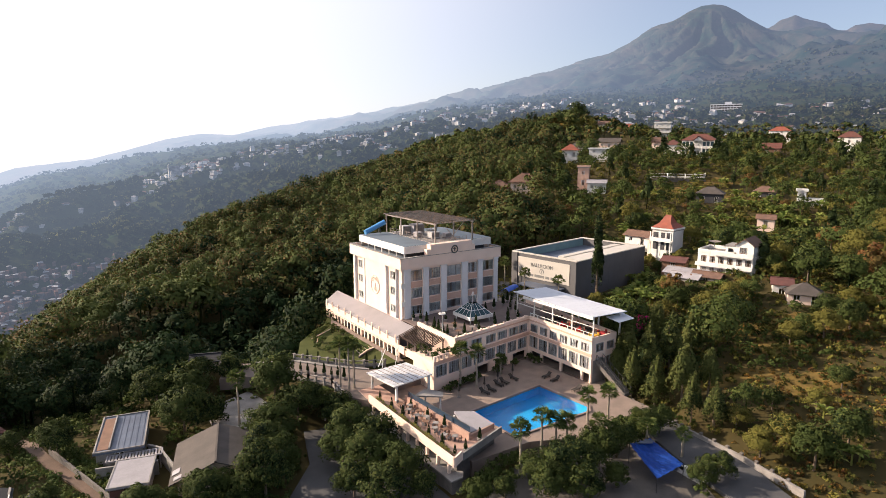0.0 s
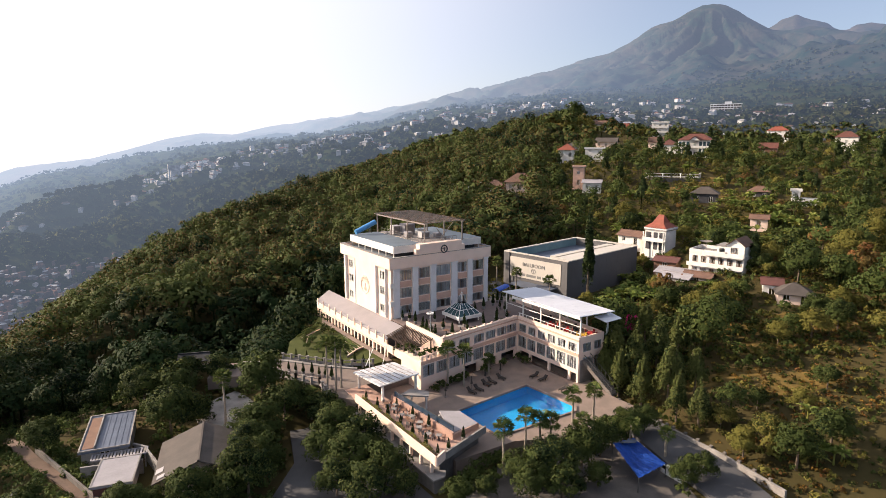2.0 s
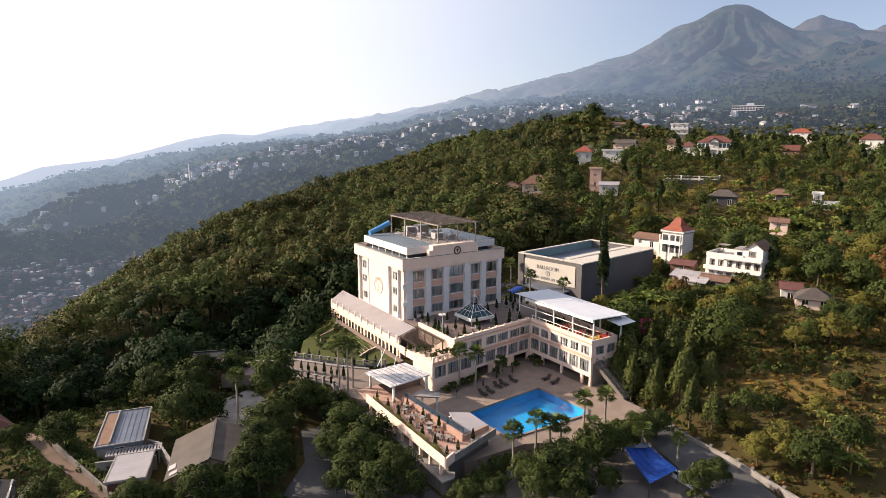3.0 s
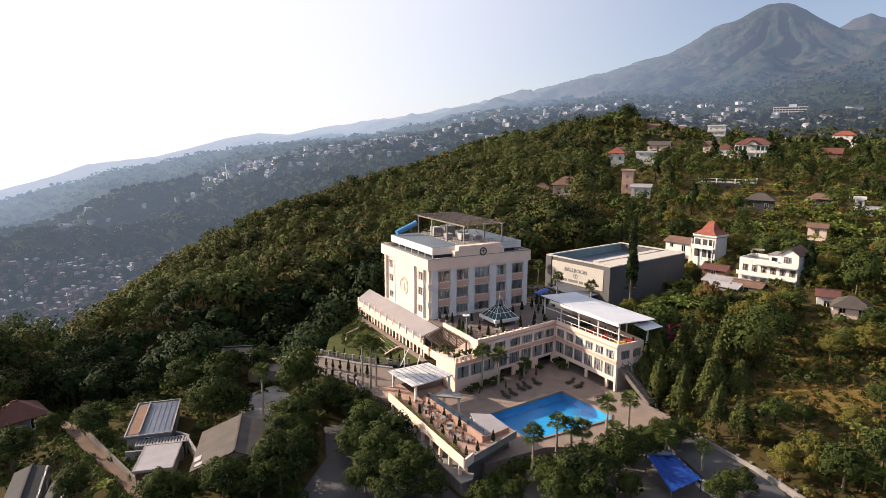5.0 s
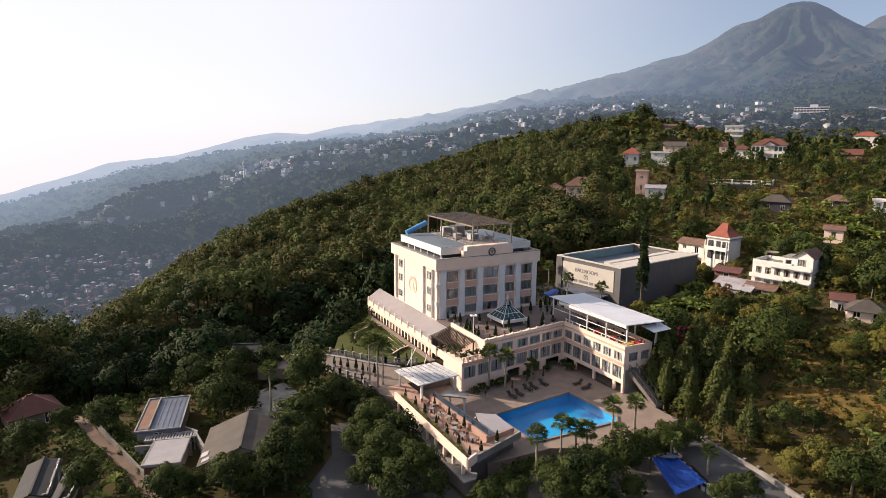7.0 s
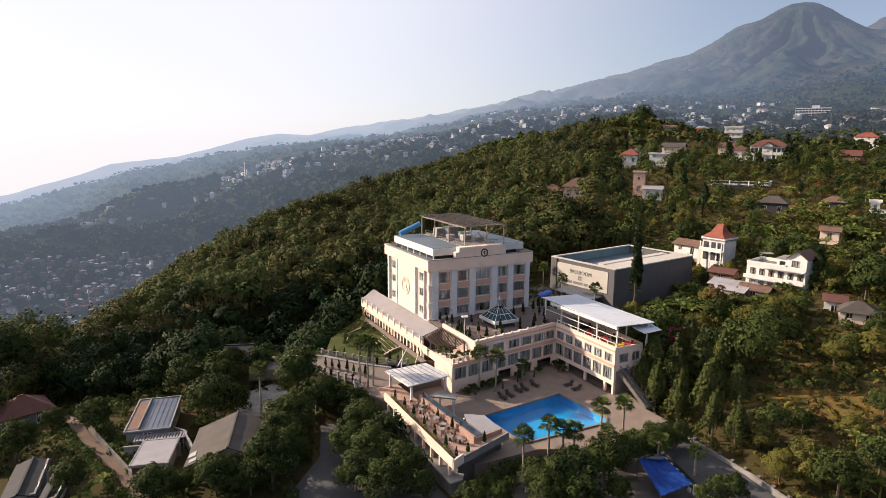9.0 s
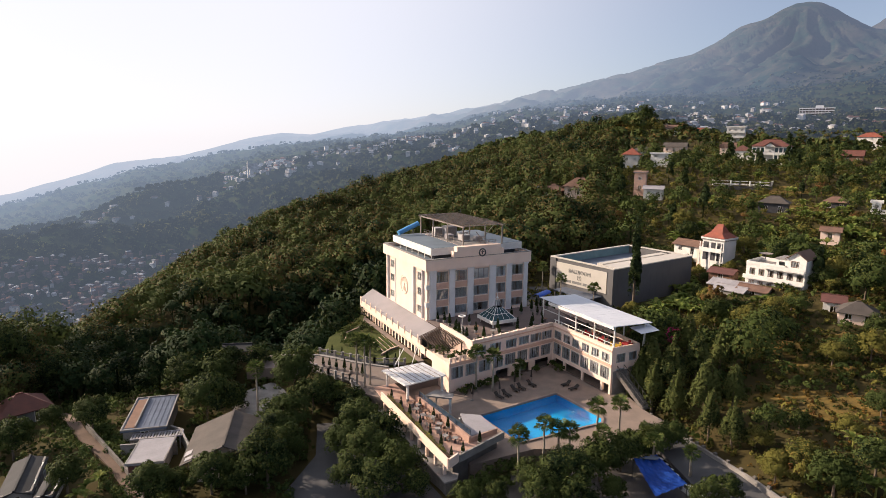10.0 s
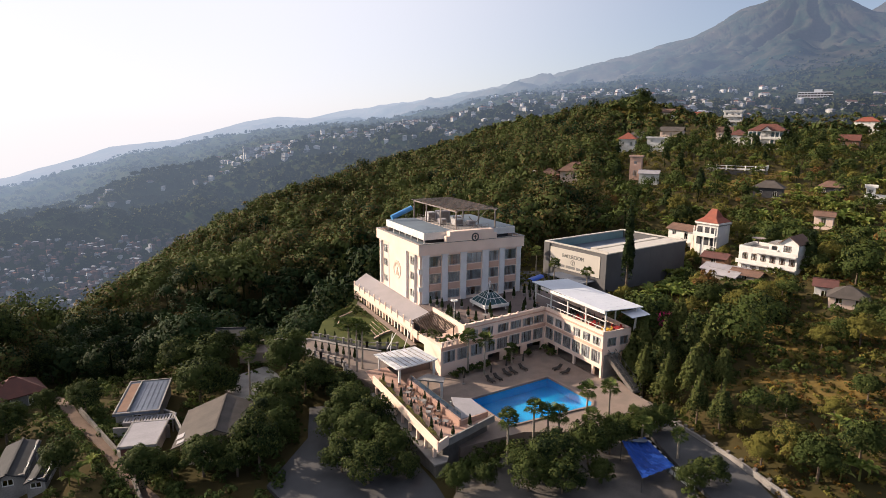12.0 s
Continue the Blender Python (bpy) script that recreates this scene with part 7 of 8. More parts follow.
house(177.0, 109.0, -55, 9.0, 4.0, 1, "flat", SHEET, WHITE, "long low white house with a pale flat roof", z=34.0, hs=2.6, over=0.5)
house(119.9, 99.0, -48, 11.5, 8.0, 1, "hip", TILE_BROWN, CREAM, "wide cream house with a brown hip roof", z=20.2, rise=3.6, hs=3.2, over=1.0)
house(113.6, 108.5, -46, 8.0, 7.0, 1, "hip", TILE_BROWN, WOOD, "brown-roofed annexe of the wide house", z=18.6, rise=2.4, hs=2.8, over=0.9)
house(112.0, 127.5, -44, 12.0, 6.0, 1, "flat", SHEET, WHITE, "white flat-roofed house among trees", z=17.6, hs=3.4)
house(132.3, 77.2, -52, 4.4, 4.4, 2, "flat", CONCRETE, PINK, "tall salmon water-tower house", z=22.8, hs=3.6, over=0.4)
house(130.6, 68.4, -52, 7.0, 5.0, 1, "gable", PALESHEET, WHITE, "white house with a pale roof", z=21.4, rise=1.2, hs=2.8)
house(284.0, 150.7, -58, 10.0, 7.0, 3, "flat", WHITE, WHITE, "white three-storey house with terraces", z=42.6, hs=3.0, balcony=True)
house(334.0, 224.0, -55, 12.0, 8.0, 1, "gable", TILE_BRIGHT, WHITE, "white house with a red gable roof", z=48.0, rise=3.4, hs=2.0)
house(408.2, 139.4, -68, 14.0, 9.0, 1, "hip", TILE_BRIGHT, WHITE, "broad white house with a red hip roof", z=45.4, rise=3.0, hs=1.8)
house(329.0, 60.0, -72, 11.0, 8.0, 1, "hip", TILE_RED, WHITE, "small house with a faded red roof among trees", z=38.6, rise=3.2, hs=3.4)
house(216.0, 103.0, -58, 7.0, 5.0, 1, "gable", TILE_BROWN, CREAM, "small cream house with white barge boards", z=36.8, rise=2.6, hs=2.8)
house(252.0, 63.5, -66, 8.0, 6.0, 1, "gable", TILE_RED, WOOD, "small house with a dark red roof", z=33.8, rise=2.6, hs=2.8)
house(141.8, 26.4, -62, 8.6, 6.0, 1, "hip", TILE_GREY, DARK, "dark house with a grey roof half hidden in trees", z=19.4, rise=2.2, hs=3.0)
house(196.0, 140.0, -52, 11.0, 7.0, 1, "hip", TILE_GREY, WHITE, "white house with a grey hip roof", z=34.2, rise=2.4, hs=3.0)
FREE = [tuple(o.matrix_basis.translation.xy) for o in scene.objects if o.name.split(".")[0] in ("house", "villa")]
HIDDEN = [(212.0, 132.0), (254.0, 176.0)]
house(212.0, 132.0, -58, 11.0, 7.5, 1, "gable", TILE_GREY, CREAM, "cream hillside house with a grey sheet roof among trees", rise=2.2, over=0.7, group="hillside houses")
house(254.0, 176.0, -55, 10.0, 7.0, 1, "gable", TILE_BROWN, WHITE, "white hillside house with a brown tiled roof among trees", rise=2.2, over=0.7, group="hillside houses")
balustrade("white_balustrade", [(153.0, 60.0), (158.0, 51.8), (163.1, 42.9), (171.0, 47.4)], 26.4, "white balustrade along a garden terrace", 3.0, 1.3, WHITE)
tw = thing("garden_terrace", pose(159.3, 52.6, 20, 0, 0, -59), "overgrown terrace wall below the mansion", "wall")
part("wall", Shape().box(-11, 11, -0.9, -0.1, -1, 5.85), STONE, tw)
fw = thing("hillside_hotel", pose(973, 522, 43.9 + 1200 * 0.0345, 0, 0, -60) @ Matrix.Scale(0.64, 4), "long white four-storey hotel on the far slope", "hotel")
for f in range(4):
    n = 12 - f
    part("floor", Shape().box(-42, 42 - f * 2, -6, 8, f * 6.2, f * 6.2 + 2.4), SHEET, fw)
    part("window_band", Shape().box(-41, 41 - f * 2, -5.2, 7, f * 6.2 + 2.4, f * 6.2 + 6.2), DARK, fw)
    for i in range(n):
        part("pier", Shape().box(-42 + i * 7.2, -40.8 + i * 7.2, -6, -5.3, f * 6.2 + 2.4, f * 6.2 + 6.2), SHEET, fw)
part("roof", Shape().box(-42, 38, -6, 8, 24.8, 27.0).box(-6, 12, -2, 5, 27.0, 33.0), SHEET, fw)
part("foot", Shape().box(-42, 42, -6, 8, -30, 0), WHITE, fw)
mt = thing("radio_mast", pose(1700, 1380, 41.7 + 2290 * 0.047), "tall pale lattice radio mast above the town", "mast")
for a in (-2, 2):
    for b in (-2, 2):
        part("leg", Shape().bar((a, b, -30), (a * 0.3, b * 0.3, 70), 1.9), SHEET, mt)
for i in range(8):
    part("brace", Shape().box(-2 + i * 0.15, 2 - i * 0.15, -0.3, 0.3, i * 9, i * 9 + 0.6), SHEET, mt)

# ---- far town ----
# Far walls and roofs also carry the haze as a faint emission.
TOWN_WALL = far_mat("far house walls with haze glow", [(0.46, 0.45, 0.43), (0.06, 0.055, 0.05)], 0.05, 0.2, lit=1.1)
TOWN_RED = far_mat("far red roofs with haze glow", [(0.13, 0.066, 0.046), (0.045, 0.036, 0.032)], 0.05, 0.2, lit=1.1)
TOWN_PALE = far_mat("far pale roofs with haze glow", [(0.34, 0.34, 0.35), (0.04, 0.038, 0.04)], 0.05, 0.2, lit=1.1)
ch = thing("hillside_church", pose(132, 923, float(land(132, 923)) + 3, 0, 0, 10) @ Matrix.Scale(0.72, 4), "pale church with a steep roof and a slim tower", "church")
part("nave", Shape().box(-9, 9, -7, 7, -20, 9), TOWN_WALL, ch)
part("roof", roof_shape("gable", 18, 14, 12, 1.5), TOWN_PALE, ch, m=Matrix.Translation((0, 0, 9.1)))
part("tower", Shape().box(-14, -10.5, -2, 2, -20, 22).prism([(-14, -2), (-10.5, -2), (-10.5, 2), (-14, 2)], 22, 27, [(-12.3, -0.1), (-12.2, -0.1), (-12.2, 0), (-12.3, 0)]), TOWN_WALL, ch)
TOWN_SPOTS = []


def town(zones):
    g = np.random.default_rng(21)
    walls, reds, pales, drab = Shape(), Shape(), Shape(), Shape()
    for a0, a1, r0, r1, n, size in zones:
        for _ in range(n):
            a, r = radians(g.uniform(a0, a1)), math.sqrt(g.uniform(r0 * r0, r1 * r1))
            x, y = ORIGIN[0] + r * math.sin(a), ORIGIN[1] + r * math.cos(a)
            TOWN_SPOTS.append((x, y))
            w, d, h = size * g.uniform(0.6, 1.5), size * g.uniform(0.5, 0.9), float(g.choice([2.2, 2.6, 3.0, 3.4, 5.5]))
            m = pose(x, y, float(land(x, y)), 0, 0, g.uniform(0, 180))
            face = drab if r < 860 and a < radians(8) and g.random() < 0.85 else walls
            face.m = m
            face.box(-w / 2, w / 2, -d / 2, d / 2, -8, h)
            roof = reds if g.random() < (0.6 if face is drab else 0.42) else pales
            roof.m, o, k = m, size * 0.07, size * g.uniform(0.12, 0.3)
            roof.add([(-w / 2 - o, -d / 2 - o, h), (w / 2 + o, -d / 2 - o, h), (w / 2 + o, d / 2 + o, h), (-w / 2 - o, d / 2 + o, h), (-w / 2 * 0.7, 0, h + k), (w / 2 * 0.7, 0, h + k)], [(0, 1, 5, 4), (1, 2, 5), (2, 3, 4, 5), (3, 0, 4), (3, 2, 1, 0)])
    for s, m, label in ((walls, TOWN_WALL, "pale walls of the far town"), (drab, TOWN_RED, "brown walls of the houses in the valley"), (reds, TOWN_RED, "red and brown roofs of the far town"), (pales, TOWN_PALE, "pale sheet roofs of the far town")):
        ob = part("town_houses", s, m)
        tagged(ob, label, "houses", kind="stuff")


town([(-12, 1, 610, 800, 480, 4.6), (1, 6, 640, 800, 80, 5), (-6, 7, 880, 1040, 26, 8), (7, 26, 1000, 1150, 230, 7.5), (22, 38, 880, 1300, 230, 7.5), (30, 46, 1200, 1700, 80, 10), (38, 50, 1000, 1600, 90, 9.5), (47, 72, 560, 1000, 250, 7), (48, 62, 620, 1000, 130, 7), (50, 72, 1000, 1300, 80, 8.5), (49, 57, 1300, 1700, 40, 10)])

# ---- planted trees ----


def tree_kind(name, label, crown, trunk, leaf, bark, group, category="tree"):
    """A tree to copy: a trunk with limbs and a crown of many leaves."""
    t = thing(name, pose(0, 0, -400), label, category, group)
    part("trunk", trunk, bark, t)
    part("crown", leafy("crown", *crown, leaf), leaf, t)
    return t


ROUND = [tree_kind("broadleaf_tree", "dark broadleaf tree with a dense uneven crown", crown_soup(5200, 3.2, 3.3, 0.20, 64, 400 + i, lift=3.7, jitter=0.3), trunk_soup(4.4, 0.2, 400 + i), LEAF_GARDEN, BARK, "garden trees") for i in range(4)]
LIGHT = [tree_kind("broadleaf_tree", "yellow-green tree with a loose sunlit crown", crown_soup(4600, 2.9, 3.2, 0.19, 52, 420 + i, lift=3.6, jitter=0.3), trunk_soup(4.4, 0.18, 420 + i), LEAF_LIGHT, BARK, "slope trees") for i in range(3)]
CONES = [tree_kind("conifer", "green cone-shaped conifer beside the hotel wing", crown_soup(4200, 2.5, 5.2, 0.20, 80, 440 + i, lift=3.8, cone=0.8, jitter=0.3), trunk_soup(7.0, 0.18, 440 + i, 2, 0.2), LEAF_PINE, BARK, "conifers") for i in range(3)]
TALL = tree_kind("tall_cypress", "tall dark column-shaped cypress by the ballroom", crown_soup(2600, 0.85, 8.6, 0.24, 46, 460, lift=6.6, cone=0.35), trunk_soup(9, 0.2, 460, 2, 0.1), LEAF_CYPRESS, BARK, "")
FLOWERS = tree_kind("bougainvillea", "magenta flowering bush on the slope", crown_soup(700, 1.6, 1.3, 0.22, 14, 470, lift=1.2), trunk_soup(1.4, 0.1, 470), FLOWER, BARK, "", "bush")
AUTUMN = tree_kind("broadleaf_tree", "browning tree with a thin dry crown", crown_soup(1100, 2.8, 2.9, 0.36, 18, 480, lift=4.4), trunk_soup(4.6, 0.18, 480), LEAF_DRY, BARK, "slope trees")


def plant(kinds, spots, norm, seed, sink=0.1):
    g = random.Random(seed)
    for i, (x, y, s) in enumerate(spots):
        z = float(land(x, y))
        c = copy_thing(kinds[i % len(kinds)], pose(x, y, z - sink, 0, 0, g.uniform(0, 360)))
        c.scale = (s / norm * g.uniform(0.95, 1.15),) * 2 + (s / norm * g.uniform(0.9, 1.1),)


LEFT_TREES = [(-27.0,-6.1,7.0),(-25.7,-12.6,5.6),(-30.8,-15.6,6.4),(-33.4,-20.6,5.6),(-32.6,-24.1,5.4),(-36.0,-28.8,6.4),(-38.7,-28.6,4.8),(-42.3,7.1,6.5),(-38.0,4.2,7.5),(-40.6,-5.7,7.2),(-42.2,29.0,6.5),(-34.9,8.0,4.4),(-46.0,-25.5,3.2),(-42.5,-26.7,4.8),(-39.5,-25.6,3.4),(-49.3,-26.1,4.8),(-63.6,26.4,7.7),(-66.2,-3.4,5.0),(-71.5,1.0,5.2),(-62.2,4.2,3.4),(-58.4,-19.2,4.4),(-56.4,-2.0,5.0),(-30.8,6.1,4.4),(-23.1,-11.9,3.8),(-36.8,-6.5,4.6),(-21.0,-16.4,5.6),(-72.2,29.1,9.2),(-59.7,34.1,6.7)]
STREET_TREES = [(-19.8,-16.5,4.8),(-21.5,-22.4,6.2),(-20.2,-27.4,6.0),(-23.3,-31.0,6.5),(-21.0,-35.8,5.5),(-24.6,-26.0,5.1),(-24.8,-38.1,6.0),(-20.2,-39.3,3.8),(-26.9,-34.2,4.7),(-19.5,-31.3,4.2)]
FRONT_TREES = [(-2.2,-43.6,4.6),(5.3,-43.6,4.2),(-6.7,-44.6,4.8),(-3.9,-48.1,7.0),(1.8,-47.5,6.5),(9.4,-45.9,5.0),(13.3,-45.6,4.9),(16.2,-46.1,4.7),(6.0,-46.9,5.5),(-8.6,-48.9,5.3),(-5.2,-51.0,5.3),(-12.5,-45.5,3.2),(-16.2,-45.0,4.5),(11.9,-57.7,4.2),(8.6,-57.8,4.0),(0.2,-51.6,3.9)]
CONIFERS = [(24.6,-31.4,5.6),(27.3,-31.2,6.5),(24.3,-34.7,5.1),(28.1,-35.0,6.3),(37.8,-22.0,5.9),(24.4,-39.2,5.0),(33.1,-35.6,6.4),(26.4,-42.7,6.0),(22.1,-47.3,4.6),(22.8,-50.5,4.6),(29.5,-45.2,5.0),(39.0,-35.5,5.5),(32.9,-22.9,5.1),(39.8,-27.9,5.8)]
SLOPE_TREES = [(23.2,-60.6,5.4),(22.9,-64.2,5.6),(20.6,-58.5,4.4),(24.8,-52.7,3.7),(33.0,-53.5,3.2),(49.4,-35.7,4.4),(58.3,-33.2,4.8),(55.0,-45.0,4.6),(60.1,-48.3,6.3),(45.1,-57.8,4.2),(57.5,-26.6,5.6),(55.7,-21.2,5.6),(63.4,-28.4,5.0),(50.8,-21.1,4.5),(46.0,-18.1,5.0),(45.5,-7.8,4.5),(29.8,-65.1,5.8),(36.3,-58.2,3.6)]
plant(ROUND, LEFT_TREES, 5.7, 1)
plant(ROUND, STREET_TREES, 6.0, 2)
plant(ROUND, FRONT_TREES, 7.0, 3)
plant(CONES, CONIFERS, 5.0, 4)
plant([LIGHT[0], ROUND[0], LIGHT[1], LIGHT[2], ROUND[1]], SLOPE_TREES, 6.2, 5)
plant([TALL], [(50.5, -3.5, 1.5)], 1.0, 6)
plant([FLOWERS], [(41.5, -22.6, 1.5), (43.5, -21.4, 1.6), (45.2, -20.8, 1.3)], 1.0, 7)
plant([ROUND[2]], [(266.0, 209.0, 15.5), (258.0, 218.0, 10.0)], 6.2, 12)
# Dark cypress leaf colour here paints in the shade at the wood's foot.
SHADY = [tree_kind("broadleaf_tree", "tall tree at the foot of the wood, darkened as if shaded", crown_soup(4200, 3.2, 3.5, 0.22, 50, 490 + i, lift=3.9, jitter=0.3), trunk_soup(4.6, 0.2, 490 + i), LEAF_CYPRESS, BARK, "garden trees") for i in range(2)]
BACK_TREES = [(-41, 28, 11), (-33, 28, 10), (-24, 31, 10), (-17, 31, 9), (-12, 29, 8), (-28, 22, 7)]
plant(SHADY, BACK_TREES, 6.6, 9)
plant([LIGHT[0], ROUND[0], LIGHT[2], ROUND[3]], [(68.5, -28.5, 4.0), (69.0, -44.5, 4.4), (76.0, -46.0, 5.0), (86.5, 2.5, 4.2), (87.5, 9.5, 3.8), (88.8, 4.8, 3.4), (90.0, 2.2, 3.4), (86.6, 6.6, 3.2), (89.0, 15.5, 4.2), (84.5, -25.5, 5.0), (91.0, -24.0, 6.0), (94.0, -8.0, 5.5), (99.0, 5.0, 6.0), (70.0, -5.0, 4.6), (63.0, -13.0, 4.0), (97.5, 23.0, 6.5), (104.0, 30.0, 7.0), (84.0, -34.0, 6.5), (92.0, -38.0, 7.0), (66.0, -50.0, 5.5)], 6.2, 17)
plant([AUTUMN, LIGHT[1], LIGHT[0]], [(92.0, -44.0, 7.5), (103.0, -36.0, 8.0), (98.0, -50.0, 7.5), (86.0, -52.0, 7.0), (112.0, -44.0, 8.0), (121.0, -34.0, 8.0), (108.0, -28.0, 7.0), (133.0, -30.0, 7.5), (80.0, -55.0, 6.0)], 6.0, 18)
plant([AUTUMN], [(25.5, -31.0, 4.0), (-38.5, 62, 5.5), (60, -17, 5)], 5.6, 8)
for k in ROUND + LIGHT + CONES + SHADY + [TALL, FLOWERS, AUTUMN]:
    for o in (*k.children_recursive, k):
        bpy.data.objects.remove(o)


def palm_meshes(seed, h, fronds=30, size=1.5):
    """A fan palm: a slim ringed trunk and stiff folded fans on stalks."""
    g = random.Random(seed)
    t = Shape()
    n = 10
    for i in range(n):
        z0, z1 = h * i / n, h * (i + 1) / n
        r0, r1 = 0.19 - 0.07 * i / n, 0.185 - 0.07 * (i + 1) / n
        t.cyl(0.03 * math.sin(i), 0.03 * math.cos(i), z0 - (0.8 if i == 0 else 0), z1, r0 * (1.4 if i == 0 else 1.04), r1, 7)
    f = Shape()
    for i in range(fronds):
        a, e = 2 * math.pi * i * 0.382, radians(g.uniform(-42, 75))
        d = Vector((math.cos(a) * math.cos(e), math.sin(a) * math.cos(e), math.sin(e)))
        side = Vector((-math.sin(a), math.cos(a), 0))
        upv = d.cross(side) * -1
        stalk = size * g.uniform(0.40, 0.75)
        o = Vector((0, 0, h)) + d * 0.1
        c = o + d * stalk
        f.bar(o, c, 0.035, 3)
        m, L = 9, size * g.uniform(0.55, 0.85)
        for k in range(m):
            b = radians(-80 + 160 * k / (m - 1))
            w = 0.07
            tip = c + (d * math.cos(b) + side * math.sin(b)) * L + Vector((0, 0, -0.25 * L * g.uniform(0.6, 1.3)))
            mid = c + (d * math.cos(b) + side * math.sin(b)) * L * 0.55 + upv * 0.03
            p = (d * -math.sin(b) + side * math.cos(b)) * L * w
            f.add([c, mid + p, tip, mid - p], [(0, 1, 2), (0, 2, 3)])
    return t.mesh("trunk"), f.mesh("fronds")


PALMS = [(0.7,-18.2,0.0,6.9),(3.1,-19.6,0.0,6.3),(-7.4,-42.5,-1.3,6.3),(-2.1,-40.8,-1.2,5.8),(-0.7,-42.1,-1.3,5.6),(0.6,-42.8,-1.3,5.2),(8.2,-39.6,0.0,4.6),(11.4,-40.7,0.0,4.8),(3.8,-45.6,-1.3,5.3),(9.8,-48.7,-1.0,4.2),(-18.0,-11.3,1.8,7.8),(-17.2,-12.9,1.8,8.1),(-16.0,-12.2,1.8,7.1),(-33.6,-9.5,-0.3,7.0),(43.7,21.5,3.5,6.7),(42.5,12.5,3.5,5.7),(44.0,2.4,3.5,5.4),(10.0,-17.6,0.0,3.0),(12.6,-52.3,-0.9,3.5),(10.3,-46.8,-1.0,4.4),(-21.9,-13.9,-1.4,4.3)]
for i, (x, y, z, h) in enumerate(PALMS):
    t = thing("fan_palm", pose(x, y, z, 0, 0, 37 * i), "fan palm with a slim trunk and dark stiff fans", "palm tree", "fan palms")
    tm, fm = palm_meshes(500 + i, h, 34, 1.2 if h > 4 else 0.95)
    part("trunk", tm, PALE_BARK, t)
    part("fronds", fm, LEAF_PALM, t)


def banana_mesh(seed, n=9, length=2.6):
    g = random.Random(seed)
    s = Shape()
    for i in range(n):
        a, lean = 2 * math.pi * i * 0.382 + g.uniform(-0.3, 0.3), g.uniform(0.35, 1.1)
        L, w = length * g.uniform(0.8, 1.2), 0.33
        out, side = Vector((math.cos(a), math.sin(a), 0)), Vector((-math.sin(a), math.cos(a), 0))
        rows = []
        for k in range(6):
            f = k / 5
            p = Vector((0, 0, 1.6)) + out * L * f * math.sin(lean) + Vector((0, 0, L * (f * math.cos(lean) - 0.55 * f * f)))
            ww = w * (0.15 + 1.1 * math.sin(math.pi * min(0.97, 0.08 + 0.9 * f)))
            rows.append((p - side * ww + Vector((0, 0, 0.1)), p, p + side * ww + Vector((0, 0, 0.1))))
        v = [q for r in rows for q in r]
        s.add(v, [(k * 3 + j, k * 3 + j + 1, k * 3 + j + 4, k * 3 + j + 3) for k in range(5) for j in range(2)])
    return s.mesh("leaves")


BAN = [banana_mesh(600 + i) for i in range(4)]
STEM = Shape().cyl(0, 0, -0.4, 1.7, 0.16, 0.11, 7).mesh("stem")
BANANAS = [(63.2,-4.0,5.8),(55.5,-13.6,5.3),(51.6,-11.7,4.6),(74.6,2.0,5.5),(36.5,-32.2,3.3),(56.9,-24.2,3.9),(129.9,-5.8,7.7),(129.2,-10.2,7.7),(136.0,1.6,7.1),(34.1,-61.5,4.8),(47.8,-40.9,2.9),(62.6,-15.1,4.8),(54.4,-28.6,3.7),(-56.3,-20.3,3.4),(115.8,-4.8,5.5),(115.6,-0.1,5.5),(26.2,-66.9,4.4),(59.0,-9.0,5.0),(66.5,-1.5,5.0),(49.5,-9.5,5.0),(53.5,-9.0,5.2),(57.0,-6.0,5.2),(60.0,-18.5,4.6),(68.0,-22.0,4.4),(88.0,-8.0,5.2),(98.0,-2.0,5.5),(105.0,-12.0,5.5),(112.0,6.0,5.5),(120.0,-14.0,5.5),(103.0,16.0,5.2),(96.0,-18.0,5.2),(140.5,17.6,5.6),(139.1,12.1,5.6),(150.5,15.4,5.6),(140.5,5.9,5.6),(162.0,33.6,5.6),(73.6,4.1,5.6),(67.3,-3.8,5.6),(58.8,-6.9,4.8),(84.8,8.4,5.6),(166.0,47.6,5.6),(130.2,15.5,5.6),(139.1,-0.7,5.6),(130.3,-2.6,5.6),(60.7,-13.7,4.8)]
g9 = random.Random(9)
while len(BANANAS) < 85:
    u, v = g9.uniform(62, 150), g9.uniform(140, 250)
    x, y = at_uv(u, v)
    if u > 50 + (v - 120) * 0.3 and all(math.hypot(x - o[0], y - o[1]) > 6 for o in FREE):
        BANANAS.append((x, y, g9.uniform(5.0, 6.8)))
for i, (x, y, s) in enumerate(BANANAS):
    for k in range(4):
        px, py = x + g9.uniform(-1.8, 1.8), y + g9.uniform(-1.8, 1.8)
        t = thing("banana_plant", pose(px, py, float(land(px, py)), 0, 0, g9.uniform(0, 360)), "banana plant with long arching green leaves", "plant", "banana plants")
        t.scale = (s / 5.2 * g9.uniform(0.8, 1.15),) * 3
        part("stem", STEM, LEAF_BANANA, t)
        part("leaves", BAN[(i + k) % 4], LEAF_BANANA, t)

# ---- woods ----
FINE = [with_trunk(crown_soup(1500, 3.3 + 0.25 * (i % 4), 3.9 - 0.3 * (i % 3), 0.27, 26 + 4 * (i % 4), 130 + i, lift=4.0, jitter=0.28, fat=1.32), 5, 0.22) for i in range(10)]
BROAD = [with_trunk(crown_soup(620, 3.3 + 0.25 * (i % 4), 3.9 - 0.3 * (i % 3), 0.40, 18 + 3 * (i % 4), 30 + i, lift=4.0, jitter=0.28, fat=1.32), 5, 0.22) for i in range(12)]
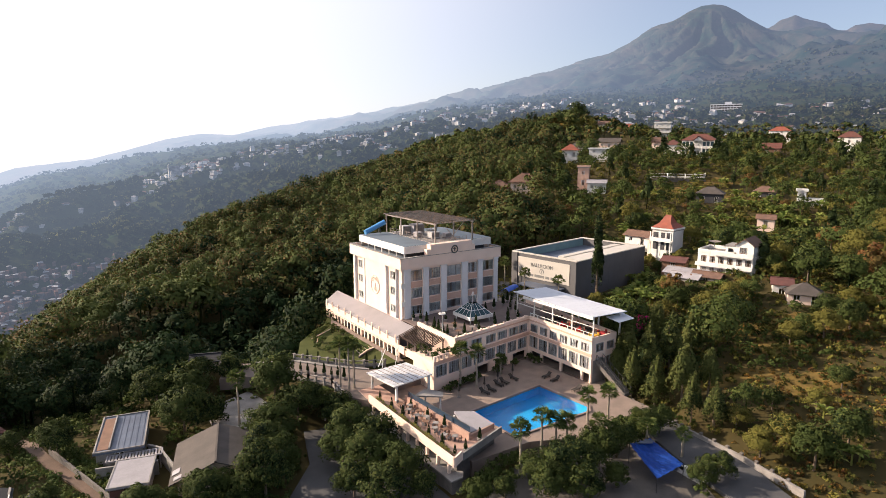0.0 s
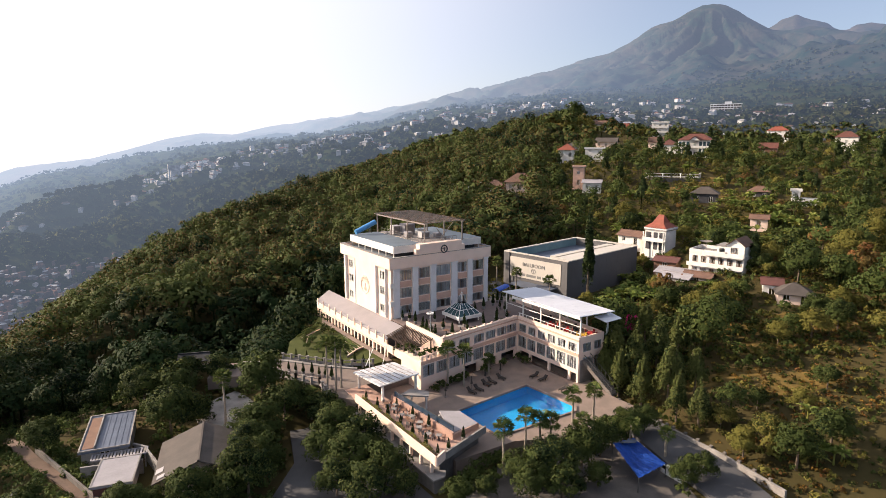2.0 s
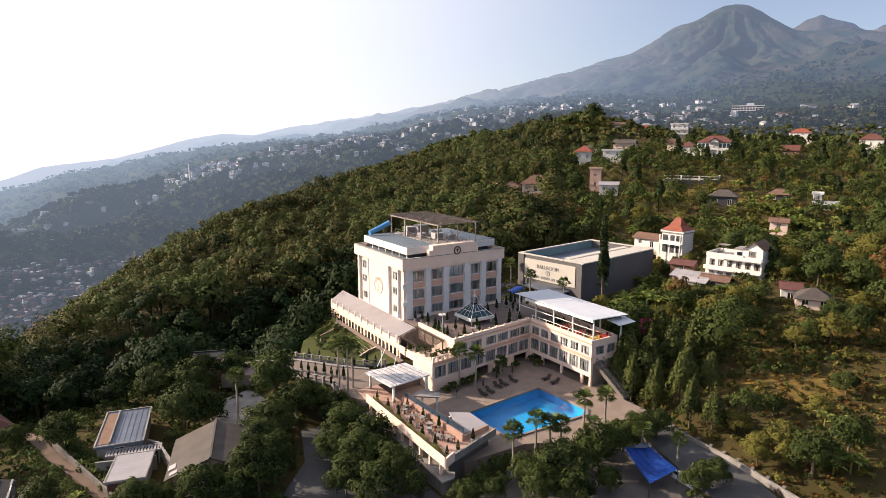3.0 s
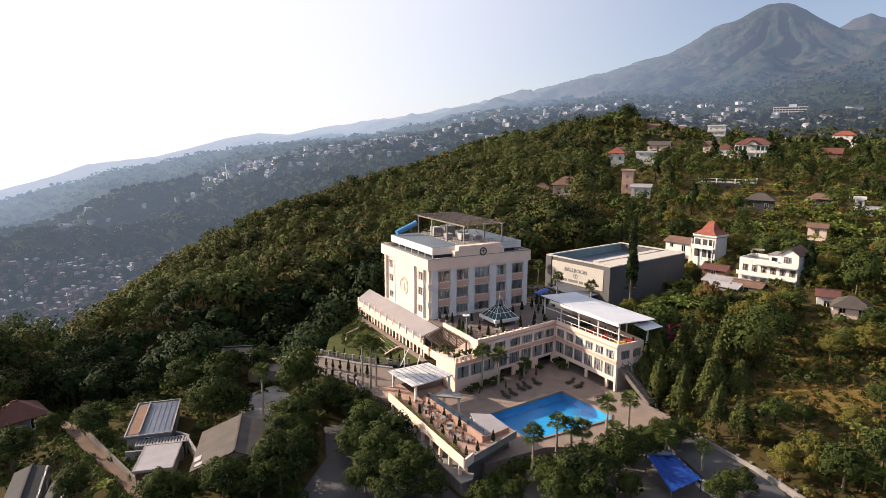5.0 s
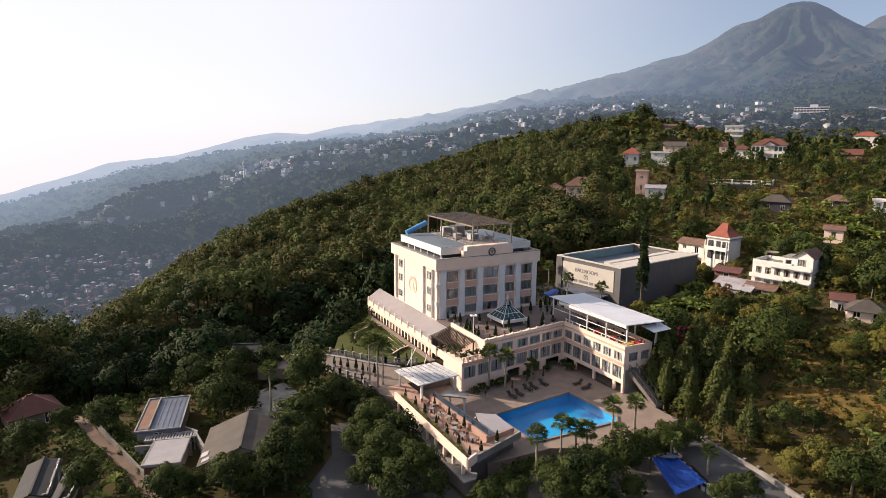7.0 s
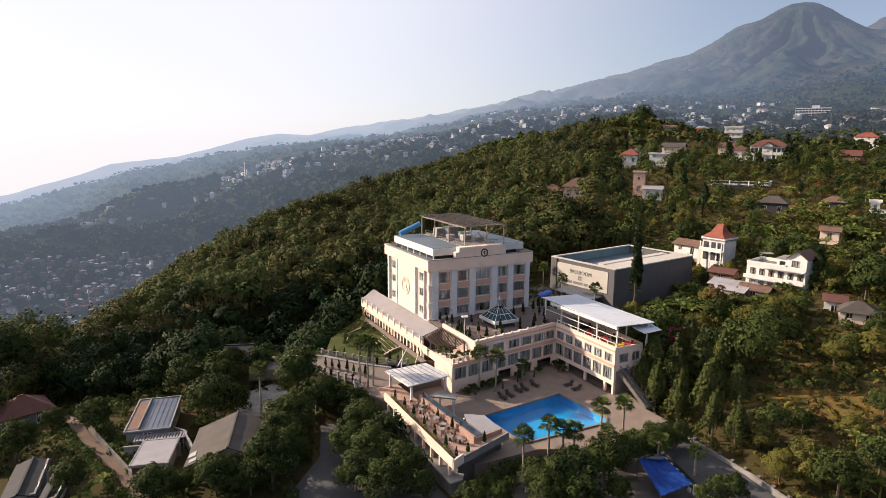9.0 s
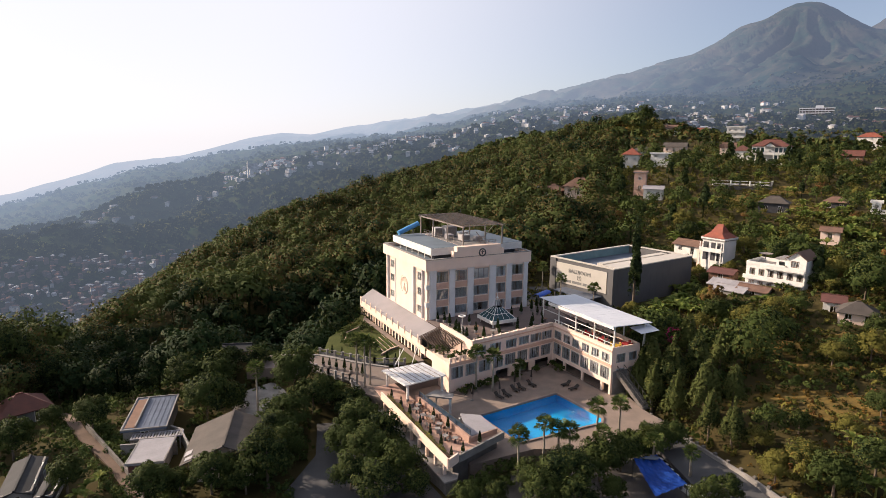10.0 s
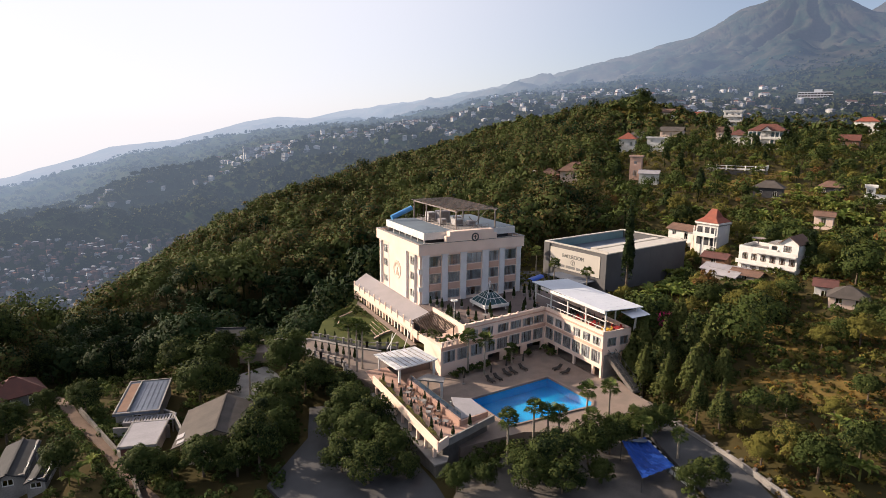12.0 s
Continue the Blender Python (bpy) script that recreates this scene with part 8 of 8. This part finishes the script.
BROAD_MID = [with_trunk(crown_soup(380, 3.4 + 0.25 * (i % 4), 3.9 - 0.3 * (i % 3), 0.44, 15 + 2 * (i % 4), 50 + i, lift=4.0, jitter=0.28, fat=1.32), 5, 0.22) for i in range(9)]
BROAD_FAR = [with_trunk(crown_soup(105, 4.0 + 0.3 * (i % 3), 4.0, 1.2, 13, 60 + i, lift=5.0, jitter=0.3, fat=1.32), 4, 0.22) for i in range(9)]
SLIM = [with_trunk(crown_soup(420, 1.9, 4.8, 0.5, 18, 80 + i, lift=4.8, cone=0.55), 5, 0.18) for i in range(5)]
LOW = [crown_soup(46, 1.0, 0.8, 0.27, 9, 100 + i, lift=0.35) for i in range(8)]
BUSH = [crown_soup(150, 2.3, 2.0, 0.34, 12, 120 + i, lift=0.9) for i in range(6)]
HAZY = [crown_soup(26, 6.0, 5.2, 3.0, 8, 90 + i, lift=3.0, jitter=0.2) for i in range(6)]
HOUSES = [(o.matrix_basis.translation.x, o.matrix_basis.translation.y, 7.5) for o in scene.objects if o.name.split(".")[0] in ("house", "villa")]
CLEAR += [(x + (ORIGIN[0] - x) * f / math.hypot(x + 52, y + 100), y + (ORIGIN[1] - y) * f / math.hypot(x + 52, y + 100), r) for x, y, _ in HOUSES for f, r in (((0, 6.0), (7, 5.0), (13, 4.0)) if not any(math.hypot(x - a, y - b) < 0.1 for a, b in HIDDEN) else ((0, 6.0), (7, 2.5)))]


# open ground before the houses that overlook the slope, and round the banana gardens
for x, y, reach in ((119.9, 99.0, 38), (132.3, 77.2, 30), (171.2, 122.3, 26), (177.0, 109.0, 22), (218.6, 81.6, 24), (141.8, 26.4, 22), (159.9, 16.8, 22), (124.5, -2.8, 22), (158.0, 51.8, 26), (252.0, 63.5, 24)):
    n = math.hypot(x + 52, y + 100)
    CLEAR += [(x - (x + 52) / n * f, y - (y + 100) / n * f, 3.6) for f in range(6, reach, 5)]
for x, y, _ in BANANAS:
    n = math.hypot(x + 52, y + 100)
    CLEAR += [(x, y, 3.2), (x - (x + 52) / n * 6, y - (y + 100) / n * 6, 3.2)]
CLEAR += [(24, 6, 6), (22, 14, 6), (26, 20, 6), (28, 28, 5)]
CLEAR += [(56, -10, 8), (63, -5, 6), (158, 50, 6), (150, 44, 5), (163, 43, 5), (146, 55, 5), (134, 6, 9), (150, 22, 10), (166, 40, 9), (119, -12, 8), (140, 32, 7), (33, 12, 8), (36, 23, 8), (34, 1, 7), (40, -6, 5), (108, 95, 8), (101, 86, 7), (95, 78, 6), (104, 108, 6)]


def left_wood(u, v, g):
    return u < 28 + (v - 120) * 0.28 and not (u > 8 and v < 152) and not (u > -36 and v < 116) and not (-70 < u < -10 and v < 102)


def tall_outside(spots):
    """Taller trees on the outer slope and in the gully by the hotel."""
    return [(x, y, z, s * (0.92 if in_uv(x, y)[0] < -58 else 1.15 if in_uv(x, y)[1] < 200 else 1.0), a) for x, y, z, s, a in spots]


def low_top(spots):
    """Lower trees along the top of the garden hill, where the houses stand."""
    return [(x, y, z, s * (0.8 if in_uv(x, y)[1] > 140 and in_uv(x, y)[0] > 50 + (in_uv(x, y)[1] - 140) * 0.3 else 1.0), a) for x, y, z, s, a in spots]


def grove(spots, kinds, coarse, leaf, label, name="hillside_trees", split=165, near=140):
    """Fine crowns close by, plainer ones beyond."""
    spots = low_top(spots)
    far = [in_uv(p[0], p[1])[1] for p in spots]
    for k, lo, hi in ((FINE, 0, near), (kinds, near, split), (coarse, split, 1e9)):
        group = [p for p, v in zip(spots, far) if lo <= v < hi]
        if group:
            forest(name, group, k, leaf, label)


wood = tall_outside(planted(scatter(25000, -200, 115, 84, 430, 4.9, lambda u, v, g: left_wood(u, v, g) and g.random() < 0.97, 3), 0.95, 1.7, 3))
# Trees below the brow get the leaves darkened for shade.
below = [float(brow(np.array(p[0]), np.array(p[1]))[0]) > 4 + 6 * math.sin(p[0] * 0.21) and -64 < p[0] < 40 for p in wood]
grove([p for p, k in zip(wood, below) if not k], BROAD, BROAD_MID, LEAF_FOREST, "dense green forest with browning crowns on the hillside", "forest", 235)
grove([p for p, k in zip(wood, below) if k], BROAD, BROAD_MID, LEAF_GULLY_SHADE, "tall gully trees behind the hotel, leaves darkened to imitate shade", "forest", 235)
forest("forest", low_top(planted(scatter(9000, -330, 420, 335, 640, 7.2, lambda u, v, g: (u < 110 or g.random() < 0.2) and not (-200 < u < 115 and v < 430 and left_wood(u, v, g)), 4), 0.9, 1.5, 4)), BROAD_FAR, LEAF_FOREST, "distant dense forest along the ridge")


def right(u, v, g):
    """The garden hillside; open terraces lie between its groves."""
    return u > 32 + (v - 120) * 0.28 and not (u < 92 and v < 118 and g.random() < 0.93) and not (math.sin(u * 0.071 + 2) * math.cos(v * 0.063 + u * 0.02) > 0.3 and g.random() < 0.75)


grove(planted(scatter(6000, 18, 300, 78, 325, 5.7, lambda u, v, g: right(u, v, g) and g.random() < 0.92, 5), 0.45, 1.45, 5), BROAD, BROAD_MID, LEAF_DEEP, "dark green trees on the garden hillside")
grove(planted(scatter(3000, 18, 300, 70, 325, 6.6, lambda u, v, g: right(u, v, g) and g.random() < 0.75, 6), 0.35, 0.95, 6), BROAD[::-1], BROAD_MID[::-1], LEAF_LIGHT, "yellow-green trees on the garden hillside")
forest("hillside_trees", planted(scatter(700, 18, 300, 110, 335, 12.0, lambda u, v, g: right(u, v, g) and g.random() < 0.6, 7), 0.6, 1.35, 7), SLIM, LEAF_CYPRESS, "slim dark conifers on the garden hillside")
grove(planted(scatter(500, 18, 300, 78, 335, 15.0, lambda u, v, g: right(u, v, g) and g.random() < 0.6, 8), 0.4, 0.8, 8), BROAD, BROAD_MID, LEAF_DRY, "browning trees on the garden hillside")
CLEAR[:] = [(x, y, 5.5) for x, y, _ in HOUSES] + [(62, 12, 22), (8, -28, 19), (-12, -28, 12), (-26, -30, 7), (-23, -20, 5), (-24, -40, 6), (-24, -50, 6), (-33, -6, 6), (8, 8, 17), (-18, -4, 8), (16.5, -48, 5), (15.5, -55, 5), (12, -62, 5), (8, -50, 8), (2, -52, 8), (-6, -50, 9), (-13, -50, 6), (-6, -8, 11), (-10, 12, 10)] + [(-62.9 + 17.2 * f / 20, 14 - 52 * f / 20, 1.9) for f in range(21)]
under = lambda u, v, g: not (-16 < u < 22 and 60 < v < 135)
CLEAR[:] = [(x, y, min(r, 12)) for x, y, r in CLEAR] + [(8, -28, 19), (-12, -28, 12), (-26, -30, 7), (-23, -20, 5), (-24, -40, 6), (-24, -50, 6), (-33, -6, 6), (8, 8, 17), (-18, -4, 8), (16, -52, 6)] + [(-62.9 + 17.2 * f / 20, 14 - 52 * f / 20, 1.9) for f in range(21)]
forest("undergrowth", planted(scatter(8000, 16, 230, 50, 330, 2.4, under, 9), 0.7, 1.6, 9), LOW, LEAF_LIGHT, "low sunlit scrub and grass on the slope")
forest("undergrowth", planted(scatter(6500, -85, 40, 44, 150, 1.8, under, 10), 0.6, 1.3, 10), LOW, LEAF_DEEP, "low dark scrub between the houses")
forest("undergrowth", planted(scatter(3500, 28, 105, 62, 130, 1.7, lambda u, v, g: under(u, v, g) and math.sin(u * 0.16 + 1) * math.cos(v * 0.19) > 0.1, 11), 0.5, 1.0, 11), LOW, LEAF_DRY, "dry yellow grass tufts on the slope")
forest("undergrowth", planted(scatter(2600, 45, 150, 92, 190, 2.8, lambda u, v, g: g.random() < 0.8, 15), 0.5, 1.1, 15), BUSH, LEAF_DEEP, "dense dark bushes round the villas")
forest("undergrowth", planted(scatter(1400, 45, 150, 92, 190, 3.4, lambda u, v, g: g.random() < 0.7, 16), 0.45, 1.0, 16), BUSH, LEAF_LIGHT, "yellow-green bushes round the villas")
forest("undergrowth", planted(scatter(3600, 30, 112, 52, 128, 1.5, under, 19), 0.35, 0.9, 19), LOW, LEAF_DEEP, "low olive scrub on the open slope")
forest("undergrowth", planted(scatter(1500, -85, -14, 58, 112, 2.5, lambda u, v, g: under(u, v, g) and g.random() < 0.8, 20), 0.35, 0.8, 20), BUSH, LEAF_PALM, "leafy bushes along the path and between the houses")
forest("undergrowth", planted(scatter(1600, 20, 190, 185, 310, 4.0, lambda u, v, g: u > 32 + (v - 120) * 0.28 and g.random() < 0.8, 21), 0.45, 1.0, 21), BUSH, LEAF_LIGHT, "yellow-green bushes on the upper gardens")
verge = random.Random(31)
forest("undergrowth", planted([(-62.9 + 17.2 * f + side + verge.uniform(-0.4, 0.4), 14 - 52 * f) for f in [i / 70 for i in range(8, 68)] for side in (-1.9, 1.9, 2.9)], 0.25, 0.55, 31), BUSH, LEAF_PALM, "green bushes beside the dirt path")
slope = lambda u, v, g: under(u, v, g) and math.sin(u * 0.16 + 1) * math.cos(v * 0.19) > -0.25
forest("undergrowth", planted(scatter(5000, 34, 115, 60, 135, 1.25, slope, 13), 0.25, 0.7, 13), LOW, LEAF_STRAW, "straw-yellow grass and scrub on the open slope")
knob = np.random.default_rng(14)
forest("hillside_trees", planted([(222 + 14 * knob.normal(), 206 + 11 * knob.normal()) for _ in range(70)], 0.6, 1.0, 24), BROAD_MID, LEAF_STRAW, "straw-brown dry trees on the hilltop")
forest("hillside_trees", planted([(246 + 17 * knob.normal(), 196 + 17 * knob.normal()) for _ in range(90)], 0.6, 1.1, 14), BROAD_MID, LEAF_LIGHT, "yellow-green trees on the hilltop")


def grass_patch(x, y, a, b, turn, seed):
    """Dry grass lying on the slope, with an uneven edge."""
    g = random.Random(seed)
    c, s, n, rings = math.cos(radians(turn)), math.sin(radians(turn)), 36, 8
    edge = [1 + 0.25 * math.sin(2 * i * 6.283 / n + seed) + 0.15 * math.sin(5 * i * 6.283 / n + 2 * seed) + g.uniform(-0.12, 0.12) for i in range(n)]
    v, f = [(x, y, float(land(x, y)) + 0.15)], []
    for k in range(1, rings + 1):
        for i in range(n):
            p, q = a * edge[i] * k / rings * math.cos(i * 6.283 / n), b * edge[i] * k / rings * math.sin(i * 6.283 / n)
            px, py = x + p * c - q * s, y + p * s + q * c
            v.append((px, py, float(land(px, py)) + (0.15 if k < rings else -0.1)))
    for i in range(n):
        j = (i + 1) % n
        f.append((0, 1 + i, 1 + j))
        for k in range(rings - 1):
            f += [(1 + k * n + i, 1 + (k + 1) * n + i, 1 + (k + 1) * n + j), (1 + k * n + i, 1 + (k + 1) * n + j, 1 + k * n + j)]
    ob = new("dry_grass", soup("dry_grass", v, f, DRYGRASS, True))
    tagged(ob, "patch of dry yellow grass on the slope", "grass", kind="structure")


for k, (x, y, a, b, turn) in enumerate(((38.0, -44.5, 8.5, 2.8, -30), (57.0, -36.5, 10, 4.5, -45), (66.5, -44.5, 9, 4.5, -40), (52.5, -43.5, 7, 3.0, -40), (44.0, -53.5, 8, 3.0, -35), (104.0, -8.0, 9, 5.0, -30), (146.0, 44.0, 12, 7.0, -30), (133.0, 5.0, 10, 5.0, -40), (151.0, 22.0, 11, 6.0, -40), (167.0, 40.0, 10, 5.0, -40), (118.0, -14.0, 9, 4.0, -40))):
    grass_patch(x, y, a, b, turn, k + 1)
# These leaves emit a little, as painted-in haze.
HAZY_LEAF = far_mat("far woods with haze glow", [(0.014, 0.023, 0.010), (0.048, 0.048, 0.019)], 0.018, 0.12)
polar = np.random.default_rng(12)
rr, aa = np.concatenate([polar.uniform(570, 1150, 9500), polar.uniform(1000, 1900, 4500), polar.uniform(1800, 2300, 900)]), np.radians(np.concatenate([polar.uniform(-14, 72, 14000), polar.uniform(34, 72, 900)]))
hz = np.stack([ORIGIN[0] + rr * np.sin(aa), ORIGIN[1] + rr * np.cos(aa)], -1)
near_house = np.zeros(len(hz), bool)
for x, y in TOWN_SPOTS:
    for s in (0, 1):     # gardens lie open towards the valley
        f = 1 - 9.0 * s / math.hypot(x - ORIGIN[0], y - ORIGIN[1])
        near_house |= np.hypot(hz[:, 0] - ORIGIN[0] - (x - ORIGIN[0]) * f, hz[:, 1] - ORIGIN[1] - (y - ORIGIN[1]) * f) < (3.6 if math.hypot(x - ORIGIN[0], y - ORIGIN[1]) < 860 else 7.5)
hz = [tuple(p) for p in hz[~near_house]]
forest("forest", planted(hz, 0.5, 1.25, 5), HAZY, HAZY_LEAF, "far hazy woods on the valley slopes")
